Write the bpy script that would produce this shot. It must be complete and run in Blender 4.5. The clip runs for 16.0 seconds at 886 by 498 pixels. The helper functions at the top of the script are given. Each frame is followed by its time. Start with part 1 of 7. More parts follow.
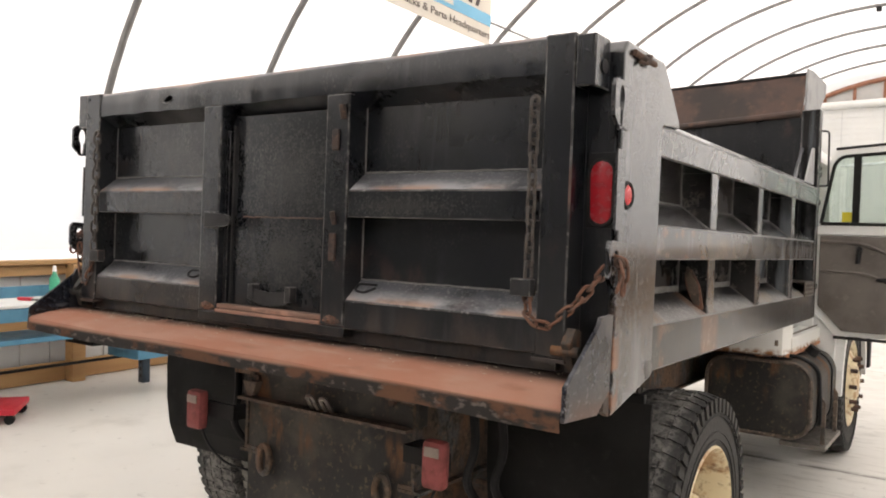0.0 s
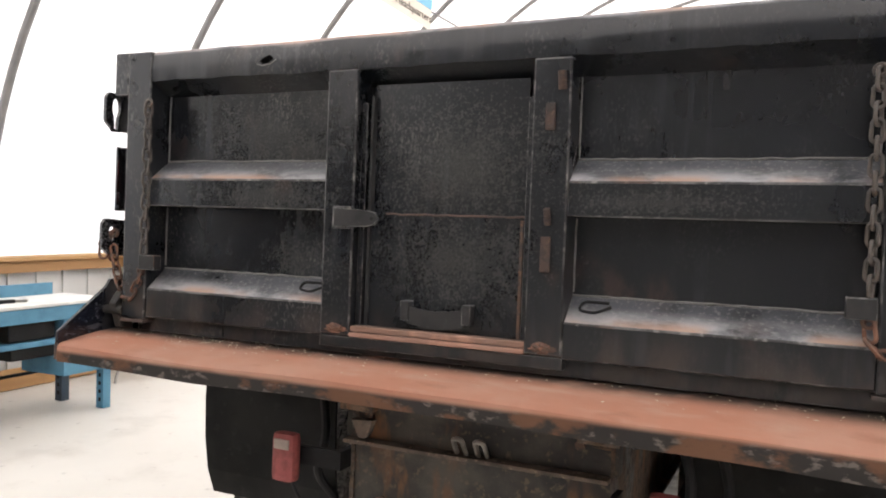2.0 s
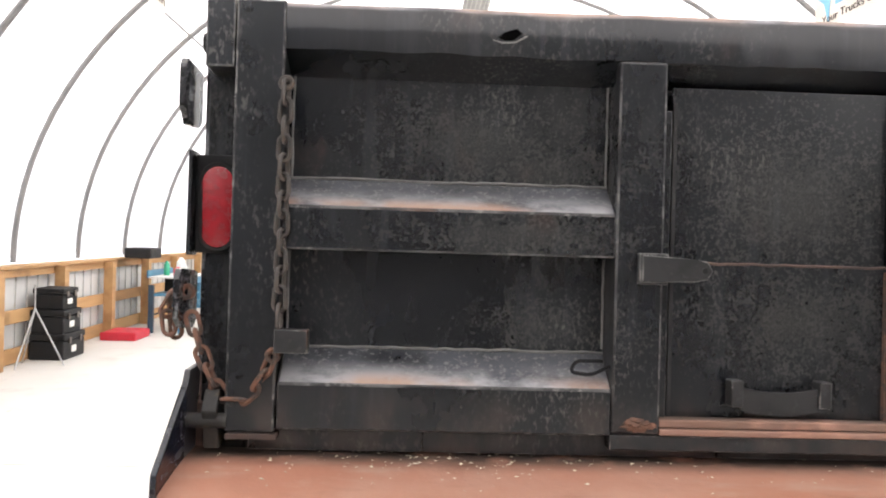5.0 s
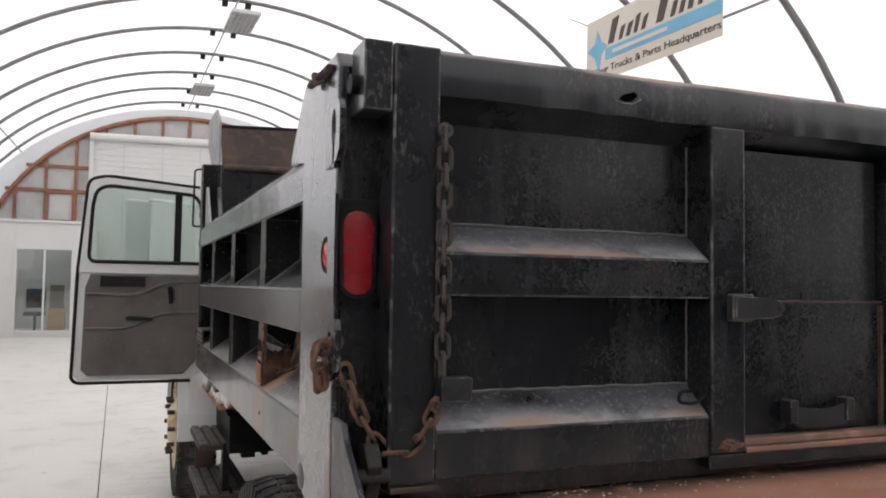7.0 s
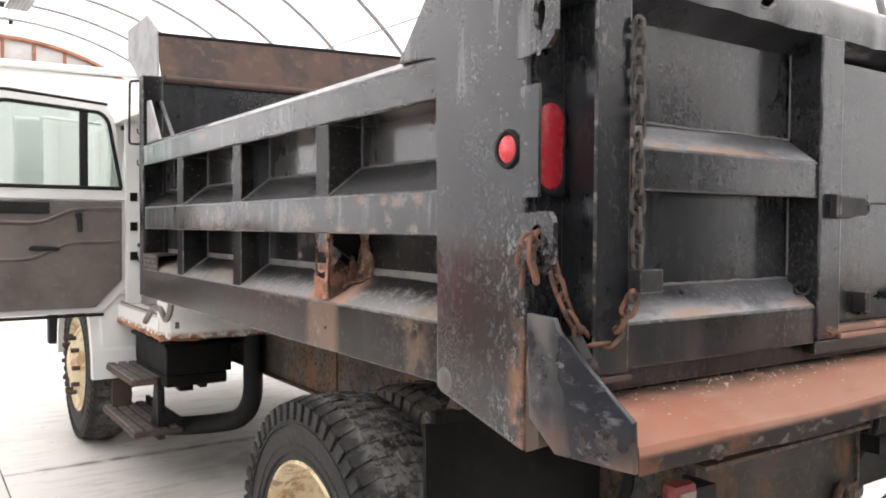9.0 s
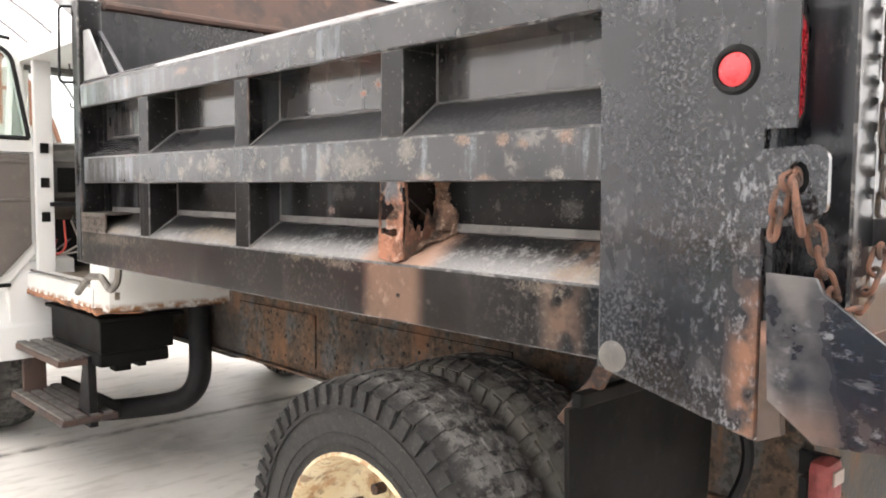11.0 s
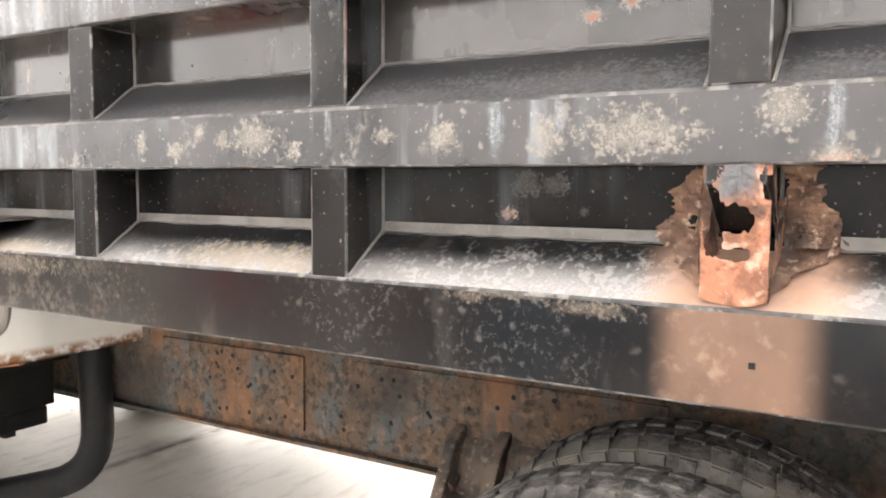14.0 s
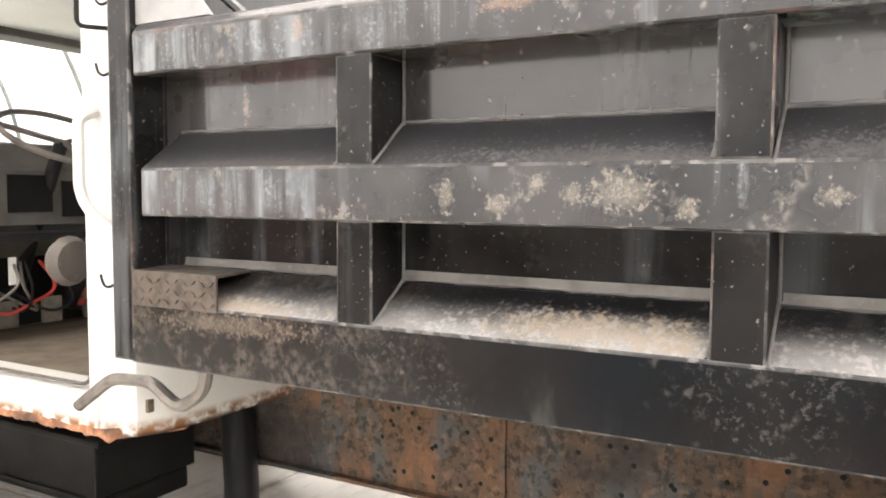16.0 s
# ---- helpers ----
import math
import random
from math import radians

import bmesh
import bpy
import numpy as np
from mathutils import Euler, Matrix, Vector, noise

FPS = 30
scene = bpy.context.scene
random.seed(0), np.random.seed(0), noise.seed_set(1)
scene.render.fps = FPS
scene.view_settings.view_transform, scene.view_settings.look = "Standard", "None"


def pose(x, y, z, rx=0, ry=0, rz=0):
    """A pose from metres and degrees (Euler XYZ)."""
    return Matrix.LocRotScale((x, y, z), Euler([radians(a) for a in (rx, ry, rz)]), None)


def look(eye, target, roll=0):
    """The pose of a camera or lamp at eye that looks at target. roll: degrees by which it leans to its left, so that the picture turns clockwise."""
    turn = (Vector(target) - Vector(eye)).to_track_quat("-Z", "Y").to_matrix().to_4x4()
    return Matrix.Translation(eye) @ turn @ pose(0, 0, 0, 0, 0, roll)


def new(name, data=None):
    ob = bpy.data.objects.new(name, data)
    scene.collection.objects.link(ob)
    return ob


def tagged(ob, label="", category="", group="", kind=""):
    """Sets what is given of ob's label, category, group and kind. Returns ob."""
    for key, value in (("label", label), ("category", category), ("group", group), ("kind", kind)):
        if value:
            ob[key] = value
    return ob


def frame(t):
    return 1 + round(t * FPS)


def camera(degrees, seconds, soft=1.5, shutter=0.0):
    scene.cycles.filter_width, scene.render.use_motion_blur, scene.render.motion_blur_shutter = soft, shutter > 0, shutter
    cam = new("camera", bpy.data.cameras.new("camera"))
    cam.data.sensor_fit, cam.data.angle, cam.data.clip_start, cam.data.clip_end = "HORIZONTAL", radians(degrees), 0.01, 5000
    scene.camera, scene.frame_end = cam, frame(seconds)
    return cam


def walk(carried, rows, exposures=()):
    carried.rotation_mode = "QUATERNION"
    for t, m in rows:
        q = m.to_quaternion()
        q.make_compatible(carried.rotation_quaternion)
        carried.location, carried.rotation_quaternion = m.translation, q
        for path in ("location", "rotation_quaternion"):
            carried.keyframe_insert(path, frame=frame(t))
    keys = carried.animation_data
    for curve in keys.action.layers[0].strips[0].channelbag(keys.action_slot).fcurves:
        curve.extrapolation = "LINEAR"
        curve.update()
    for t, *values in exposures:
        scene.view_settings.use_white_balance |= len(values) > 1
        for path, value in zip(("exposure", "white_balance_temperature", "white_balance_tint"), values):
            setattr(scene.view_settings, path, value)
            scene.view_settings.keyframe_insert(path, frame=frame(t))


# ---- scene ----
cam = camera(58.1, 16.0, 1.9)
PATH = [
    (0, (2.058, -1.896, 1.716), (0.924, -0.25, 1.647), 1.3),
    (0.5, (1.791, -1.945, 1.738), (0.755, -0.236, 1.668), 1.4),
    (1, (1.5, -1.936, 1.719), (0.567, -0.168, 1.649), 1.5),
    (1.5, (1.197, -1.901, 1.721), (0.314, -0.108, 1.65), 1.6),
    (2, (0.899, -1.902, 1.711), (0.066, -0.085, 1.632), 1.6),
    (2.5, (0.593, -1.883, 1.72), (-0.112, -0.013, 1.629), 1.7),
    (3, (0.259, -1.775, 1.69), (-0.324, 0.136, 1.598), 1.8),
    (3.5, (-0.042, -1.724, 1.669), (-0.476, 0.227, 1.6), 1.85),
    (4, (-0.319, -1.699, 1.681), (-0.587, 0.282, 1.639), 1.85),
    (4.5, (-0.559, -1.64, 1.727), (-0.682, 0.355, 1.673), 1.72),
    (5, (-0.779, -1.559, 1.755), (-0.701, 0.439, 1.725), 1.72),
    (5.2, (-0.854, -1.559, 1.758), (-0.698, 0.435, 1.744), 1.72),
    (7.3, (-1.755, -1.413, 1.779), (-0.936, 0.411, 1.827), 1.3),
    (7.5, (-1.838, -1.408, 1.764), (-0.977, 0.397, 1.811), 1.2),
    (8, (-2.032, -1.354, 1.741), (-1.052, 0.389, 1.777), 1.2),
    (8.5, (-2.164, -1.241, 1.703), (-1.11, 0.458, 1.675), 1.1),
    (9, (-2.247, -1.059, 1.677), (-1.113, 0.585, 1.576), 1.2),
    (9.5, (-2.35, -0.921, 1.652), (-1.127, 0.654, 1.501), 1.2),
    (10, (-2.468, -0.768, 1.654), (-1.171, 0.745, 1.485), 1.2),
    (10.2, (-2.476, -0.711, 1.648), (-1.166, 0.79, 1.476), 1.3),
    (12.5, (-2.388, 0.291, 1.584), (-0.782, 1.468, 1.394), 1.58),
    (13, (-2.319, 0.507, 1.586), (-0.652, 1.596, 1.396), 1.63),
    (13.5, (-2.312, 0.667, 1.575), (-0.616, 1.710, 1.385), 1.58),
    (14, (-2.354, 0.847, 1.576), (-0.638, 1.857, 1.386), 1.59),
    (14.5, (-2.407, 1.025, 1.578), (-0.676, 2.009, 1.390), 1.61),
    (15, (-2.421, 1.231, 1.589), (-0.684, 2.204, 1.399), 1.65),
    (15.5, (-2.423, 1.422, 1.627), (-0.682, 2.389, 1.439), 1.64),
    (16, (-2.460, 1.575, 1.639), (-0.716, 2.540, 1.474), 1.63),
]
EXPOSURES = [(0, 1.22, 7500, 14), (2, 1.58, 7200, 14), (3.5, 1.92, 7100, 14), (5, 1.8, 7000, 14), (7.3, 0.55, 6800, 14), (8, 0.72, 6800, 14), (8.5, 1.12, 6900, 14), (9, 1.72, 7000, 14), (10, 2.15, 7200, 14), (12.5, 2.68, 7200, 14), (13.3, 2.9, 7300, 14), (14.2, 2.95, 7400, 14), (15, 2.75, 7500, 14), (16, 2.62, 7500, 14)]
walk(cam, [(t, look(eye, target, roll)) for t, eye, target, roll in PATH], EXPOSURES)

# ---- light ----
world = bpy.data.worlds.new("sky")
scene.world = world
world.use_nodes = True
wn = world.node_tree.nodes
sky = wn.new("ShaderNodeTexSky")
sky.sky_type = "NISHITA"
sky.sun_disc = False
sky.sun_elevation = radians(48)
sky.sun_rotation = radians(176)
wn["Background"].inputs["Strength"].default_value = 0.15
world.node_tree.links.new(sky.outputs["Color"], wn["Background"].inputs["Color"])
sun = bpy.data.lights.new("sun", "SUN")
sun.energy, sun.angle, sun.color = 4.5, radians(0.5), (1.0, 0.96, 0.9)
sun_ob = new("sun", sun)
sun_ob.matrix_world = look((1, -13, 22), (0, 0, 0))

# ---- materials ----


def material(name, color, rough=0.5, metal=0.0, spec=0.5):
    m = bpy.data.materials.new(name)
    m.use_nodes = True
    p = m.node_tree.nodes["Principled BSDF"]
    p.inputs["Base Color"].default_value = (*color, 1)
    p.inputs["Roughness"].default_value = rough
    p.inputs["Metallic"].default_value = metal
    p.inputs["Specular IOR Level"].default_value = spec
    return m


class Wear:
    """Layers of colour on one material: each layer is a mask that mixes in a colour."""

    def __init__(self, m):
        self.m, self.n, self.l = m, m.node_tree.nodes, m.node_tree.links
        self.p = self.n["Principled BSDF"]
        self.co = self.n.new("ShaderNodeTexCoord").outputs["Object"]
        rgb = self.n.new("ShaderNodeRGB")
        rgb.outputs[0].default_value = self.p.inputs["Base Color"].default_value
        self.color = rgb.outputs[0]
        val = self.n.new("ShaderNodeValue")
        val.outputs[0].default_value = self.p.inputs["Roughness"].default_value
        self.rough = val.outputs[0]

    def scaled(self, scale):
        mp = self.n.new("ShaderNodeMapping")
        mp.inputs["Scale"].default_value = scale
        self.l.new(self.co, mp.inputs["Vector"])
        return mp.outputs[0]

    def noise(self, scale, detail=4, lo=0.45, hi=0.65, stretch=(1, 1, 1), rough=0.55):
        t = self.n.new("ShaderNodeTexNoise")
        t.inputs["Scale"].default_value, t.inputs["Detail"].default_value = scale, detail
        t.inputs["Roughness"].default_value = rough
        self.l.new(self.scaled(stretch), t.inputs["Vector"])
        return self.ramp(t.outputs["Fac"], lo, hi)

    def spots(self, scale, size=0.3, stretch=(1, 1, 1), soft=0.25):
        """Soft round splashes of uneven size."""
        t = self.n.new("ShaderNodeTexVoronoi")
        t.inputs["Scale"].default_value = scale
        t.inputs["Randomness"].default_value = 1.0
        v = self.n.new("ShaderNodeTexNoise")
        v.inputs["Scale"].default_value, v.inputs["Detail"].default_value = scale * 1.7, 3
        add = self.n.new("ShaderNodeVectorMath")
        add.operation = "MULTIPLY_ADD"
        self.l.new(v.outputs["Color"], add.inputs[0])
        add.inputs[1].default_value = (0.8 / scale,) * 3
        self.l.new(self.scaled(stretch), add.inputs[2])
        self.l.new(self.scaled(stretch), v.inputs["Vector"])
        self.l.new(add.outputs[0], t.inputs["Vector"])
        s = self.n.new("ShaderNodeSeparateXYZ")
        self.l.new(t.outputs["Color"], s.inputs[0])
        r = self.mul(s.outputs["X"], size * 1.6)
        return self.ramp(self.math("SUBTRACT", t.outputs["Distance"], r), soft, -soft * 0.6)

    def stains(self, places, ragged=0.6, scale=55, dots=0.7, soft=0.35, along="Y"):
        """Stains at given places: (place along the side or gate, z, half width, half height), ragged and broken into dots."""
        fields = []
        for k in (scale, scale * 2.9):
            v = self.n.new("ShaderNodeTexNoise")
            v.inputs["Scale"].default_value, v.inputs["Detail"].default_value = k, 5
            v.inputs["Roughness"].default_value = 0.62
            self.l.new(self.co, v.inputs["Vector"])
            fields.append(self.math("SUBTRACT", v.outputs["Fac"], 0.5))
        sep = self.n.new("ShaderNodeSeparateXYZ")
        self.l.new(self.co, sep.inputs[0])
        near = None
        for y, z, ry, rz in places:
            a = self.math("DIVIDE", self.math("SUBTRACT", sep.outputs[along], y), ry)
            b = self.math("DIVIDE", self.math("SUBTRACT", sep.outputs["Z"], z), rz)
            d = self.math("ADD", self.mul(a, a), self.mul(b, b))
            near = d if near is None else self.math("MINIMUM", near, d)
        d = self.math("SQRT", near, 0)
        d = self.math("ADD", d, self.math("ADD", self.mul(fields[0], ragged * 4), self.mul(fields[1], dots * 5)))
        k = self.ramp(d, 0.95 + soft, 0.95 - soft)
        ring = self.math("ABSOLUTE", self.math("ADD", fields[0], fields[1]), 0)
        return self.mul(k, self.math("MAXIMUM", self.ramp(ring, 0.0, 0.09), 0.45))

    def ramp(self, fac, lo, hi):
        r = self.n.new("ShaderNodeMapRange")
        r.interpolation_type = "SMOOTHSTEP"
        r.inputs["From Min"].default_value, r.inputs["From Max"].default_value = lo, hi
        self.l.new(fac, r.inputs["Value"])
        return r.outputs[0]

    def math(self, op, a, b):
        k = self.n.new("ShaderNodeMath")
        k.operation = op
        for i, v in enumerate((a, b)):
            if isinstance(v, (int, float)):
                k.inputs[i].default_value = v
            else:
                self.l.new(v, k.inputs[i])
        return k.outputs[0]

    def mul(self, a, b):
        return self.math("MULTIPLY", a, b)

    def axis(self, name, lo, hi):
        s = self.n.new("ShaderNodeSeparateXYZ")
        self.l.new(self.co, s.inputs[0])
        return self.ramp(s.outputs[name], lo, hi)

    def up(self, lo=0.3, hi=0.9):
        g = self.n.new("ShaderNodeNewGeometry")
        s = self.n.new("ShaderNodeSeparateXYZ")
        self.l.new(g.outputs["Normal"], s.inputs[0])
        return self.ramp(s.outputs["Z"], lo, hi)

    def layer(self, mask, color, rough=None):
        k = self.n.new("ShaderNodeMix")
        k.data_type = "RGBA"
        self.l.new(mask, k.inputs[0])
        self.l.new(self.color, k.inputs[6])
        k.inputs[7].default_value = (*color, 1)
        self.color = k.outputs[2]
        if rough is not None:
            q = self.n.new("ShaderNodeMix")
            self.l.new(mask, q.inputs[0])
            self.l.new(self.rough, q.inputs[2])
            q.inputs[3].default_value = rough
            self.rough = q.outputs[0]
        return self

    def random(self, amount):
        """Each piece a little lighter or darker."""
        o = self.n.new("ShaderNodeObjectInfo")
        h = self.n.new("ShaderNodeHueSaturation")
        v = self.math("MULTIPLY_ADD", o.outputs["Random"], amount)
        v.node.inputs[2].default_value = 1 - amount / 2
        self.l.new(v, h.inputs["Value"])
        self.l.new(self.color, h.inputs["Color"])
        self.color = h.outputs[0]
        return self

    def coat(self, weight, rough=0.15, ior=1.5):
        self.p.inputs["Coat Weight"].default_value = weight
        self.p.inputs["Coat IOR"].default_value = ior
        self.p.inputs["Coat Roughness"].default_value = rough
        return self

    def done(self, bump=0.0, scale=60, detail=4, stretch=(1, 1, 1), dist=0.004):
        self.l.new(self.color, self.p.inputs["Base Color"])
        self.l.new(self.rough, self.p.inputs["Roughness"])
        if bump:
            t = self.n.new("ShaderNodeTexNoise")
            t.inputs["Scale"].default_value, t.inputs["Detail"].default_value = scale, detail
            self.l.new(self.scaled(stretch), t.inputs["Vector"])
            b = self.n.new("ShaderNodeBump")
            b.inputs["Strength"].default_value, b.inputs["Distance"].default_value = bump, dist
            self.l.new(t.outputs["Fac"], b.inputs["Height"])
            self.l.new(b.outputs[0], self.p.inputs["Normal"])
            self.l.new(b.outputs[0], self.p.inputs["Coat Normal"])
        return self.m


GATE_SPLASH = [(-0.64, 1.86, 0.18, 0.08), (-0.5, 1.8, 0.15, 0.05), (0.03, 1.76, 0.18, 0.13), (0.05, 1.5, 0.17, 0.09), (-0.48, 1.47, 0.11, 0.05), (-0.58, 1.665, 0.2, 0.028), (0.55, 1.66, 0.18, 0.024)]


def tailgate_paint():
    w = Wear(material("tailgate_paint", (0.0036, 0.0046, 0.0066), 0.2, spec=0.2))
    w.layer(w.noise(3.0, 5, 0.42, 0.72), (0.0065, 0.0083, 0.0118), 0.32)
    w.layer(w.mul(w.noise(1.7, 4, 0.3, 0.62), 0.55), (0.0135, 0.015, 0.0175), 0.36)
    w.layer(w.mul(w.noise(2.0, 4, 0.46, 0.7), 0.4), (0.026, 0.0262, 0.0272), 0.36)
    streak = w.mul(w.noise(26, 4, 0.5, 0.68, (1, 1, 0.07)), w.noise(2.1, 3, 0.44, 0.62))
    w.layer(w.mul(streak, 0.32), (0.05, 0.054, 0.06), 0.6)
    smear = w.mul(w.noise(11, 6, 0.52, 0.68, (1, 1, 0.35)), w.noise(2.4, 3, 0.45, 0.62))
    w.layer(w.mul(smear, 0.16), (0.07, 0.068, 0.066), 0.65)
    splash = w.stains(GATE_SPLASH, 0.7, 42, 1.25, 0.55, "X")
    w.layer(w.mul(splash, 0.22), (0.12, 0.116, 0.106), 0.75)
    # splashes of dried dirt in clusters, thick in the middle and thinning out
    share = w.mul(w.math("MAXIMUM", w.axis("X", 0.5, 0.15), 0.35), 0.75)
    zone = w.mul(w.noise(2.6, 3, 0.47, 0.68), share)
    thick = w.math("MAXIMUM", zone, 0.03)
    blot = w.mul(w.noise(46, 8, 0.5, 0.64, (1, 1, 0.55), rough=0.7), zone)
    w.layer(w.mul(blot, 0.34), (0.085, 0.082, 0.077), 0.75)
    w.layer(w.mul(w.mul(w.spots(52, 0.1, (1, 1, 0.55), 0.2), thick), 0.2), (0.12, 0.116, 0.108), 0.75)
    w.layer(w.mul(w.mul(w.spots(95, 0.14, (1, 1, 0.6), 0.22), thick), 0.34), (0.15, 0.145, 0.133), 0.75)
    w.layer(w.mul(w.mul(w.noise(120, 6, 0.5, 0.68, (1, 1, 0.55)), w.mul(w.noise(3.1, 3, 0.46, 0.66), share)), 0.48), (0.17, 0.163, 0.15), 0.75)
    w.layer(w.mul(w.mul(w.noise(7, 6, 0.54, 0.7, (1, 1, 0.5)), w.noise(1.9, 2, 0.5, 0.62)), 0.28), (0.12, 0.065, 0.047), 0.75)
    low = w.mul(w.axis("Z", 1.37, 1.27), w.noise(9, 6, 0.42, 0.64, (1, 1, 0.5)))
    w.layer(w.mul(low, 0.32), (0.1, 0.072, 0.058), 0.8)
    # dust that lies on the sloped beams: grey behind, brighter and rust-red towards the front edge
    dust = w.mul(w.up(0.3, 0.6), w.noise(6, 6, 0.25, 0.6))
    w.layer(w.mul(dust, 0.7), (0.095, 0.1, 0.112), 0.5)
    front = w.mul(w.up(0.3, 0.6), w.axis("Y", 0.06, 0.004))
    w.layer(w.mul(w.mul(front, w.noise(9, 7, 0.34, 0.6, (0.5, 1, 1), rough=0.65)), 0.85), (0.38, 0.375, 0.385), 0.65)
    lip = w.mul(w.mul(w.up(0.3, 0.6), w.axis("Y", 0.034, 0.004)), w.noise(2.2, 4, 0.45, 0.56))
    w.layer(w.mul(lip, 0.85), (0.36, 0.225, 0.165), 0.85)
    w.layer(w.mul(w.mul(w.up(0.3, 0.6), w.noise(85, 6, 0.52, 0.66, rough=0.65)), 0.36), (0.3, 0.29, 0.285), 0.75)
    return w.coat(1.0, 0.17, 1.36).done(0.2, 5, 4, dist=0.006)


def abs_x(w):
    """The distance from the truck's middle line."""
    sx = w.n.new("ShaderNodeSeparateXYZ")
    w.l.new(w.co, sx.inputs[0])
    return w.math("ABSOLUTE", sx.outputs["X"], 0)


TAN_STAINS = [(1.16, 1.572, 0.075, 0.032), (1.3, 1.565, 0.022, 0.03), (1.483, 1.575, 0.03, 0.022), (1.9, 1.583, 0.05, 0.03), (1.985, 1.579, 0.014, 0.02), (2.117, 1.56, 0.022, 0.018), (2.217, 1.575, 0.014, 0.03), (2.045, 1.597, 0.012, 0.016), (1.8, 1.557, 0.016, 0.016), (0.9, 1.54, 0.02, 0.014), (0.96, 1.6, 0.03, 0.03), (1.6, 1.58, 0.02, 0.012), (0.52, 1.54, 0.02, 0.012)]
RUST_STAINS = [(0.775, 1.617, 0.02, 0.014), (0.66, 1.612, 0.018, 0.013), (0.604, 1.603, 0.013, 0.011), (0.495, 1.613, 0.022, 0.016), (0.713, 1.532, 0.022, 0.008), (0.9, 1.532, 0.03, 0.008), (1.717, 1.72, 0.008, 0.016), (2.55, 1.9, 0.012, 0.02), (2.1, 1.9, 0.05, 0.012)]
PALE_RUNS = [(1.383, 1.59, 0.012, 0.05), (0.899, 1.59, 0.01, 0.05), (0.43, 1.58, 0.05, 0.05), (0.74, 1.575, 0.03, 0.04), (2.526, 1.58, 0.02, 0.05), (2.72, 1.58, 0.16, 0.045), (2.75, 1.89, 0.2, 0.045), (2.3, 1.89, 0.14, 0.04), (1.28, 1.6, 0.014, 0.03), (1.72, 1.6, 0.008, 0.03)]


SLOPE_FLECKS = [(1.27, 1.654, 0.24, 0.026), (0.62, 1.654, 0.24, 0.024), (1.92, 1.642, 0.24, 0.012), (0.9, 1.65, 0.1, 0.02), (1.55, 1.645, 0.12, 0.014)]
SLOPE_TAN = [(2.72, 1.638, 0.24, 0.01), (1.9, 1.636, 0.1, 0.006)]
LEDGE_GRIT = [(0.66, 1.332, 0.3, 0.036), (1.3, 1.332, 0.22, 0.038), (1.16, 1.335, 0.1, 0.04), (1.49, 1.33, 0.08, 0.026), (1.95, 1.333, 0.2, 0.034), (2.18, 1.33, 0.1, 0.018), (2.68, 1.33, 0.18, 0.016), (0.5, 1.33, 0.1, 0.03)]
LEDGE_TAN = [(1.98, 1.352, 0.16, 0.02), (1.84, 1.348, 0.07, 0.02), (0.47, 1.345, 0.06, 0.016), (2.72, 1.34, 0.16, 0.012)]
LIP_TAN = [(1.43, 1.316, 0.03, 0.012), (1.36, 1.322, 0.09, 0.006), (1.22, 1.312, 0.06, 0.012), (0.55, 1.31, 0.05, 0.014), (2.75, 1.3, 0.2, 0.02)]


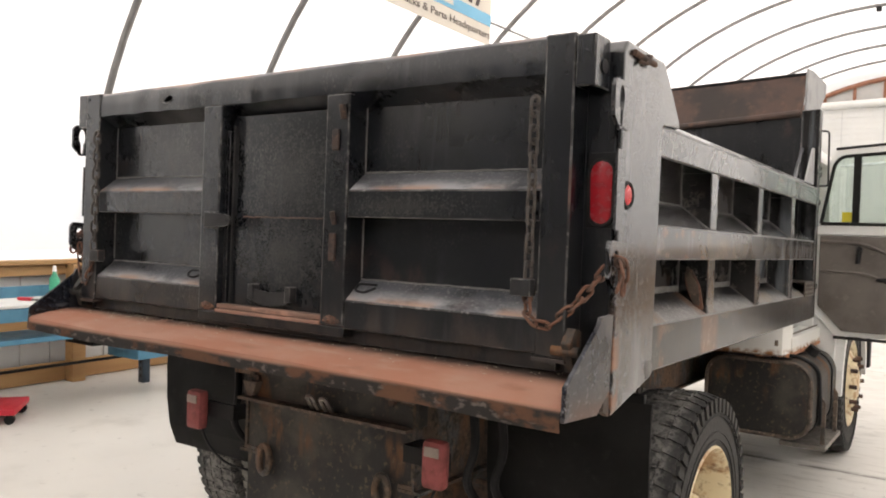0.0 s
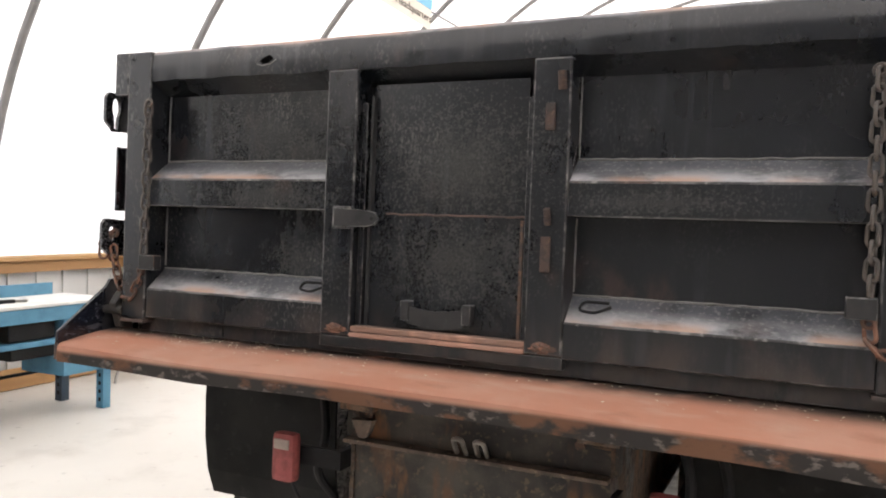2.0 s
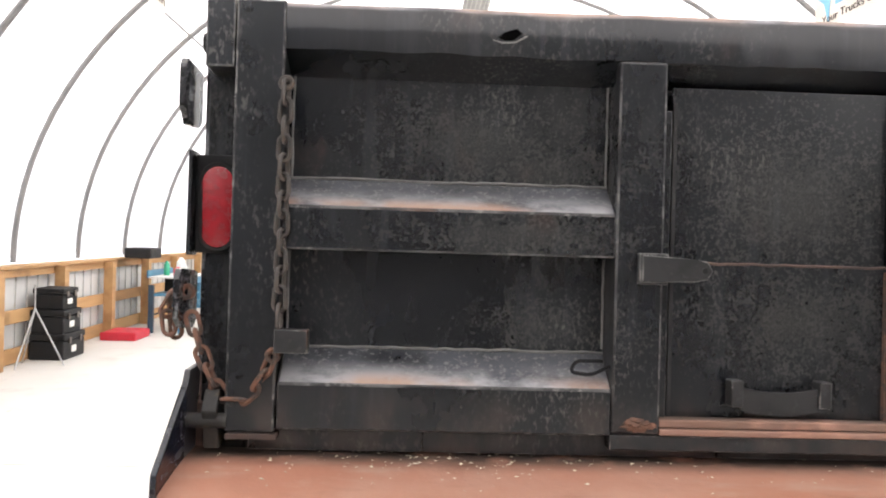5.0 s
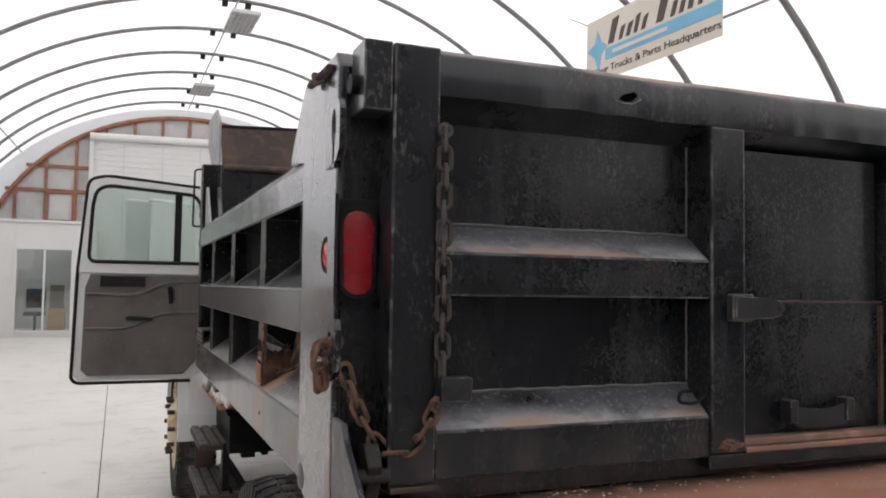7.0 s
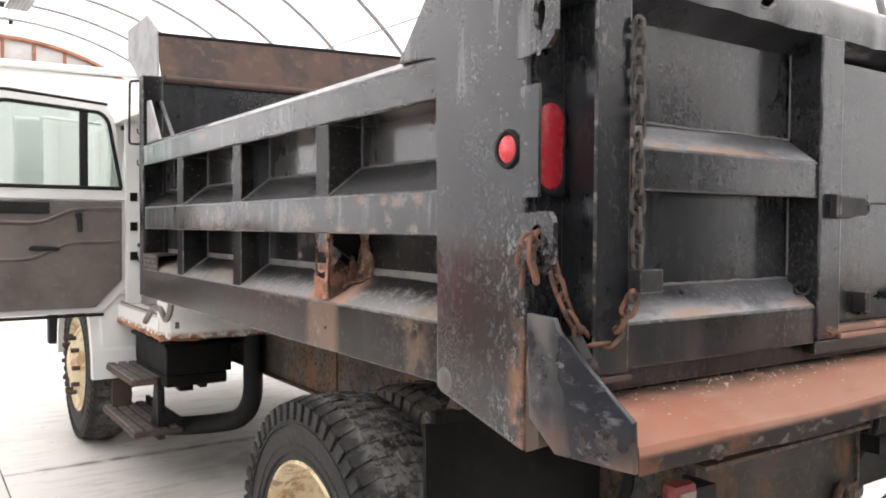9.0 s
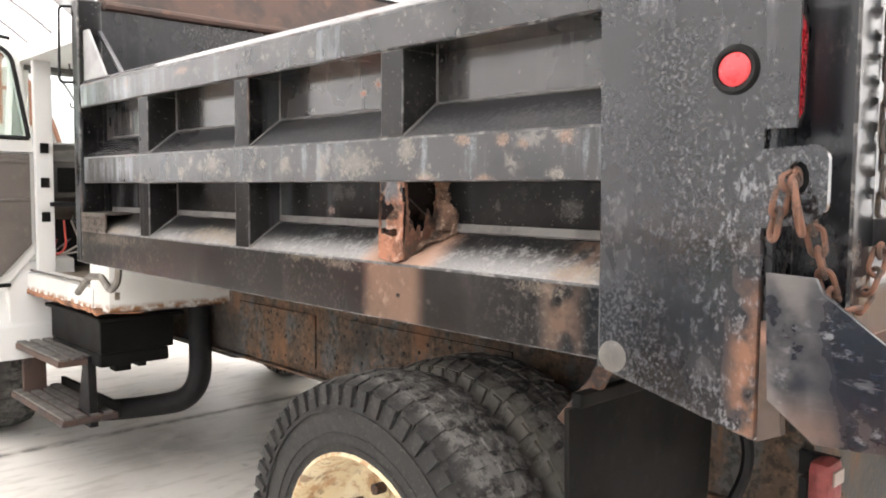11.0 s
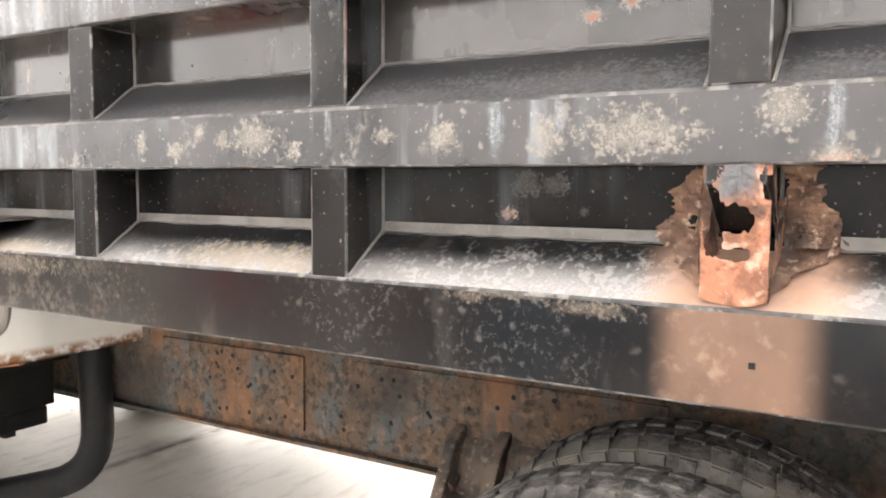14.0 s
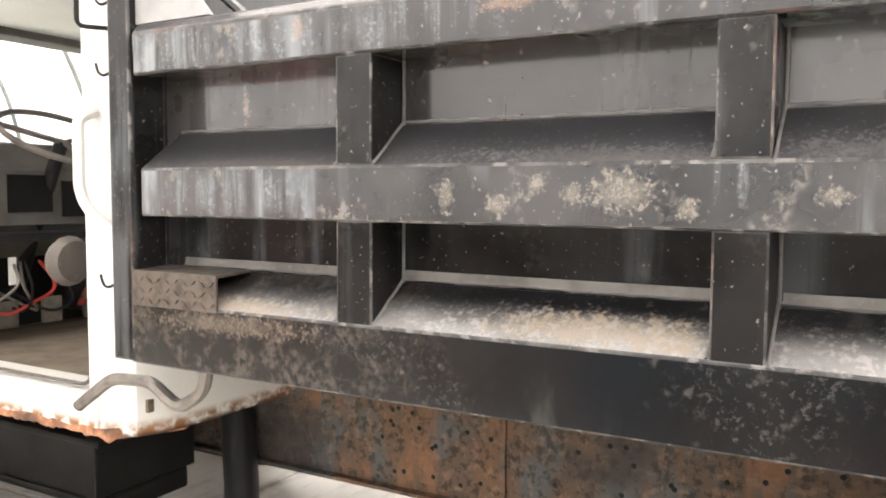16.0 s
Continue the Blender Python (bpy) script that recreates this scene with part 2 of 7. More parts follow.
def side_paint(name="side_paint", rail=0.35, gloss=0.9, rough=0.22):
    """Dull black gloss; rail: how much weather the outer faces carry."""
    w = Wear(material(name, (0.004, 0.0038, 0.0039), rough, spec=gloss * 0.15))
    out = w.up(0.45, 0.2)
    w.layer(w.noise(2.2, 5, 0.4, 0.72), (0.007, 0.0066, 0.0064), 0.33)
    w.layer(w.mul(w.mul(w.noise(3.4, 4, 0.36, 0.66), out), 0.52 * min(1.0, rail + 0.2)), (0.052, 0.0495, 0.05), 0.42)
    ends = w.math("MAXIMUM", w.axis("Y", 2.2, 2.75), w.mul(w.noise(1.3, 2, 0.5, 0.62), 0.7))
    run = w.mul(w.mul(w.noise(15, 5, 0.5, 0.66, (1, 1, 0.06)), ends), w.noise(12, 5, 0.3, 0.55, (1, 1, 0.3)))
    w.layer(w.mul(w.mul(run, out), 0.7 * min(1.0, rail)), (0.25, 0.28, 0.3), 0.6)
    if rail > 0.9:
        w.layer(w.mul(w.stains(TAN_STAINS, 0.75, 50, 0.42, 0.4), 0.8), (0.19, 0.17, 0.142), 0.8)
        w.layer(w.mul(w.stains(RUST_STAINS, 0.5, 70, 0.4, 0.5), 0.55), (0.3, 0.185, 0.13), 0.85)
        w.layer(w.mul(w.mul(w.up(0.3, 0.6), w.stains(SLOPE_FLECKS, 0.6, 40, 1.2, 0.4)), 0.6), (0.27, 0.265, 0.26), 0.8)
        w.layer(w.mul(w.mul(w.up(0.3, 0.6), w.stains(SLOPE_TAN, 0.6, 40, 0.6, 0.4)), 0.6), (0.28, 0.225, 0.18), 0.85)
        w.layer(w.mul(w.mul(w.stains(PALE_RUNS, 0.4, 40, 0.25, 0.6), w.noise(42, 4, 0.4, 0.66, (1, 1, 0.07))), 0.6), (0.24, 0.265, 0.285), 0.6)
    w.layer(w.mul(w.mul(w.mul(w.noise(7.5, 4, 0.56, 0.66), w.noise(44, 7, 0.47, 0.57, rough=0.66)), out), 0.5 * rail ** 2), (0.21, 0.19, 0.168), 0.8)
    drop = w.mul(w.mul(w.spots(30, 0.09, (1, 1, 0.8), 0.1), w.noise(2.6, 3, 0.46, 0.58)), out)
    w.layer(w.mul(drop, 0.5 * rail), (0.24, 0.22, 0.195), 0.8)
    w.layer(w.mul(w.noise(110, 3, 0.66, 0.72), 0.5), (0.3, 0.28, 0.26), 0.7)
    # the slopes lighter all over, then flecks of dried splash on them
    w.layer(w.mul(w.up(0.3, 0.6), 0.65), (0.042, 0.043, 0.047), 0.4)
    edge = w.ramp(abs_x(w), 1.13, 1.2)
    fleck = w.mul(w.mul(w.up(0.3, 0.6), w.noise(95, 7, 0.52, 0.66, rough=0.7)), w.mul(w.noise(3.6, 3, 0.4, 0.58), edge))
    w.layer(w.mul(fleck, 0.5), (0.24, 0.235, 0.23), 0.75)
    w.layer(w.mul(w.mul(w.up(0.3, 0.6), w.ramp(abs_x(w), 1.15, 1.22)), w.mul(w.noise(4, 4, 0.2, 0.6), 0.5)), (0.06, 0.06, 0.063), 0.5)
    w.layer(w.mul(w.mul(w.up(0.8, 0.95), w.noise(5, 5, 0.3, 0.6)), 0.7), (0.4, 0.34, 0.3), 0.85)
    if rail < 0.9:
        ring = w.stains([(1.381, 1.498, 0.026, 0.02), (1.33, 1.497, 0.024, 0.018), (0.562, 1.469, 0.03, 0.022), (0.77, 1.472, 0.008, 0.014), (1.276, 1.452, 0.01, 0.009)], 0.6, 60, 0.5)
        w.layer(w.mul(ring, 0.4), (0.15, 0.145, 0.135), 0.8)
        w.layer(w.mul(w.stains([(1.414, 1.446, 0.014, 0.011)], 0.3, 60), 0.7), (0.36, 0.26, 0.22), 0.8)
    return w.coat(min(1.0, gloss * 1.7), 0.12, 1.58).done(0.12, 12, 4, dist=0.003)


def post_paint():
    w = Wear(material("post_paint", (0.008, 0.0082, 0.0098), 0.22, spec=0.3))
    w.layer(w.noise(2.4, 4, 0.4, 0.7, (1, 1, 0.4)), (0.031, 0.0305, 0.034), 0.3)
    w.layer(w.mul(w.noise(14, 5, 0.48, 0.68, (1, 1, 0.1)), w.mul(w.noise(2, 3, 0.42, 0.6), 0.6)), (0.2, 0.2, 0.215), 0.5)
    spk = w.mul(w.noise(130, 5, 0.48, 0.68), w.noise(5, 5, 0.42, 0.66))
    w.layer(w.mul(spk, 0.28), (0.2, 0.2, 0.21), 0.6)
    worn = w.mul(w.axis("Z", 1.72, 1.45), w.math("MAXIMUM", w.axis("Y", 0.3, 0.1), 0.25))
    w.layer(w.mul(w.mul(worn, w.noise(70, 8, 0.53, 0.64, (1, 1, 0.6), rough=0.72)), 0.6), (0.27, 0.275, 0.29), 0.7)
    w.layer(w.mul(w.spots(60, 0.08, soft=0.2), w.mul(w.noise(4, 3, 0.45, 0.62), 0.4)), (0.34, 0.33, 0.33), 0.75)
    rst = w.mul(w.mul(w.mul(w.axis("Y", 0.165, 0.12), w.axis("Y", 0.07, 0.1)), w.axis("Z", 1.45, 1.22)), w.noise(16, 6, 0.4, 0.6))
    w.layer(w.mul(rst, 0.75), (0.26, 0.125, 0.075), 0.85)
    tail = w.mul(w.mul(w.axis("Y", 0.08, 0.0), w.axis("Z", 1.2, 1.12)), w.noise(10, 6, 0.35, 0.6))
    w.layer(w.mul(tail, 0.8), (0.28, 0.13, 0.075), 0.85)
    return w.coat(1.0, 0.12, 1.4).done(0.1, 12, 4, dist=0.003)


def wing_paint():
    w = Wear(material("wing_paint", (0.006, 0.008, 0.014), 0.22, spec=0.5))
    w.layer(w.noise(4, 5, 0.4, 0.7), (0.014, 0.017, 0.024), 0.32)
    w.layer(w.mul(w.noise(26, 4, 0.55, 0.66, (1, 0.25, 1)), w.noise(5, 3, 0.42, 0.6)), (0.12, 0.12, 0.125), 0.6)
    w.layer(w.mul(w.mul(w.noise(70, 8, 0.54, 0.64, (1, 0.6, 1), rough=0.72), w.noise(6, 4, 0.42, 0.6)), 0.55), (0.26, 0.265, 0.28), 0.7)
    foot = w.mul(w.axis("Z", 1.21, 1.12), w.noise(8, 6, 0.3, 0.58))
    w.layer(w.mul(foot, 0.5), (0.22, 0.13, 0.09), 0.85)
    head = w.mul(w.axis("Y", -0.03, 0.06), w.noise(9, 6, 0.36, 0.6))
    w.layer(w.mul(head, 0.6), (0.18, 0.165, 0.155), 0.75)
    return w.done(0.4, 9, 4, dist=0.006)


def panel_paint():
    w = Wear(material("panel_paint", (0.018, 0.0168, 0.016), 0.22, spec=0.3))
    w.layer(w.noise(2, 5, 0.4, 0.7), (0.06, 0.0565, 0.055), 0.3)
    w.layer(w.mul(w.noise(22, 4, 0.5, 0.72, (1, 1, 0.1)), 0.22), (0.08, 0.076, 0.072), 0.42)
    w.layer(w.mul(w.mul(w.spots(34, 0.07, (1, 1, 1), 0.1), w.noise(2.3, 2, 0.48, 0.6)), 0.5), (0.24, 0.22, 0.2), 0.8)
    w.layer(w.mul(w.stains([(1.27, 1.768, 0.02, 0.011), (1.205, 1.788, 0.018, 0.014), (2.79, 1.77, 0.008, 0.03)], 0.4, 70), 0.7), (0.34, 0.27, 0.23), 0.8)
    w.layer(w.mul(w.stains([(1.27, 1.766, 0.011, 0.005), (1.205, 1.786, 0.006, 0.006)], 0.3, 70), 0.9), (0.3, 0.1, 0.05), 0.85)
    w.layer(w.mul(w.stains([(1.381, 1.498, 0.03, 0.022), (1.33, 1.497, 0.026, 0.02), (1.414, 1.446, 0.014, 0.011), (1.276, 1.452, 0.01, 0.009), (0.562, 1.469, 0.03, 0.022), (0.77, 1.472, 0.01, 0.014), (2.248, 1.473, 0.008, 0.02), (2.737, 1.499, 0.03, 0.012)], 0.6, 60, 0.5), 0.42), (0.15, 0.145, 0.135), 0.8)
    return w.coat(0.85, 0.12, 1.55).done(0.06, 9, 3, dist=0.002)


def lower_rail_paint():
    w = Wear(material("lower_rail_paint", (0.0055, 0.0058, 0.0068), 0.3, spec=0.08))
    w.layer(w.noise(2.2, 5, 0.36, 0.72), (0.016, 0.0158, 0.0165), 0.42)
    w.layer(w.mul(w.noise(14, 6, 0.5, 0.7, (1, 1, 0.35)), w.mul(w.noise(2.4, 3, 0.45, 0.62), 0.28)), (0.1, 0.096, 0.092), 0.65)
    w.layer(w.mul(w.mul(w.noise(85, 7, 0.53, 0.64, rough=0.7), w.noise(3.4, 3, 0.5, 0.64)), 0.32), (0.14, 0.134, 0.126), 0.75)
    rear = w.mul(w.axis("Y", 0.85, 0.55), w.mul(w.noise(62, 8, 0.51, 0.63, (1, 1, 1.2), rough=0.72), w.noise(5, 3, 0.34, 0.58)))
    w.layer(w.mul(rear, 0.42), (0.12, 0.114, 0.107), 0.75)
    w.layer(w.mul(w.spots(30, 0.1, soft=0.2), w.mul(w.noise(3.3, 3, 0.48, 0.6), 0.28)), (0.24, 0.22, 0.2), 0.75)
    end = w.mul(w.axis("Y", 2.1, 2.6), w.noise(16, 6, 0.42, 0.62))
    w.layer(w.mul(w.mul(end, w.noise(60, 5, 0.36, 0.62)), 0.38), (0.15, 0.13, 0.11), 0.8)
    ledge = w.up(0.3, 0.6)
    # ledge front: dust, with the bright reflection there put into the same colour
    dust = w.mul(w.ramp(abs_x(w), 1.135, 1.21), w.noise(4, 5, 0.16, 0.55))
    w.layer(w.mul(w.mul(ledge, dust), 0.8), (0.235, 0.23, 0.226), 0.7)
    w.layer(w.mul(ledge, w.mul(w.stains(LEDGE_GRIT, 0.6, 30, 0.55, 0.7), 0.65)), (0.34, 0.335, 0.33), 0.8)
    w.layer(w.mul(ledge, w.mul(w.stains(LEDGE_TAN, 0.6, 34, 0.5, 0.5), 0.8)), (0.27, 0.225, 0.175), 0.85)
    flecks = w.mul(w.ramp(abs_x(w), 1.12, 1.18), w.mul(w.noise(80, 7, 0.52, 0.66, rough=0.7), w.noise(7, 3, 0.4, 0.6)))
    w.layer(w.mul(ledge, w.mul(flecks, 0.45)), (0.26, 0.255, 0.25), 0.8)
    w.layer(w.mul(w.stains(LIP_TAN, 0.7, 46, 0.6, 0.5), 0.55), (0.19, 0.16, 0.13), 0.85)
    wide = w.mul(w.mul(ledge, w.axis("X", 0.1, -0.1)), w.mul(w.axis("Y", 0.84, 0.93), w.axis("Y", 1.18, 1.08)))
    w.layer(w.mul(wide, w.noise(9, 5, 0.3, 0.6)), (0.44, 0.28, 0.21), 0.85)
    patch = w.mul(w.axis("Y", 0.885, 0.95), w.axis("Y", 1.14, 1.075))
    w.layer(w.mul(w.mul(patch, w.noise(5, 6, 0.1, 0.55)), 0.62), (0.25, 0.155, 0.112), 0.8)
    w.layer(w.mul(w.mul(patch, w.noise(30, 5, 0.5, 0.7)), 0.3), (0.4, 0.28, 0.21), 0.85)
    patch = w.mul(w.axis("Y", 0.43, 0.49), w.axis("Y", 0.57, 0.51))
    w.layer(w.mul(w.mul(patch, w.noise(14, 6, 0.38, 0.62)), 0.45), (0.22, 0.14, 0.1), 0.8)
    return w.coat(0.7, 0.16, 1.42).done(0.14, 18, 4, dist=0.003)


def rusty(name, base, dark, light, rough=0.85, scale=9, bump=0.5):
    w = Wear(material(name, base, rough))
    w.layer(w.noise(scale, 6, 0.45, 0.62), dark)
    w.layer(w.noise(scale * 3.1, 5, 0.55, 0.68), light)
    w.layer(w.mul(w.noise(scale * 0.4, 4, 0.52, 0.62), 0.6), (0.03, 0.027, 0.025))
    return w.done(bump, 70, 5, dist=0.003)


def rib_rust():
    w = Wear(material("bright_rib_rust", (0.35, 0.15, 0.09), 0.85))
    w.layer(w.noise(22, 6, 0.42, 0.6), (0.17, 0.075, 0.045))
    w.layer(w.mul(w.noise(40, 5, 0.52, 0.68), 0.8), (0.48, 0.31, 0.24))
    sound = w.mul(w.axis("Z", 1.465, 1.49), w.mul(w.axis("Y", 0.985, 1.0), w.axis("Y", 1.05, 1.035)))
    w.layer(w.mul(sound, w.noise(14, 4, 0.3, 0.5)), (0.08, 0.083, 0.09), 0.5)
    w.layer(w.mul(w.noise(18, 6, 0.54, 0.64), 0.85), (0.05, 0.03, 0.022))
    return w.done(0.9, 80, 6, dist=0.004)


def plain(name, color, rough=0.5, metal=0.0, var=0.25, scale=6, bump=0.1, bscale=40):
    w = Wear(material(name, color, rough, metal))
    dark = tuple(c * (1 - var) for c in color)
    w.layer(w.noise(scale, 5, 0.4, 0.7), dark, min(1, rough + 0.1))
    w.layer(w.mul(w.noise(scale * 5, 4, 0.58, 0.7), 0.4), tuple(min(1, c * (1 + var) + 0.01) for c in color))
    return w.done(bump, bscale, 4)


def apron_rust():
    w = Wear(material("apron_rust", (0.53, 0.26, 0.18), 0.85))
    w.layer(w.noise(2.5, 5, 0.4, 0.7), (0.56, 0.33, 0.25))
    w.layer(w.mul(w.mul(w.noise(18, 7, 0.5, 0.72, (0.35, 1, 1)), w.noise(2, 3, 0.46, 0.6)), 0.5), (0.58, 0.42, 0.33))
    w.layer(w.mul(w.noise(12, 6, 0.55, 0.74, (0.4, 1, 1)), 0.35), (0.24, 0.11, 0.07))
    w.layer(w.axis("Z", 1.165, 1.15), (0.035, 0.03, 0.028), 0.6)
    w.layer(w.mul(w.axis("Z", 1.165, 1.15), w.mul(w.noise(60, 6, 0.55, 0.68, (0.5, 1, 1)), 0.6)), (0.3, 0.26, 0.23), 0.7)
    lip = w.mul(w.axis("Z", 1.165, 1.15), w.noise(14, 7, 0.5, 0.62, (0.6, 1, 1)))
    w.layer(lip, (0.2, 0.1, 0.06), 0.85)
    # darker towards the tailgate: the shadow at the back put into the colour
    back = w.mul(w.axis("Y", -0.07, 0.03), w.noise(9, 5, 0.15, 0.55))
    w.layer(back, (0.07, 0.05, 0.04))
    return w.done(0.3, 50, 5)


def tyre_rubber():
    w = Wear(material("tyre_rubber", (0.03, 0.0298, 0.0295), 0.6))
    w.co = w.n.new("ShaderNodeNewGeometry").outputs["Position"]
    w.layer(w.noise(4, 5, 0.4, 0.7), (0.036, 0.035, 0.034))
    w.layer(w.mul(w.noise(26, 6, 0.5, 0.66), 0.3), (0.07, 0.067, 0.063), 0.85)
    tread = w.ramp(abs_x(w), 1.175, 1.12)
    w.layer(w.mul(tread, w.mul(w.noise(20, 8, 0.4, 0.6, rough=0.7), 0.75)), (0.17, 0.165, 0.155), 0.9)
    mud = w.mul(tread, w.mul(w.noise(30, 9, 0.47, 0.55, rough=0.74), w.axis("Y", 1.55, 1.1)))
    w.layer(w.mul(mud, 0.65), (0.26, 0.25, 0.235), 0.95)
    inner = w.mul(w.mul(w.ramp(abs_x(w), 0.905, 0.885), w.ramp(abs_x(w), 0.8, 0.85)), w.noise(14, 5, 0.2, 0.55))
    w.layer(w.mul(inner, 0.85), (0.19, 0.18, 0.155), 0.9)
    w.layer(w.mul(w.noise(90, 4, 0.6, 0.66), 0.3), (0.14, 0.13, 0.12), 0.9)
    return w.done(0.5, 45, 6, dist=0.006)


def rim_paint():
    w = Wear(material("rim_paint", (0.66, 0.56, 0.36), 0.5))
    w.layer(w.noise(5, 5, 0.5, 0.62), (0.7, 0.62, 0.45))
    w.layer(w.mul(w.noise(9, 7, 0.48, 0.62, rough=0.65), 0.8), (0.4, 0.21, 0.1), 0.85)
    w.layer(w.mul(w.noise(20, 7, 0.52, 0.66, rough=0.65), 0.7), (0.17, 0.08, 0.04), 0.9)
    return w.done(0.2, 40)


def frame_rust():
    w = Wear(material("frame_rust", (0.1, 0.072, 0.054), 0.8))
    w.layer(w.noise(7, 7, 0.46, 0.6, (1, 1, 0.7)), (0.085, 0.088, 0.086), 0.6)
    w.layer(w.mul(w.noise(6, 7, 0.5, 0.66, (1, 1, 0.35)), 0.85), (0.15, 0.088, 0.054), 0.9)
    w.layer(w.mul(w.noise(30, 7, 0.52, 0.66), 0.45), (0.25, 0.165, 0.11), 0.9)
    w.layer(w.mul(w.noise(38, 7, 0.48, 0.62, rough=0.65), 0.65), (0.024, 0.021, 0.019), 0.9)
    w.layer(w.mul(w.noise(2.6, 5, 0.52, 0.66), 0.7), (0.034, 0.033, 0.032), 0.7)
    w.layer(w.mul(w.mul(w.noise(12, 5, 0.5, 0.64, (1, 1, 0.12)), w.noise(3, 3, 0.44, 0.6)), 0.75), (0.22, 0.115, 0.066), 0.9)
    return w.done(0.7, 60, 6)


def worn_edge():
    """Black paint rubbed through along an edge."""
    w = Wear(material("worn_edge", (0.008, 0.008, 0.009), 0.3, spec=0.5))
    w.layer(w.mul(w.noise(9, 6, 0.44, 0.62), 0.7), (0.1, 0.098, 0.096), 0.45)
    w.layer(w.mul(w.noise(38, 5, 0.52, 0.66), 0.7), (0.2, 0.19, 0.18), 0.6)
    w.layer(w.mul(w.noise(5, 4, 0.58, 0.68), 0.5), (0.12, 0.06, 0.04), 0.8)
    return w.done(0.2, 40, 4)


def tow_plate():
    w = Wear(material("tow_plate", (0.03, 0.029, 0.028), 0.55))
    w.layer(w.noise(4, 6, 0.42, 0.66), (0.075, 0.068, 0.059), 0.65)
    w.layer(w.mul(w.noise(10, 7, 0.52, 0.64, (1, 1, 0.3)), w.noise(2.3, 3, 0.42, 0.6)), (0.17, 0.085, 0.045), 0.9)
    w.layer(w.mul(w.noise(40, 6, 0.56, 0.68), 0.5), (0.16, 0.12, 0.085), 0.9)
    return w.done(0.6, 40, 6)


def cab_white():
    w = Wear(material("cab_white", (0.72, 0.72, 0.69), 0.35))
    w.layer(w.mul(w.noise(2, 4, 0.45, 0.7), 0.6), (0.62, 0.6, 0.55), 0.45)
    edge = w.mul(w.axis("Z", 0.972, 0.94), w.noise(18, 6, 0.38, 0.58))
    w.layer(edge, (0.27, 0.12, 0.045), 0.9)
    edge2 = w.mul(w.axis("Z", 0.94, 0.922), w.noise(22, 5, 0.3, 0.5))
    w.layer(edge2, (0.07, 0.03, 0.015), 0.9)
    return w.done(0.05, 30)


def concrete():
    w = Wear(material("concrete", (0.62, 0.6, 0.56), 0.5))
    w.layer(w.noise(0.35, 6, 0.4, 0.7), (0.54, 0.52, 0.48), 0.42)
    w.layer(w.mul(w.noise(2.2, 6, 0.5, 0.76), 0.45), (0.4, 0.38, 0.345), 0.6)
    w.layer(w.mul(w.noise(9, 5, 0.62, 0.75), 0.5), (0.24, 0.22, 0.2))
    sep = w.n.new("ShaderNodeSeparateXYZ")
    w.l.new(w.co, sep.inputs[0])
    # grime along the joint under the truck, drips of oil, and broad darker patches
    seam = w.math("ABSOLUTE", w.math("SUBTRACT", sep.outputs["Y"], 4.36), 0)
    under = w.ramp(w.math("ABSOLUTE", sep.outputs["X"], 0), 2.2, 1.0)
    w.layer(w.mul(w.mul(w.ramp(seam, 0.07, 0.0), under), w.noise(6, 6, 0.3, 0.65)), (0.16, 0.145, 0.125), 0.5)
    for x, y, r, k in ((0.1, 3.5, 0.3, 1.0), (0.6, 4.33, 0.3, 0.6), (-0.4, 3.93, 0.5, 0.45), (-1.1, 3.42, 0.4, 0.35), (-1.0, 4.92, 0.45, 0.3), (-0.2, 2.4, 0.7, 0.35), (0.2, 1.0, 0.8, 0.4)):
        spot = w.n.new("ShaderNodeVectorMath")
        spot.operation = "DISTANCE"
        w.l.new(w.co, spot.inputs[0])
        spot.inputs[1].default_value = (x, y, 0.0)
        w.layer(w.mul(w.mul(w.ramp(spot.outputs["Value"], r, 0.1 * r), w.noise(5, 6, 0.25, 0.62)), k), (0.07, 0.062, 0.053), 0.45)
    # streaks a little darker under the truck
    w.layer(w.mul(w.mul(w.noise(14, 6, 0.5, 0.66, (0.25, 1, 1)), under), 0.35), (0.3, 0.28, 0.25), 0.55)
    return w.done(0.08, 25, 6)


def fabric():
    m = bpy.data.materials.new("roof_fabric")
    m.use_nodes = True
    n, l = m.node_tree.nodes, m.node_tree.links
    n.remove(n["Principled BSDF"])
    a, b, mix = n.new("ShaderNodeBsdfDiffuse"), n.new("ShaderNodeBsdfTranslucent"), n.new("ShaderNodeMixShader")
    t = n.new("ShaderNodeTexNoise")
    t.inputs["Scale"].default_value = 0.6
    r = n.new("ShaderNodeValToRGB")
    r.color_ramp.elements[0].color, r.color_ramp.elements[1].color = (0.84, 0.83, 0.8, 1), (0.92, 0.92, 0.91, 1)
    l.new(t.outputs["Fac"], r.inputs[0])
    for s in (a, b):
        l.new(r.outputs[0], s.inputs["Color"])
    mix.inputs[0].default_value = 0.55
    l.new(a.outputs[0], mix.inputs[1])
    l.new(b.outputs[0], mix.inputs[2])
    l.new(mix.outputs[0], n["Material Output"].inputs["Surface"])
    return m


def wood(name, a, b):
    w = Wear(material(name, a, 0.7))
    w.layer(w.noise(5, 6, 0.4, 0.65, (1, 0.12, 1)), b)
    w.layer(w.mul(w.noise(2, 4, 0.55, 0.7), 0.5), tuple(c * 0.6 for c in b))
    return w.done(0.2, 30, 5, (1, 0.1, 1))


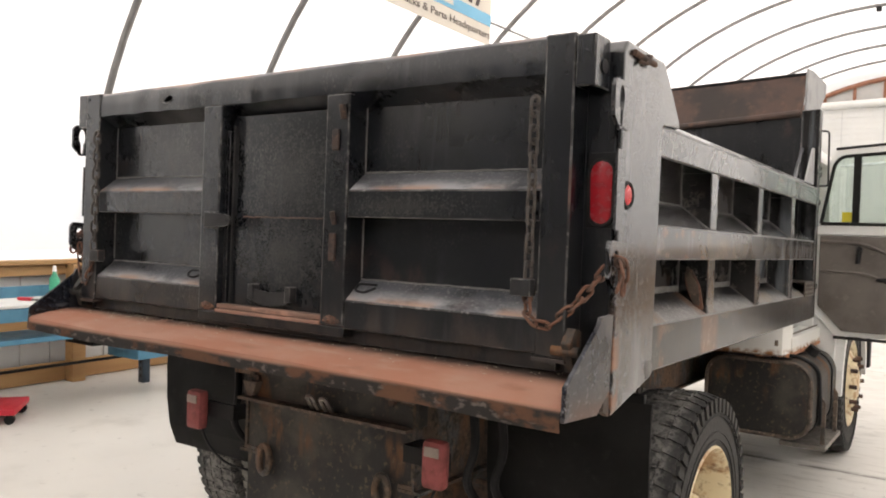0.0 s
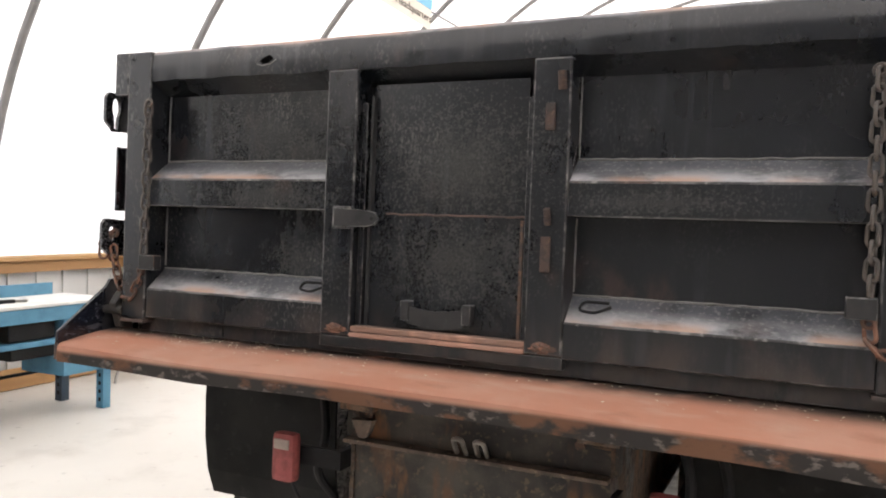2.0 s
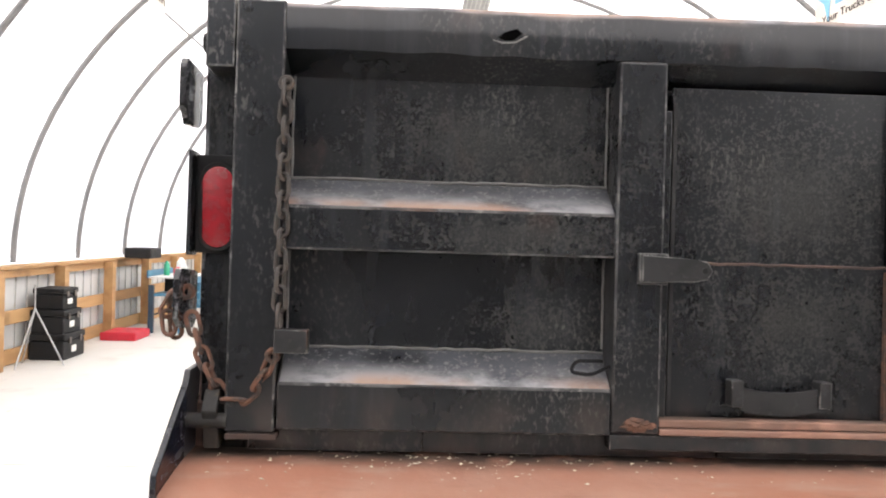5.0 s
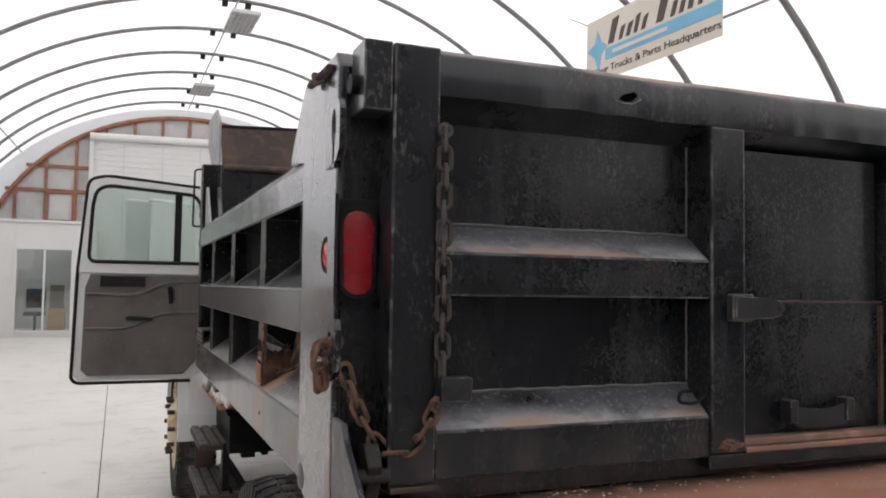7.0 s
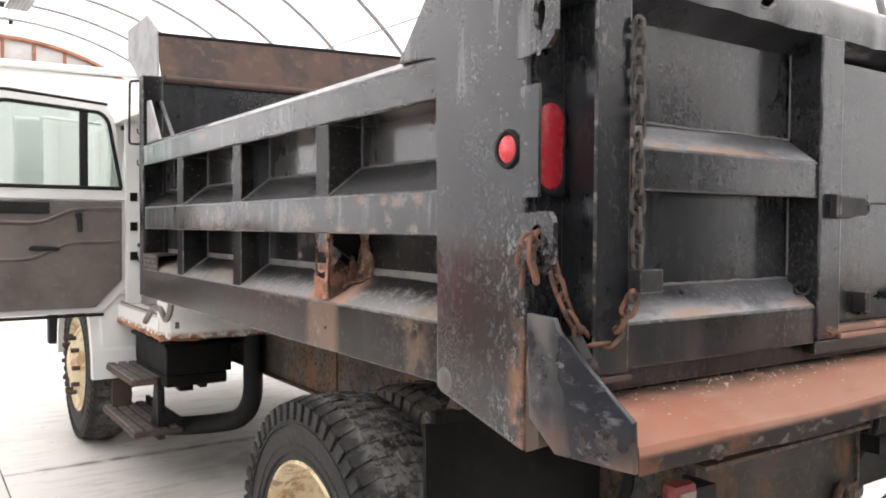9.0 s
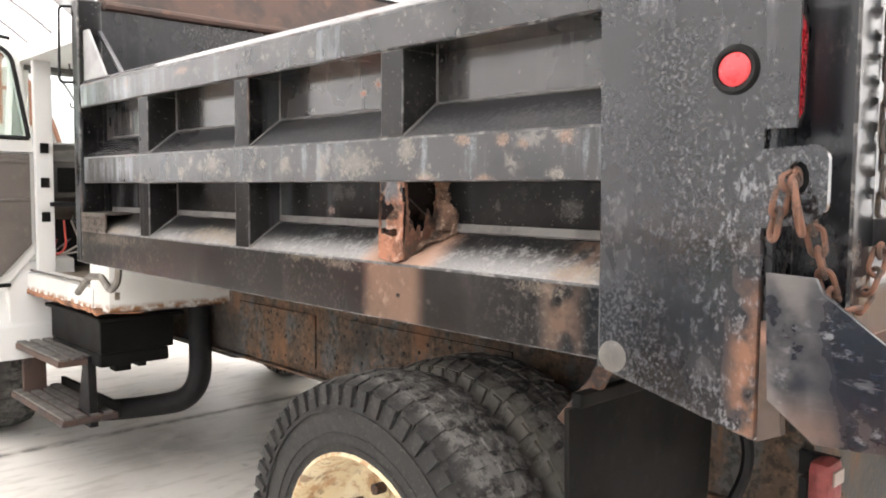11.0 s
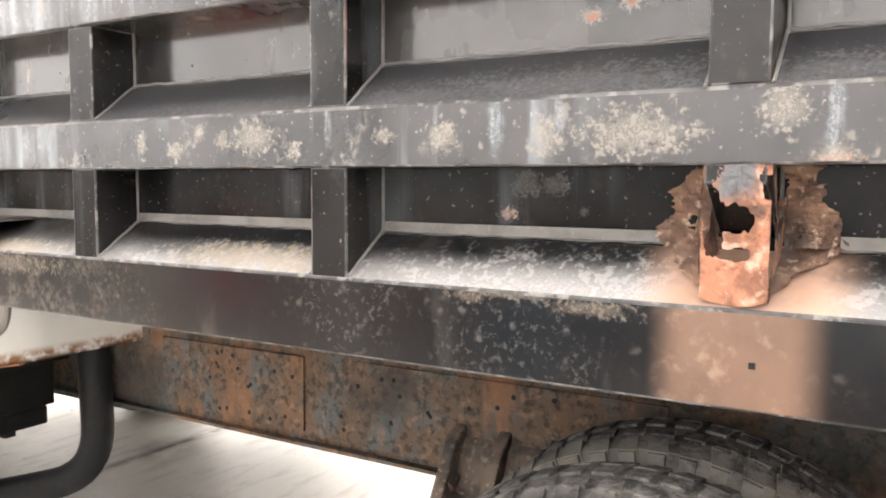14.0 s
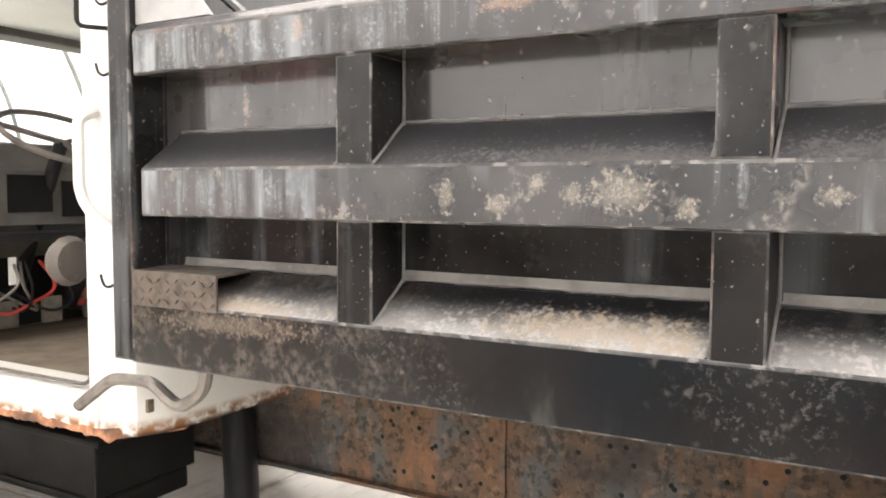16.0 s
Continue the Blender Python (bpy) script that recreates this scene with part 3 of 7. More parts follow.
def glass(name, tint, alpha):
    """Thin clear pane: mostly see-through, a little tint, a sharp gloss."""
    m = bpy.data.materials.new(name)
    m.use_nodes = True
    n, l = m.node_tree.nodes, m.node_tree.links
    n.remove(n["Principled BSDF"])
    t, g, mix = n.new("ShaderNodeBsdfTransparent"), n.new("ShaderNodeBsdfGlossy"), n.new("ShaderNodeMixShader")
    t.inputs["Color"].default_value = (*tint, 1)
    g.inputs["Roughness"].default_value = 0.03
    mix.inputs[0].default_value = alpha
    l.new(t.outputs[0], mix.inputs[1])
    l.new(g.outputs[0], mix.inputs[2])
    l.new(mix.outputs[0], n["Material Output"].inputs["Surface"])
    return m


M = {
    "tailgate": tailgate_paint(), "side": side_paint(gloss=0.22), "rail": side_paint("rail_paint", 1.0, 0.58), "dull": side_paint("dark_reflection_paint", 0.35, 0.08, 0.34), "lower": lower_rail_paint(), "apron": apron_rust(),
    "tyre": tyre_rubber(), "rim": rim_paint(), "frame": frame_rust(), "towplate": tow_plate(), "white": cab_white(), "concrete": concrete(),
    "fabric": fabric(), "post": post_paint(), "panel": panel_paint(), "wing": wing_paint(),
    "rusttan": rusty("crusted_rust", (0.21, 0.12, 0.08), (0.1, 0.055, 0.038), (0.38, 0.28, 0.21), scale=20, bump=0.9),
    "chainsteel": rusty("chain_steel", (0.055, 0.044, 0.037), (0.032, 0.028, 0.026), (0.12, 0.08, 0.058), rough=0.55, scale=18, bump=0.3),
    "wornblack": plain("worn_black", (0.03, 0.03, 0.031), 0.5, 0, 0.4, 12),
    "plainwhite": plain("plain_white", (0.7, 0.7, 0.68), 0.35, 0, 0.06, 2),
    "ribrust": rib_rust(),
    "cast": rusty("cast_rust", (0.12, 0.09, 0.07), (0.06, 0.048, 0.04), (0.22, 0.165, 0.125), scale=16, bump=0.6),
    "rust": rusty("flaking_rust", (0.42, 0.19, 0.1), (0.22, 0.1, 0.06), (0.55, 0.3, 0.19), scale=14, bump=0.9),
    "chain": rusty("chain_rust", (0.15, 0.07, 0.045), (0.07, 0.045, 0.036), (0.24, 0.12, 0.08), scale=18, bump=0.3),
    "brownsheet": rusty("brown_sheet", (0.085, 0.053, 0.043), (0.055, 0.04, 0.036), (0.115, 0.068, 0.05), scale=5, bump=0.2),
    "bolt": rusty("bolt_rust", (0.09, 0.05, 0.035), (0.05, 0.035, 0.03), (0.16, 0.08, 0.05), scale=30),
    "keeper": rusty("dark_keeper_rust", (0.05, 0.03, 0.023), (0.025, 0.018, 0.016), (0.085, 0.05, 0.036), scale=30),
    "black": plain("black_steel", (0.012, 0.012, 0.013), 0.5),
    "flap": plain("rubber_flap", (0.009, 0.0088, 0.0086), 0.7, 0, 0.5, 5),
    "galv": plain("galvanised", (0.42, 0.42, 0.42), 0.4, 0.8, 0.2),
    "pipe": plain("hoop_pipe", (0.2, 0.195, 0.192), 0.5, 0.1, 0.25),
    "steel": plain("bare_steel", (0.25, 0.23, 0.21), 0.45, 0.8, 0.3, 20),
    "treadplate": plain("worn_tread_plate", (0.13, 0.11, 0.095), 0.4, 0.5, 0.5, 30),
    "chrome": material("chrome", (0.7, 0.7, 0.7), 0.08, 1.0),
    "redlens": plain("red_lens", (0.3, 0.012, 0.02), 0.22, 0, 0.25, 60, 0.05),
    "marker": plain("marker_red", (0.62, 0.05, 0.06), 0.25, 0, 0.15, 40, 0.05),
    "redold": plain("faded_red_lens", (0.27, 0.06, 0.058), 0.6, 0, 0.4, 22),
    "clearlens": plain("clear_lens", (0.3, 0.24, 0.21), 0.35, 0, 0.2, 30),
    "trim": plain("door_trim", (0.13, 0.112, 0.1), 0.6, 0, 0.35, 4, 0.2, 120),
    "dash": plain("dash_plastic", (0.11, 0.105, 0.097), 0.6, 0, 0.2, 10),
    "darkplastic": plain("dark_plastic", (0.018, 0.018, 0.019), 0.5),
    "pitch": plain("pitch_black", (0.005, 0.005, 0.005), 0.6, 0, 0.4, 8),
    "void": material("dark_void", (0.002, 0.002, 0.002), 1.0, spec=0.0),
    "seal": material("rubber_seal", (0.012, 0.012, 0.012), 0.6),
    "mat": plain("floor_mat", (0.2, 0.16, 0.12), 0.85, 0, 0.35, 6),
    "glass": glass("door_glass", (0.84, 0.91, 0.88), 0.12),
    "clear": glass("window_glass", (0.9, 0.94, 0.93), 0.1),
    "wood": wood("lumber", (0.46, 0.27, 0.12), (0.36, 0.19, 0.08)),
    "redwood": wood("gable_stud", (0.3, 0.13, 0.08), (0.22, 0.09, 0.05)),
    "wallpanel": plain("wall_panel", (0.56, 0.56, 0.55), 0.45, 0, 0.06, 2),
    "gablepanel": plain("gable_panel", (0.5, 0.49, 0.47), 0.5, 0, 0.15, 2),
    "lining": plain("added_dark_lining", (0.06, 0.06, 0.062), 0.6, 0, 0.15, 2),
    "southwall": plain("south_sheet", (0.19, 0.19, 0.192), 0.6, 0, 0.15, 2),
    "doorwhite": plain("door_white", (0.66, 0.66, 0.64), 0.4, 0, 0.05, 1.5),
    "blue": plain("bench_blue", (0.07, 0.22, 0.33), 0.45, 0, 0.25, 6),
    "steelblue": plain("dark_leg_blue", (0.02, 0.045, 0.07), 0.5, 0, 0.3, 8),
    "benchtop": plain("bench_top", (0.6, 0.6, 0.58), 0.5, 0, 0.15, 5),
    "red": plain("red_plastic", (0.55, 0.02, 0.04), 0.4, 0, 0.15, 6),
    "banner": plain("banner_cloth", (0.62, 0.57, 0.5), 0.6, 0, 0.06, 3),
    "bannerblue": plain("banner_blue", (0.16, 0.42, 0.6), 0.6, 0, 0.08, 3),
    "ink": material("ink_brown", (0.05, 0.035, 0.03), 0.6),
    "lampwhite": plain("lamp_housing", (0.6, 0.6, 0.58), 0.4, 0, 0.06),
    "flagred": material("flag_red", (0.5, 0.03, 0.05), 0.8),
    "flagwhite": material("flag_white", (0.75, 0.74, 0.72), 0.8),
    "flagblue": material("flag_blue", (0.03, 0.04, 0.12), 0.8),
    "yellow": material("yellow_sticker", (0.65, 0.55, 0.04), 0.5),
    "green": material("green_bottle", (0.03, 0.35, 0.2), 0.3),
    "grit": plain("grit", (0.66, 0.58, 0.44), 0.9, 0, 0.3, 60),
    "edge": worn_edge(),
    "weld": plain("weld_bead", (0.15, 0.145, 0.14), 0.6, 0, 0.3, 30),
    "strip": plain("pale_strip", (0.13, 0.122, 0.113), 0.5, 0, 0.4, 14),
    "primer": plain("grey_primer", (0.32, 0.32, 0.32), 0.6, 0, 0.2, 12),
    "wire": material("wire_red", (0.35, 0.03, 0.02), 0.5),
}

for dull in ("tyre", "flap", "black", "darkplastic", "wornblack", "pitch", "towplate", "frame", "seal"):
    M[dull].node_tree.nodes["Principled BSDF"].inputs["Specular IOR Level"].default_value = 0.18

EDGED = {"tailgate_paint", "rail_paint", "side_paint", "dark_reflection_paint", "lower_rail_paint", "worn_black"}

# ---- mesh tools ----


def box(bm, x0, x1, y0, y1, z0, z1, bevel=0.0):
    c = [(x, y, z) for x in (x0, x1) for y in (y0, y1) for z in (z0, z1)]
    v = [bm.verts.new(p) for p in c]
    f = [bm.faces.new([v[i] for i in q]) for q in ((0, 1, 3, 2), (4, 6, 7, 5), (0, 4, 5, 1), (2, 3, 7, 6), (0, 2, 6, 4), (1, 5, 7, 3))]
    if bevel:
        edges = list({e for k in f for e in k.edges})
        bmesh.ops.bevel(bm, geom=edges, offset=bevel, segments=2, affect="EDGES", profile=0.6, material=1)
    return bm


def prism(bm, profile, axis, a0, a1, bevel=0.0):
    """Extrudes a closed outline along an axis; the outline's pairs are the two other coordinates in x, y, z order."""
    def at(p, a):
        return {"x": (a, p[0], p[1]), "y": (p[0], a, p[1]), "z": (p[0], p[1], a)}[axis]
    A, B = [bm.verts.new(at(p, a0)) for p in profile], [bm.verts.new(at(p, a1)) for p in profile]
    f = [bm.faces.new(A), bm.faces.new(B[::-1])]
    k = len(profile)
    for i in range(k):
        f.append(bm.faces.new((A[i], B[i], B[(i + 1) % k], A[(i + 1) % k])))
    if bevel:
        edges = list({e for q in f for e in q.edges})
        bmesh.ops.bevel(bm, geom=edges, offset=bevel, segments=2, affect="EDGES", profile=0.6, material=1)
    return bm


def tube(bm, points, r, seg=10, closed=False):
    """A round bar along a line of points."""
    P = [Vector(p) for p in points]
    n, rings, side = len(P), [], None
    for i, p in enumerate(P):
        a = P[(i - 1) % n] if closed or i else P[0]
        b = P[(i + 1) % n] if closed or i < n - 1 else P[-1]
        d = (b - a).normalized()
        if side is None:
            side = d.orthogonal().normalized()
        side = (side - d * side.dot(d)).normalized()
        up = d.cross(side)
        rings.append([bm.verts.new(p + r * (math.cos(t) * side + math.sin(t) * up)) for t in (2 * math.pi * j / seg for j in range(seg))])
    for i in range(n if closed else n - 1):
        A, B = rings[i], rings[(i + 1) % n]
        best = 0
        if closed and i == n - 1:
            best = min(range(seg), key=lambda s: sum((A[j].co - B[(j + s) % seg].co).length for j in range(seg)))
        for j in range(seg):
            bm.faces.new((A[j], A[(j + 1) % seg], B[(j + 1 + best) % seg], B[(j + best) % seg]))
    if not closed:
        bm.faces.new(rings[0][::-1])
        bm.faces.new(rings[-1])
    return bm


def rod(bm, a, b, r, seg=12):
    return tube(bm, [a, b], r, seg)


def bent(points, r=0.06, steps=5):
    """The same line with its corners rounded."""
    P, out = [Vector(p) for p in points], [Vector(points[0])]
    for a, b, c in zip(P, P[1:], P[2:]):
        u, v = (a - b), (c - b)
        k = min(r, u.length / 2.1, v.length / 2.1)
        s, e = b + u.normalized() * k, b + v.normalized() * k
        for i in range(steps + 1):
            t = i / steps
            out.append((1 - t) ** 2 * s + 2 * t * (1 - t) * b + t * t * e)
    return out + [P[-1]]


def lathe(bm, profile, seg, axis="x", centre=(0, 0, 0)):
    """Turns (along the axis, radius) pairs round the axis."""
    rings = []
    for j in range(seg):
        t = 2 * math.pi * j / seg
        c, s = math.cos(t), math.sin(t)
        ring = []
        for a, r in profile:
            p = {"x": (a, r * c, r * s), "y": (r * c, a, r * s), "z": (r * c, r * s, a)}[axis]
            ring.append(bm.verts.new(Vector(p) + Vector(centre)))
        rings.append(ring)
    for j in range(seg):
        A, B = rings[j], rings[(j + 1) % seg]
        for i in range(len(profile) - 1):
            bm.faces.new((A[i], A[i + 1], B[i + 1], B[i]))
    return bm


def oval(cx, cy, w, h, seg=20):
    """A rounded-end upright outline."""
    r = w / 2
    out = []
    for j in range(seg):
        t = 2 * math.pi * j / seg
        out.append((cx + r * math.cos(t), cy + r * math.sin(t) + (h / 2 - r) * (1 if math.sin(t) >= 0 else -1)))
    return out


def mesh(name, bm, mat, smooth=False):
    bmesh.ops.recalc_face_normals(bm, faces=bm.faces)
    me = bpy.data.meshes.new(name)
    bm.to_mesh(me)
    bm.free()
    me.materials.append(mat)
    if mat.name in EDGED:
        me.materials.append(M["edge"])
    if smooth:
        me.shade_smooth()
        me.set_sharp_from_angle(angle=radians(38))
    return me


def thing(name, label, category, m=None, group="", kind=""):
    ob = new(name)
    ob.empty_display_size = 0.1
    if m is not None:
        ob.matrix_world = m
    return tagged(ob, label, category, group, kind)


def part(name, bm, mat, parent, label="", smooth=False):
    ob = new(name, mesh(name, bm, mat, smooth))
    ob.parent = parent
    return tagged(ob, label)


def solid(name, bm, mat, label="", category="", group="", kind="", smooth=False):
    return tagged(new(name, mesh(name, bm, mat, smooth)), label, category, group, kind)


def B(*a, **k):
    return box(bmesh.new(), *a, **k)


def ring_plate(bm, outline, centre, w, h, x0, x1, n=44, slot=0.0):
    """A plate in the y-z plane with an oval hole right through it; slot: a narrow keyhole slot running down from it."""
    cy, cz = centre
    rows = []
    for i in range(n):
        a = 2 * math.pi * i / n
        dy, dz = math.cos(a), math.sin(a)
        best = None
        for (ay, az), (by, bz) in zip(outline, outline[1:] + outline[:1]):
            ey, ez = by - ay, bz - az
            det = dy * ez - dz * ey
            if abs(det) > 1e-9:
                t = ((ay - cy) * ez - (az - cz) * ey) / det
                u = ((ay - cy) * dz - (az - cz) * dy) / det
                if t > 0 and -1e-6 <= u <= 1 + 1e-6 and (best is None or t < best):
                    best = t
        o = (cy + dy * best, cz + dz * best)
        q = (cy + dy * w / 2, cz + dz * h / 2)
        if slot and dz < -0.9:
            q = (cy + dy * 0.022 + 0.006 * math.sin(9 * dy), cz - h / 2 - slot * (1 + dz * 0.1))
        rows.append([bm.verts.new((x0, *o)), bm.verts.new((x1, *o)), bm.verts.new((x1, *q)), bm.verts.new((x0, *q))])
    for a, b in zip(rows, rows[1:] + rows[:1]):
        for k in range(4):
            bm.faces.new((a[k], a[(k + 1) % 4], b[(k + 1) % 4], b[k]))
    bmesh.ops.recalc_face_normals(bm, faces=bm.faces[:])
    return bm


def mirror(bm, s):
    if s > 0:
        bmesh.ops.scale(bm, vec=(-1, 1, 1), verts=bm.verts)
    return bm

# ---- the building ----
MID, WALL, KNEE, SPRING, RIDGE, GABLE, BACK = 0.2, 5.92, 1.24, 1.26, 6.39, 23.4, -9.5
HOOPS = [0.975 + 1.987 * k for k in range(-5, 12)]


def arch(t, a=6.11, b=RIDGE - SPRING, n=1.98):
    """A place on the hoop, t from 0 (left foot) to pi (right foot)."""
    c, s = math.cos(t), math.sin(t)
    return MID - a * math.copysign(abs(c) ** (2 / n), c), SPRING + b * abs(s) ** (2 / n)


def build_ground():
    bm = bmesh.new()
    box(bm, -60, 60, -60, 90, -0.4, -0.03)
    solid("ground", bm, M["gablepanel"], "pale gravel ground outside the shelter", "ground", kind="structure")
    floor = new("floor", mesh("floor", B(-6.5, 6.9, BACK, GABLE, -0.02, -0.008), M["seal"]))
    tagged(floor, "pale concrete slab floor with saw-cut joints and stains", "floor", kind="structure")
    xs = [-6.5, -1.72, 3.1, 6.9]
    ys = [BACK, -5.4, -0.5, 4.36, 9.1, 13.9, 18.7, GABLE]
    for x0, x1 in zip(xs, xs[1:]):
        for y0, y1 in zip(ys, ys[1:]):
            slab = new("slab", mesh("slab", B(x0 + 0.004, x1 - 0.004, y0 + 0.004, y1 - 0.004, -0.03, 0.0, bevel=0.003), M["concrete"]))
            slab.parent = floor


def build_shell():
    bm = bmesh.new()
    ts = [math.pi * i / 48 for i in range(49)]
    rows = []
    for y in (BACK, *[h for h in HOOPS], GABLE):
        rows.append([bm.verts.new((MID + (x - MID) * 1.012, y, z + 0.06)) for x, z in map(arch, ts)])
    for A, C in zip(rows, rows[1:]):
        for i in range(48):
            bm.faces.new((A[i], A[i + 1], C[i + 1], C[i]))
    solid("roof_fabric", bm, M["fabric"], "white translucent fabric roof stretched over steel hoops", "roof", kind="structure", smooth=True)
    for y in HOOPS:
        bm = bmesh.new()
        tube(bm, [(x, y, z) for x, z in map(arch, ts)], 0.038, 8)
        hoop = solid("hoop", bm, M["pipe"], "grey galvanised steel pipe hoop of the shelter", "hoop", "roof hoops", smooth=True)
        for dx in (-0.06, 0.34):
            clamp = part("clamp", B(dx - 0.05, dx + 0.05, y - 0.06, y + 0.06, RIDGE - 0.13, RIDGE - 0.03, bevel=0.01), M["black"], hoop, "dark purlin clamp")
    for x, z in (arch(math.pi * 0.497), arch(math.pi * 0.24), arch(math.pi * 0.76)):
        solid("purlin", rod(bmesh.new(), (x, BACK, z - 0.06), (x, GABLE, z - 0.06), 0.017, 8), M["pipe"], "thin steel purlin pipe tying the hoops", "purlin", "purlins", smooth=True)


def build_side_wall(s):
    x = MID + s * WALL
    name = "wall_west" if s < 0 else "wall_east"
    def B2(d0, d1, y0, y1, z0, z1, bevel=0.0):
        a, b = sorted((x - s * d0, x - s * d1))
        return B(a, b, y0, y1, z0, z1, bevel=bevel)
    wall = tagged(new(name, mesh(name, B2(-0.12, -0.1, BACK, GABLE, 0, KNEE - 0.02), M["wallpanel"])), "white ribbed panel knee wall behind timber framing", "wall", kind="structure")
    k = BACK
    while k < GABLE:
        part("rib", B2(-0.1, -0.08, k, k + 0.03, 0.02, KNEE - 0.06), M["wallpanel"], wall)
        k += 0.3
    for z0, z1 in ((0.01, 0.2), (0.51, 0.68)):
        part("girt", B2(-0.04, 0.0, BACK, GABLE, z0, z1, bevel=0.004), M["wood"], wall, "orange lumber girt")
    part("top_plate", B2(-0.2, 0.05, BACK, GABLE, KNEE - 0.04, KNEE, bevel=0.004), M["wood"], wall, "lumber top plate")
    part("top_girt", B2(-0.04, 0.0, BACK, GABLE, KNEE - 0.15, KNEE - 0.045, bevel=0.004), M["wood"], wall, "lumber top board")
    y = 2.68 - 1.77 * 6
    while y < GABLE:
        part("post", B2(0.005, 0.15, y - 0.07, y + 0.07, 0, KNEE - 0.045, bevel=0.005), M["wood"], wall, "square timber post")
        y += 1.77


def build_gable():
    y = GABLE
    ts = [math.pi * i / 40 for i in range(41)]
    bm = bmesh.new()
    prism(bm, [(MID - 5.4, 0)] + [arch(t, 5.4, 4.78, 2.0) for t in ts] + [(MID + 5.4, 0)], "y", y, y + 0.08)
    wall = solid("wall_north", bm, M["gablepanel"], "grey ribbed end wall under the roof arch", "wall", kind="structure")
    part("end_sheet", prism(bmesh.new(), [(MID - 6.3, 0)] + [arch(t, 6.3, RIDGE - SPRING + 0.15) for t in ts] + [(MID + 6.3, 0)], "y", y + 0.09, y + 0.12), M["fabric"], wall, "white end sheet")
    bm = bmesh.new()
    tube(bm, [(p[0], y - 0.07, p[1] - 0.04) for p in (arch(t, 5.4, 4.78, 2.0) for t in ts)], 0.07, 6)
    part("arch_board", bm, M["redwood"], wall, "red-brown arch framing")
    for k in range(-7, 8):
        x = MID + k * 0.76
        z = arch(math.acos(max(-1, min(1, (MID - x) / 5.4))), 5.4, 4.78, 2.0)[1]
        if abs(x - 0.6) < 3.2:
            z0 = 5.35
        else:
            z0 = 2.7
        if z - z0 > 0.2:
            part("stud", B(x - 0.04, x + 0.04, y - 0.07, y, z0, z - 0.05), M["redwood"], wall)
    for z, x0, x1 in ((3.62, -4.6, -2.5), (4.3, -4.1, -2.5), (3.62, 3.7, 5.0)):
        part("girt", B(x0, x1, y - 0.075, y, z, z + 0.09), M["redwood"], wall)
    for x0, x1, z0, z1 in ((-3.62, -2.82, 2.75, 2.85), (-3.62, -2.82, 3.58, 3.66), (-3.62, -3.52, 2.85, 3.58), (-2.92, -2.82, 2.85, 3.58)):
        part("window_frame", B(x0, x1, y - 0.09, y, z0, z1), M["redwood"], wall)
    part("window_pane", B(-3.51, -2.93, y - 0.03, y - 0.01, 2.86, 3.57), M["wallpanel"], wall, "bright small pane")
    # the tall shutter door in the end wall
    door = thing("door_1", "closed white tall roll-up shutter door with head box", "door", kind="structure")
    part("curtain", B(-2.4, 3.6, y - 0.16, y - 0.11, 0, 5.2), M["doorwhite"], door)
    z = 0.1
    while z < 5.1:
        part("slat", B(-2.4, 3.6, y - 0.175, y - 0.161, z, z + 0.1), M["doorwhite"], door)
        z += 0.155
    bm = bmesh.new()
    rod(bm, (-2.5, y - 0.25, 5.24), (3.7, y - 0.25, 5.36), 0.11, 14)
    part("head_tube", bm, M["doorwhite"], door, smooth=True)
    for x in (-2.45, 3.65):
        part("guide_rail", B(x - 0.06, x + 0.06, y - 0.22, y - 0.09, 0, 5.25, bevel=0.01), M["doorwhite"], door)
    for x in (-1.6, -0.55, 0.5, 1.55, 2.6):
        part("seam_tape", B(x - 0.015, x + 0.015, y - 0.18, y - 0.1765, 0.1, 5.1), M["wallpanel"], door)
    # low office partition, standing well in front of the shutter
    off = thing("partition", "white low office partition with a window and sill", "partition", kind="structure")
    q = 18.5
    for x0, x1, z0, z1 in ((-5.5, -3.75, 0, 2.55), (-2.62, -2.2, 0, 2.55), (-3.75, -2.62, 1.98, 2.55), (-3.75, -2.62, 0, 0.12)):
        part("panel", B(x0, x1, q, q + 0.1, z0, z1, bevel=0.005), M["doorwhite"], off)
    part("return_panel", B(-2.3, -2.2, q + 0.105, y - 0.3, 0, 2.55, bevel=0.005), M["doorwhite"], off)
    part("sill", B(-5.5, -2.17, q - 0.04, q + 0.12, 2.555, 2.62, bevel=0.005), M["doorwhite"], off)
    for x0, x1, z0, z1 in ((-3.8, -3.74, 0.08, 2.02), (-2.63, -2.57, 0.08, 2.02), (-3.735, -2.635, 1.96, 2.02), (-3.735, -2.635, 0.08, 0.14), (-3.2, -3.16, 0.145, 1.955)):
        part("window_frame", B(x0, x1, q - 0.03, q + 0.13, z0, z1, bevel=0.004), M["doorwhite"], off)
    part("pane", B(-3.735, -2.635, q + 0.045, q + 0.055, 0.145, 1.955), M["clear"], off)
    part("back_panel", B(-5.5, -2.31, q + 2.4, q + 2.5, 0, 2.55), M["gablepanel"], off)
    cab2 = thing("office_cabinet", "tan wooden cabinet behind the office window", "cabinet", pose(-2.95, q + 0.5, 0))
    part("body", B(-0.16, 0.2, -0.15, 0.15, 0, 0.62, bevel=0.01), M["wood"], cab2)
    part("top_box", B(-0.12, 0.16, -0.13, 0.13, 0.625, 1.15, bevel=0.01), M["mat"], cab2, "brown carton")
    chair = thing("office_chair", "dark office chair behind the office window", "chair", pose(-3.4, q + 0.7, 0))
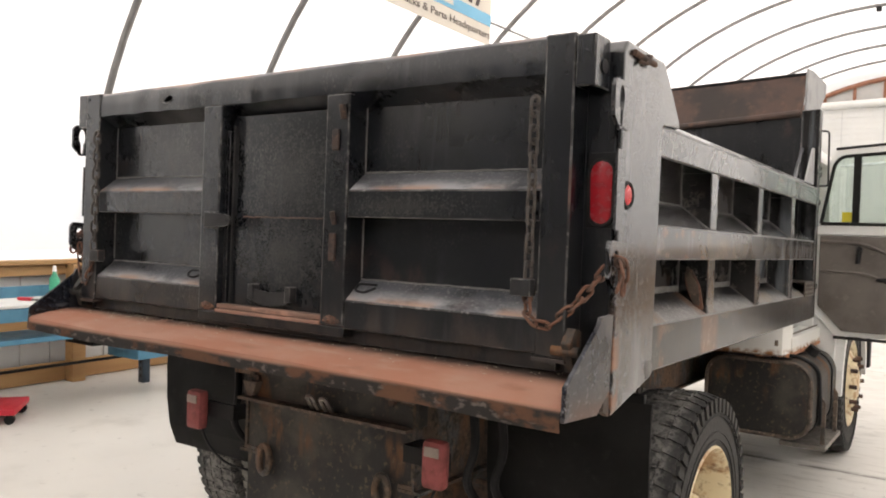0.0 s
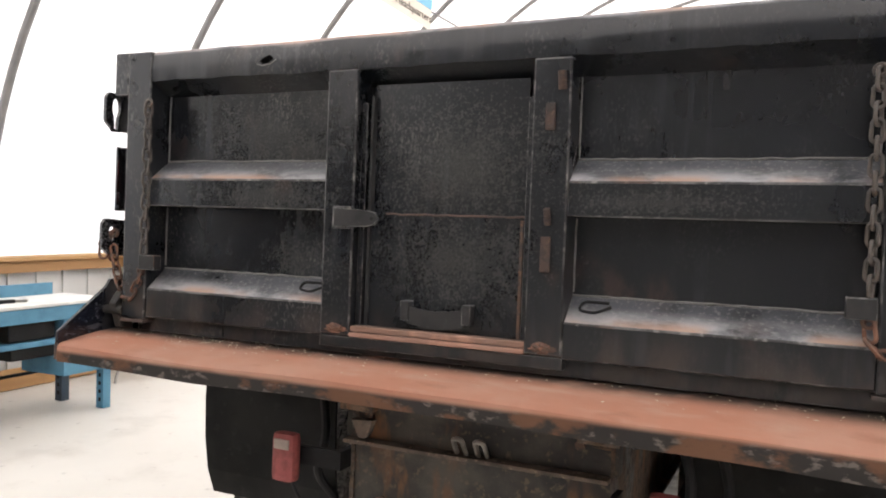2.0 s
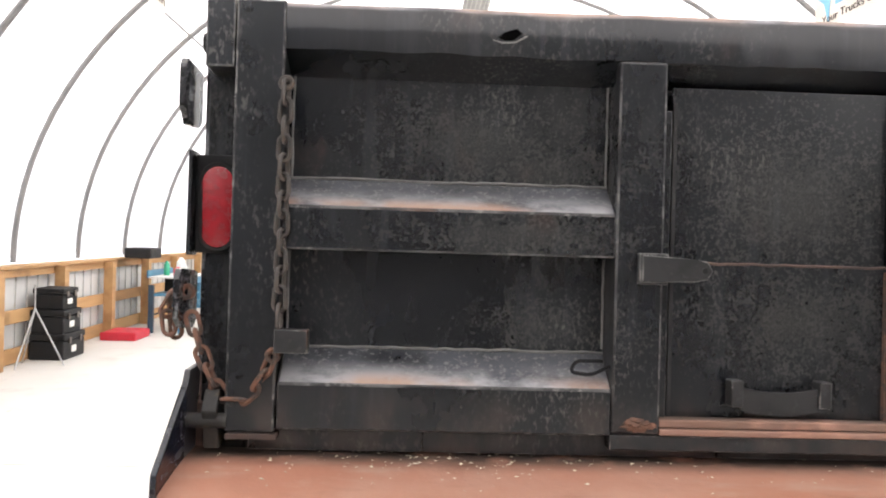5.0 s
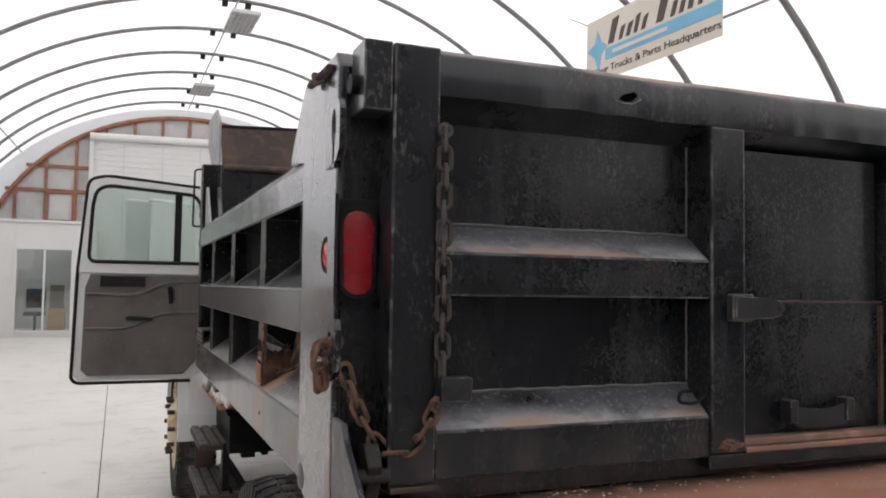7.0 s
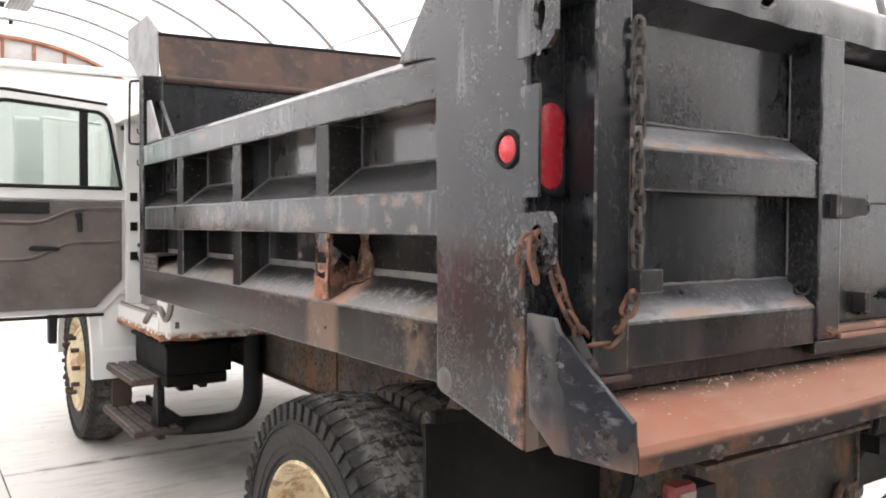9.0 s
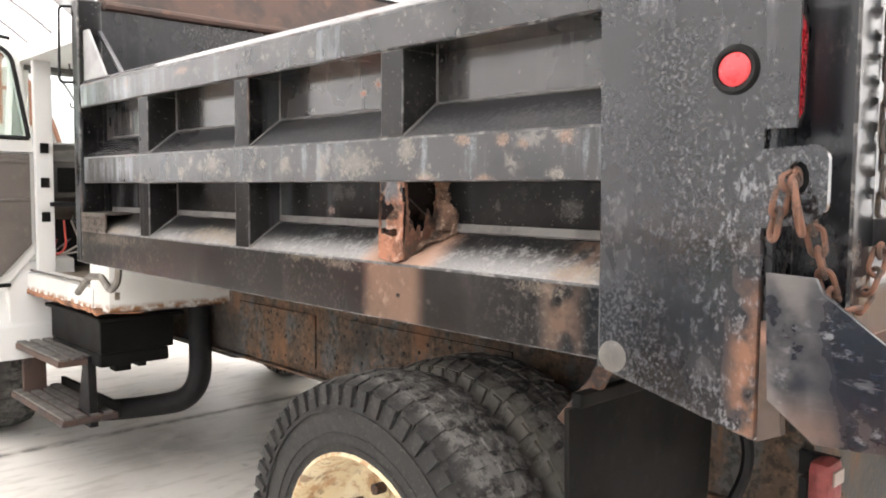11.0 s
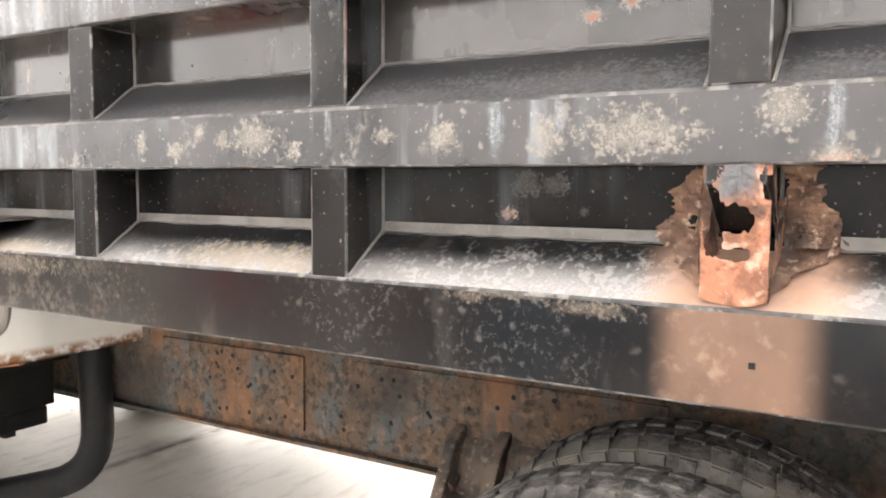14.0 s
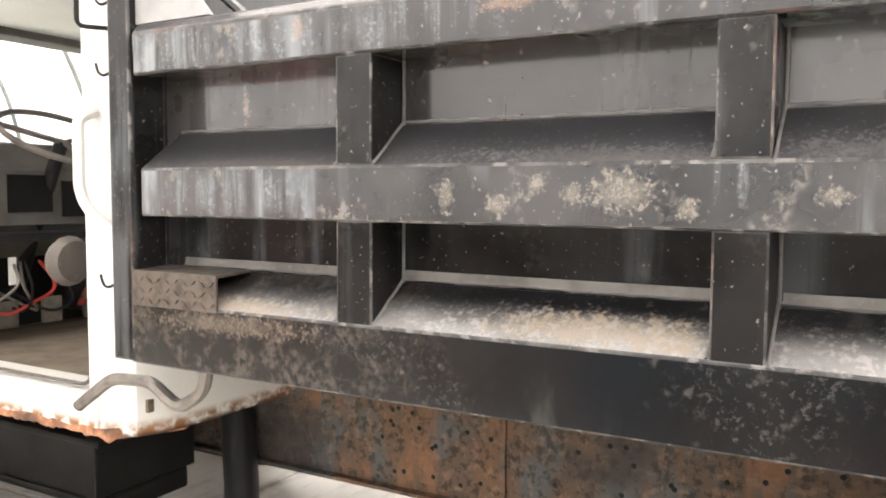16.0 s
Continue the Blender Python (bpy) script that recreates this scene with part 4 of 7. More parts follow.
    part("backrest", B(-0.2, 0.2, 0.16, 0.22, 0.6, 1.05, bevel=0.04), M["darkplastic"], chair)
    part("seat", B(-0.22, 0.22, -0.22, 0.2, 0.44, 0.52, bevel=0.03), M["darkplastic"], chair)
    part("stem", rod(bmesh.new(), (0, 0, 0.03), (0, 0, 0.44), 0.03, 10), M["darkplastic"], chair, smooth=True)
    for a in range(5):
        part("foot", rod(bmesh.new(), (0, 0, 0.06), (0.25 * math.cos(1.257 * a), 0.25 * math.sin(1.257 * a), 0.02), 0.018, 8), M["darkplastic"], chair, smooth=True)
    # unseen: linings added beside the camera to darken reflections, and the closing end wall
    solid("wall_west", B(-5.42, -5.36, BACK, -4.9, 0, 4.3), M["lining"], "unseen dark lining added to darken reflections behind", "wall", kind="structure")
    solid("wall_east", B(5.76, 5.82, BACK, -4.7, 0, 4.3), M["lining"], "unseen dark lining added to darken reflections behind", "wall", kind="structure")
    bm = bmesh.new()
    prism(bm, [(MID - 6.1, 0)] + [arch(t) for t in ts] + [(MID + 6.1, 0)], "y", BACK - 0.1, BACK)
    solid("wall_south", bm, M["southwall"], "unseen dark end wall closing the shelter behind", "wall", kind="structure")


def build_lamp(x, y):
    lamp = thing("ceiling_lamp", "white flat high-bay lamp hung under the ridge, unlit", "lamp", pose(x, y, 0), "ridge lamps")
    z = RIDGE - 0.22
    part("housing", B(-0.24, 0.27, -0.66, 0.66, z, z + 0.07, bevel=0.012), M["lampwhite"], lamp)
    for k in range(6):
        part("reflector", B(-0.25 + k * 0.085, -0.185 + k * 0.085, -0.62, 0.62, z - 0.012, z - 0.001), M["galv"], lamp)
    for d in (-0.5, 0.5):
        part("hanger", rod(bmesh.new(), (0, d, z + 0.07), (0, d, RIDGE - 0.06), 0.006, 6), M["pipe"], lamp)


def build_banner(m, group):
    b = thing("banner", "cream and blue vinyl dealer banner hung on a wire", "banner", m, group)
    part("cloth", B(-0.95, 0.95, -0.004, 0.004, -0.42, 0.42), M["banner"], b)
    part("band", B(-0.62, 0.95, -0.009, -0.005, -0.17, -0.02), M["bannerblue"], b)
    part("logo_star", prism(bmesh.new(), [(-0.93, 0.02), (-0.8, 0.1), (-0.76, 0.26), (-0.7, 0.1), (-0.6, 0.02), (-0.7, -0.08), (-0.72, -0.34), (-0.8, -0.1)], "y", -0.0095, -0.005), M["bannerblue"], b)
    # the dealer's script mark, as plain leaning strokes
    for k, (x, w, h) in enumerate(((-0.58, 0.15, 0.3), (-0.41, 0.09, 0.15), (-0.3, 0.1, 0.15), (-0.18, 0.09, 0.2), (-0.07, 0.09, 0.15), (0.14, 0.17, 0.32), (0.33, 0.09, 0.16), (0.44, 0.09, 0.16), (0.55, 0.1, 0.24), (0.67, 0.09, 0.16))):
        part("script_stroke", prism(bmesh.new(), [(x, 0.02), (x + w * 0.55, 0.02), (x + w * 1.15, 0.04 + h), (x + w * 0.45, 0.02 + h)], "y", -0.0105, -0.005), M["ink"], b)
    part("small_print", B(-0.5, 0.3, -0.0125, -0.0095, -0.12, -0.07), M["banner"], b)
    cu = bpy.data.curves.new("slogan", "FONT")
    cu.body, cu.size, cu.align_x, cu.extrude = "Your Trucks & Parts Headquarters", 0.125, "CENTER", 0.002
    cu.materials.append(M["ink"])
    t = new("slogan", cu)
    t.parent = b
    t.matrix_local = pose(0.06, -0.008, -0.33, 90, 0, 0)
    for x in (-0.95, 0.95):
        part("grommet_cord", rod(bmesh.new(), (x, 0, 0.4), (x * 1.35, 0, 0.62), 0.006, 6), M["black"], b)


build_ground()
build_shell()
build_side_wall(-1)
build_side_wall(1)
build_gable()
build_lamp(0.3, 13.5)
build_lamp(0.2, 19.9)
build_banner(pose(-3.5, 5.85, 4.5, 0, 2, 90) @ Matrix.Diagonal((1.37, 1, 1.0, 1)), "banners")
build_banner(pose(3.1, 5.06, 4.17, 0, 0, -90) @ Matrix.Diagonal((1.13, 1, 0.82, 1)), "banners")

# ---- the dump truck ----
TILT = pose(0, 0, 0.10, -1.5, 0, 0)
truck = thing("dump_truck", "dump truck with worn black steel body and open white cab", "truck", TILT)


def link_mesh(mat):
    """One stadium-shaped chain link, long along z."""
    bm, pts = bmesh.new(), []
    half, r = 0.0125, 0.0125
    for j in range(14):
        t = 2 * math.pi * j / 14
        pts.append((r * math.cos(t), 0, r * math.sin(t) + (half if math.sin(t) >= 0 else -half)))
    tube(bm, pts, 0.0048, 6, closed=True)
    return mesh("link", bm, M[mat], True)


LINKS = {k: link_mesh(k) for k in ("chain", "chainsteel")}


def chain(points, parent, mat="chain", name="chain", pitch=0.037):
    """Links along a line of points, every second one turned a quarter."""
    P = [Vector(p) for p in points]
    run = [0.0]
    for a, b in zip(P, P[1:]):
        run.append(run[-1] + (b - a).length)
    bm = bmesh.new()
    tube(bm, [P[0] + Vector((0.012 * math.cos(t), 0, 0.012 * math.sin(t))) for t in (2 * math.pi * j / 10 for j in range(10))], 0.005, 6, closed=True)
    top = part(name, bm, M[mat], parent, "rusty steel chain" if mat == "chain" else "dark steel chain", True)
    d, k = pitch / 2, 0
    while d < run[-1]:
        i = max(j for j in range(len(run)) if run[j] <= d)
        i = min(i, len(P) - 2)
        way = (P[i + 1] - P[i]).normalized()
        at = P[i] + way * (d - run[i])
        q = way.to_track_quat("Z", "X")
        m = Matrix.Translation(at) @ q.to_matrix().to_4x4() @ pose(0, 0, 0, 0, 0, 90 * (k % 2) + random.uniform(-14, 14) + 20)
        o = new("link", LINKS[mat])
        o.parent = top
        o.matrix_local = m
        d += pitch
        k += 1
    return top


def sag(a, b, drop, n=14):
    """A hanging line between two places."""
    a, b = Vector(a), Vector(b)
    return [a.lerp(b, i / n) - Vector((0, 0, drop * 4 * (i / n) * (1 - i / n))) for i in range(n + 1)]


def torn_plate(parent, s):
    """The rusted-through foot of a rib: a ragged shell with holes and a crusted patch behind it."""
    rnd = random.Random(5)
    nx, nz = 36, 56

    def shell(bm, fn, hole, rough):
        g = [[bm.verts.new(Vector(fn(i / nx, j / nz)) + rough * Vector((rnd.uniform(-1, 1), rnd.uniform(-1, 1), rnd.uniform(-1, 1)))) for i in range(nx + 1)] for j in range(nz + 1)]
        for j in range(nz):
            for i in range(nx):
                if not hole((i + .5 + rnd.uniform(-.6, .6)) / nx, (j + .5 + rnd.uniform(-.6, .6)) / nz):
                    bm.faces.new((g[j][i], g[j][i + 1], g[j + 1][i + 1], g[j + 1][i]))
        mine = [q for row in g for q in row]
        bmesh.ops.delete(bm, geom=[q for q in mine if not q.link_faces], context="VERTS")
        rim = [q for row in g for q in row if q.is_valid and q.is_boundary]
        for _ in range(4):
            bmesh.ops.smooth_vert(bm, verts=rim, factor=0.5, use_axis_x=True, use_axis_y=True, use_axis_z=True)

    def thicken(bm):
        back = bmesh.ops.duplicate(bm, geom=bm.verts[:] + bm.edges[:] + bm.faces[:])["geom"]
        bmesh.ops.translate(bm, verts=[q for q in back if isinstance(q, bmesh.types.BMVert)], vec=(0.004, 0.0, -0.001))

    def spot(u, v, cu, cv, ru, rv):
        return ((u - cu) / ru) ** 2 + ((v - cv) / rv) ** 2 < 1 + 0.7 * noise.noise((u * 9, v * 9, cu * 30))

    # rib front: sound at the top, two holes eaten through, solid rust at the foot
    bm = bmesh.new()
    shell(bm, lambda u, v: (-1.2185 - 0.003 * math.sin(7 * u + 5 * v), 0.972 + 0.092 * u, 1.33 + 0.198 * v + 0.01 * (1 - v) * (2 * u - 1) ** 2),
          lambda u, v: spot(u, v, 0.9, 0.7, 0.16, 0.16) or spot(u, v, 0.58, 0.62, 0.36, 0.1) or spot(u, v, 0.82, 0.5, 0.14, 0.16) or spot(u, v, 0.04, 0.84, 0.1, 0.08) or spot(u, v, 0.5, 0.36, 0.22, 0.035), 0.0012)
    thicken(bm)
    part("rusted_rib_foot", mirror(bm, s), M["ribrust" if s < 0 else "chain"], parent, "flaking rusted-through rib foot with holes", True)
    bm = bmesh.new()
    # what is left of the two cheeks running back to the panel
    for y, k in ((0.974, 1), (1.06, -1)):
        shell(bm, lambda u, v: (-1.217 + 0.108 * u, y - k * 0.008 * math.sin(3 * v), 1.335 + 0.07 * u + (0.19 - 0.07 * u) * v),
              lambda u, v: v > 0.3 + 0.75 * abs(u - 0.35) ** 1.5 + 0.3 * noise.noise((u * 7, k, 2)) and u > 0.07 + 0.08 * noise.noise((v * 9, k, 5)), 0.0014)
    thicken(bm)
    part("rusted_rib_cheek", mirror(bm, s), M["chain"], parent, "dark rusted cheek of the rib", True)
    # crust over ledge and panel, with a ragged outline
    bm = bmesh.new()

    def blister(u, v):
        y = 0.88 + 0.28 * u
        if v < 0.4:
            k = v / 0.4
            x, z = -1.205 + 0.095 * k, 1.338 + 0.068 * k
        else:
            x, z = -1.11, 1.406 + 0.12 * (v - 0.4) / 0.6
        d = 0.006 + 0.012 * noise.noise((u * 7, v * 8, 1)) + 0.006 * noise.noise((u * 21, v * 22, 4))
        return x - d, y, z + 0.5 * d

    def outside(u, v):
        y, r = 0.88 + 0.28 * u, 0.022 * noise.noise((u * 8, v * 8, 12))
        if v < 0.4:
            k = v / 0.4
            return y < 0.985 - 0.1 * k + r or y > 1.06 + 0.09 * k + r or 0.98 < y < 1.055
        k = (v - 0.4) / 0.6
        return y < 0.886 + 0.036 * min(1, max(0, k * 3 - 1)) + r or y > 1.15 - 0.05 * k * k + r or 0.978 + r < y < 1.058 + r
    shell(bm, blister, outside, 0.0018)
    # the flake that stands off the panel beside the rib
    shell(bm, lambda u, v: (-1.112 - 0.03 * (1 - v) * math.sin(2.6 * u), 0.895 + 0.06 * u, 1.41 + 0.07 * v),
          lambda u, v: v > 0.8 + 0.35 * noise.noise((u * 6, 3, 3)) or spot(u, v, 0.1, 0.9, 0.3, 0.3), 0.0018)
    thicken(bm)
    part("rust_crust", mirror(bm, s), M["rusttan" if s < 0 else "chain"], parent, "crusted rust blister round the rib", True)
    part("drain_slot", mirror(B(-1.2215, -1.2198, 0.985, 0.994, 1.248, 1.257), s), M["seal"], parent)


def rust_gash(parent):
    """A long rusted gash down the rear face of the passenger side's first rib, its edges curled out."""
    for name, mat, k, out in (("gash_edge", "chain", 1.0, 0.01), ("gash", "cast", 0.72, 0.014)):
        bm = bmesh.new()
        n, c = 28, []
        for i in range(n):
            a = 2 * math.pi * i / n
            q = 1 + 0.3 * noise.noise((math.cos(a) * 2, math.sin(a) * 2, 4 * k))
            u, v = 0.024 * k * q * math.cos(a), 0.078 * k * q * math.sin(a)
            c.append((1.168 + u - 0.3 * v, 1.418 + v))
        prism(bm, c, "y", 0.979 - out, 0.985)
        part(name, bm, M[mat], parent, "flaking rust gash on the rib")


def build_side(s):
    """One side of the body; s: -1 the driver's side, 1 the other."""
    def p(name, bm, mat, parent, label="", smooth=False):
        return part(name, mirror(bm, s), M[mat], parent, label, smooth)
    # light put into the paint: dimmer driver's side, lighter rail paint on the passenger's
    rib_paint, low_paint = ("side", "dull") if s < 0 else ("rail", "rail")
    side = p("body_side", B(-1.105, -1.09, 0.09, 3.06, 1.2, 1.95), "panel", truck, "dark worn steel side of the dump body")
    # driver's lower panel: gloss cut so the paint imitates a dark reflection
    p("lower_panel", B(-1.1075, -1.105, 0.41, 3.0, 1.4, 1.53), low_paint, side, "lower side panel, reflections put into its paint")
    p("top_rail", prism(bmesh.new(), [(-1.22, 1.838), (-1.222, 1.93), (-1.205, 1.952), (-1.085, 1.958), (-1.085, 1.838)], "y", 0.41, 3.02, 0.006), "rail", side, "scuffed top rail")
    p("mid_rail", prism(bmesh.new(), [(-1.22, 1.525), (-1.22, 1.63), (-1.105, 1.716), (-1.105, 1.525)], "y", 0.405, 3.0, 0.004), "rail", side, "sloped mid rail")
    p("bottom_rail", prism(bmesh.new(), [(-1.22, 1.187), (-1.22, 1.327), (-1.105, 1.404), (-1.105, 1.187)], "y", 0.405, 3.04, 0.004), "lower", side, "bottom rail with a primer patch")
    for y in (1.02, 1.722, 2.42):
        low = 1.43 if y < 1.1 else 1.325
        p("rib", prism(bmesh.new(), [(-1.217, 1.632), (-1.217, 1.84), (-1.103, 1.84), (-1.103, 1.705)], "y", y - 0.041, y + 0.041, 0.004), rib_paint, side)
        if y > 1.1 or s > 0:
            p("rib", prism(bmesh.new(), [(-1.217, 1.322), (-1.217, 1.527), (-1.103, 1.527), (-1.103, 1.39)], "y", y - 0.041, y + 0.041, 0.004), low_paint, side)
        else:
            p("rib", prism(bmesh.new(), [(-1.217, 1.5), (-1.217, 1.527), (-1.103, 1.527), (-1.103, 1.42)], "y", y - 0.041, y + 0.041, 0.003), "side", side, "rib rotted off at its foot")
        for z0, z1 in ((1.71, 1.838), (1.4, 1.525)):
            for d in (-0.045, 0.045):
                bm = bmesh.new()
                tube(bm, [(-1.108 + random.uniform(-.001, .001), y + d, z0 + (z1 - z0) * k / 6) for k in range(7)], 0.0035, 6)
                p("weld", bm, "weld", side, "pale weld bead", True)
        for zt, zb in ((1.716, 1.63), (1.404, 1.327)):
            if zt < 1.5 and y < 1.1:
                continue
            for d in (-0.044, 0.044):
                bm = bmesh.new()
                tube(bm, [(-1.217 + 0.11 * k / 6, y + d, zb + (zt - zb) * k / 6 + 0.003 + random.uniform(-.001, .001)) for k in range(7)], 0.003, 6)
                p("weld", bm, "weld", side, "pale weld bead", True)
    bays = ((0.41, 0.979), (1.061, 1.681), (1.763, 2.379), (2.461, 2.99))
    for a, b in bays:
        for z in (1.716, 1.404):
            bm = bmesh.new()
            n = 24
            tube(bm, [(-1.107, a + (b - a) * k / n, z + 0.003 + random.uniform(-.0015, .0015)) for k in range(n + 1)], 0.003, 6)
            p("weld", bm, "weld", side, "pale weld bead", True)
        # the reflection along the panel's foot is built as a pale strip
        p("foot_strip", prism(bmesh.new(), [(-1.1078, 1.406), (-1.1135, 1.408), (-1.111, 1.426), (-1.1078, 1.426)], "y", a + 0.01, b - 0.01), "strip", side, "pale strip standing in for a reflection at the panel's foot")
    if s < 0:
        torn_plate(side, s)
    else:
        rust_gash(side)
    # corner post at the tail, with its lamps and hooks
    post = p("corner_post", prism(bmesh.new(), [(0.103, 1.1), (0.41, 1.175), (0.41, 1.94), (0.588, 1.945), (0.565, 1.965), (0.467, 2.071), (0.42, 2.122), (0.127, 2.125), (0.1, 2.09)], "x", -1.224, -1.135, 0.008), "post", side, "tall plate corner post, worn to bare metal")
    p("post_return", B(-1.135, -1.085, 0.115, 0.4, 1.19, 2.09), "side", post)
    p("rear_jamb", B(-1.21, -1.1, 0.088, 0.101, 1.24, 2.06), "tailgate", post)
    p("eye_bolt", rod(bmesh.new(), (-1.24, 0.29, 2.088), (-1.228, 0.16, 2.098), 0.009, 8), "bolt", post, "rusted pin stub", True)
    p("pin_clip", tube(bmesh.new(), bent([(-1.226, 0.2, 2.08), (-1.245, 0.22, 2.075), (-1.245, 0.25, 2.105), (-1.226, 0.27, 2.11)], 0.01), 0.005, 6), "bolt", post, smooth=True)
    bm = bmesh.new()
    lathe(bm, [(-1.2305, 0.0), (-1.2305, 0.024), (-1.2275, 0.028)], 20, "x", (0, 0.154, 1.704))
    p("marker_lens", bm, "marker", post, "round red marker lens", True)
    bm = bmesh.new()
    lathe(bm, [(-1.2255, 0.029), (-1.231, 0.03), (-1.232, 0.036), (-1.2255, 0.041)], 24, "x", (0, 0.154, 1.704))
    p("marker_grommet", bm, "seal", post, "black rubber grommet", True)
    p("lamp_box", B(-1.232, -1.14, 0.078, 0.1, 1.61, 1.815, bevel=0.004), "black", post, "black tail lamp box")
    bm = bmesh.new()
    prism(bm, oval(-1.185, 1.706, 0.064, 0.17), "y", 0.069, 0.08, 0.004)
    p("tail_lens", bm, "redlens", post, "oval red tail lens", True)
    bm = bmesh.new()
    ring = oval(-1.185, 1.706, 0.07, 0.178, 24)
    tube(bm, [(x, 0.075, z) for x, z in ring], 0.006, 6, closed=True)
    p("lamp_grommet", bm, "seal", post, smooth=True)
    p("lamp_cheek", B(-1.24, -1.2325, 0.046, 0.1, 1.605, 1.82), "post", post)
    for z, kind in ((1.937, "key"), (1.516, "plain")):
        out = [(0.128, z - 0.05), (0.128, z + 0.055), (0.008, z + 0.062), (-0.006, z + 0.045), (-0.006, z - 0.035), (0.02, z - 0.058), (0.1, z - 0.066)]
        bm = ring_plate(bmesh.new(), out, (0.038, z + 0.012), 0.034, 0.05 if kind == "plain" else 0.07, -1.248, -1.236, slot=0.05 if kind == "key" else 0.0)
        p("chain_hook", bm, "post", post, "thick slotted chain hook plate")
    wing = p("wing_plate", prism(bmesh.new(), [(0.092, 1.379), (0.014, 1.376), (0.004, 1.35), (-0.184, 1.218), (-0.189, 1.131), (0.008, 1.119), (0.083, 1.175)], "x", -1.226, -1.214, 0.003), "wing", side, "battered side wing of the tail apron")
    p("wing_gusset", prism(bmesh.new(), [(0.1, 1.1), (0.1, 1.3), (0.075, 1.3), (0.06, 1.12)], "x", -1.219, -1.2, 0.002), "apron", side, "rusty gusset")
    p("pivot_pad", lathe(bmesh.new(), [(-1.2265, 0), (-1.2265, 0.027), (-1.2245, 0.03)], 18, "x", (0, 0.375, 1.2)), "strip", post, "worn pale round pad", True)
    # tread plate box at the front end
    p("tread_box", prism(bmesh.new(), [(-1.224, 1.322), (-1.224, 1.402), (-1.112, 1.406), (-1.112, 1.4), (-1.218, 1.396), (-1.218, 1.322)], "y", 2.772, 3.03), "treadplate", side, "diamond-plate box")
    for i in range(9):
        for j in range(3):
            y, z, t = 2.785 + i * 0.027, 1.336 + j * 0.023, 0.6 if (i + j) % 2 else -0.6
            c, d = math.cos(t) * 0.011, math.sin(t) * 0.011
            p("tread_diamond", prism(bmesh.new(), [(y - c, z - d), (y + d * 0.25, z - c * 0.25), (y + c, z + d), (y - d * 0.25, z + c * 0.25)], "x", -1.2275, -1.2235), "treadplate", side)
    p("gusset", prism(bmesh.new(), [(2.8, 1.955), (3.03, 1.955), (3.03, 2.16), (2.98, 2.16)], "x", -1.2, -1.19), "primer", side, "grey triangular gusset")
    p("brace", rod(bmesh.new(), (-1.15, 2.74, 1.95), (-1.13, 3.03, 2.16), 0.012, 8), "tailgate", side, smooth=True)
    for z in (1.37, 1.86, 2.02):
        p("tarp_hook", tube(bmesh.new(), bent([(-1.2, 3.1, z), (-1.218, 3.12, z - 0.016), (-1.22, 3.135, z - 0.008), (-1.218, 3.145, z + 0.014)], 0.01), 0.0035, 6), "black", side, smooth=True)
    return side


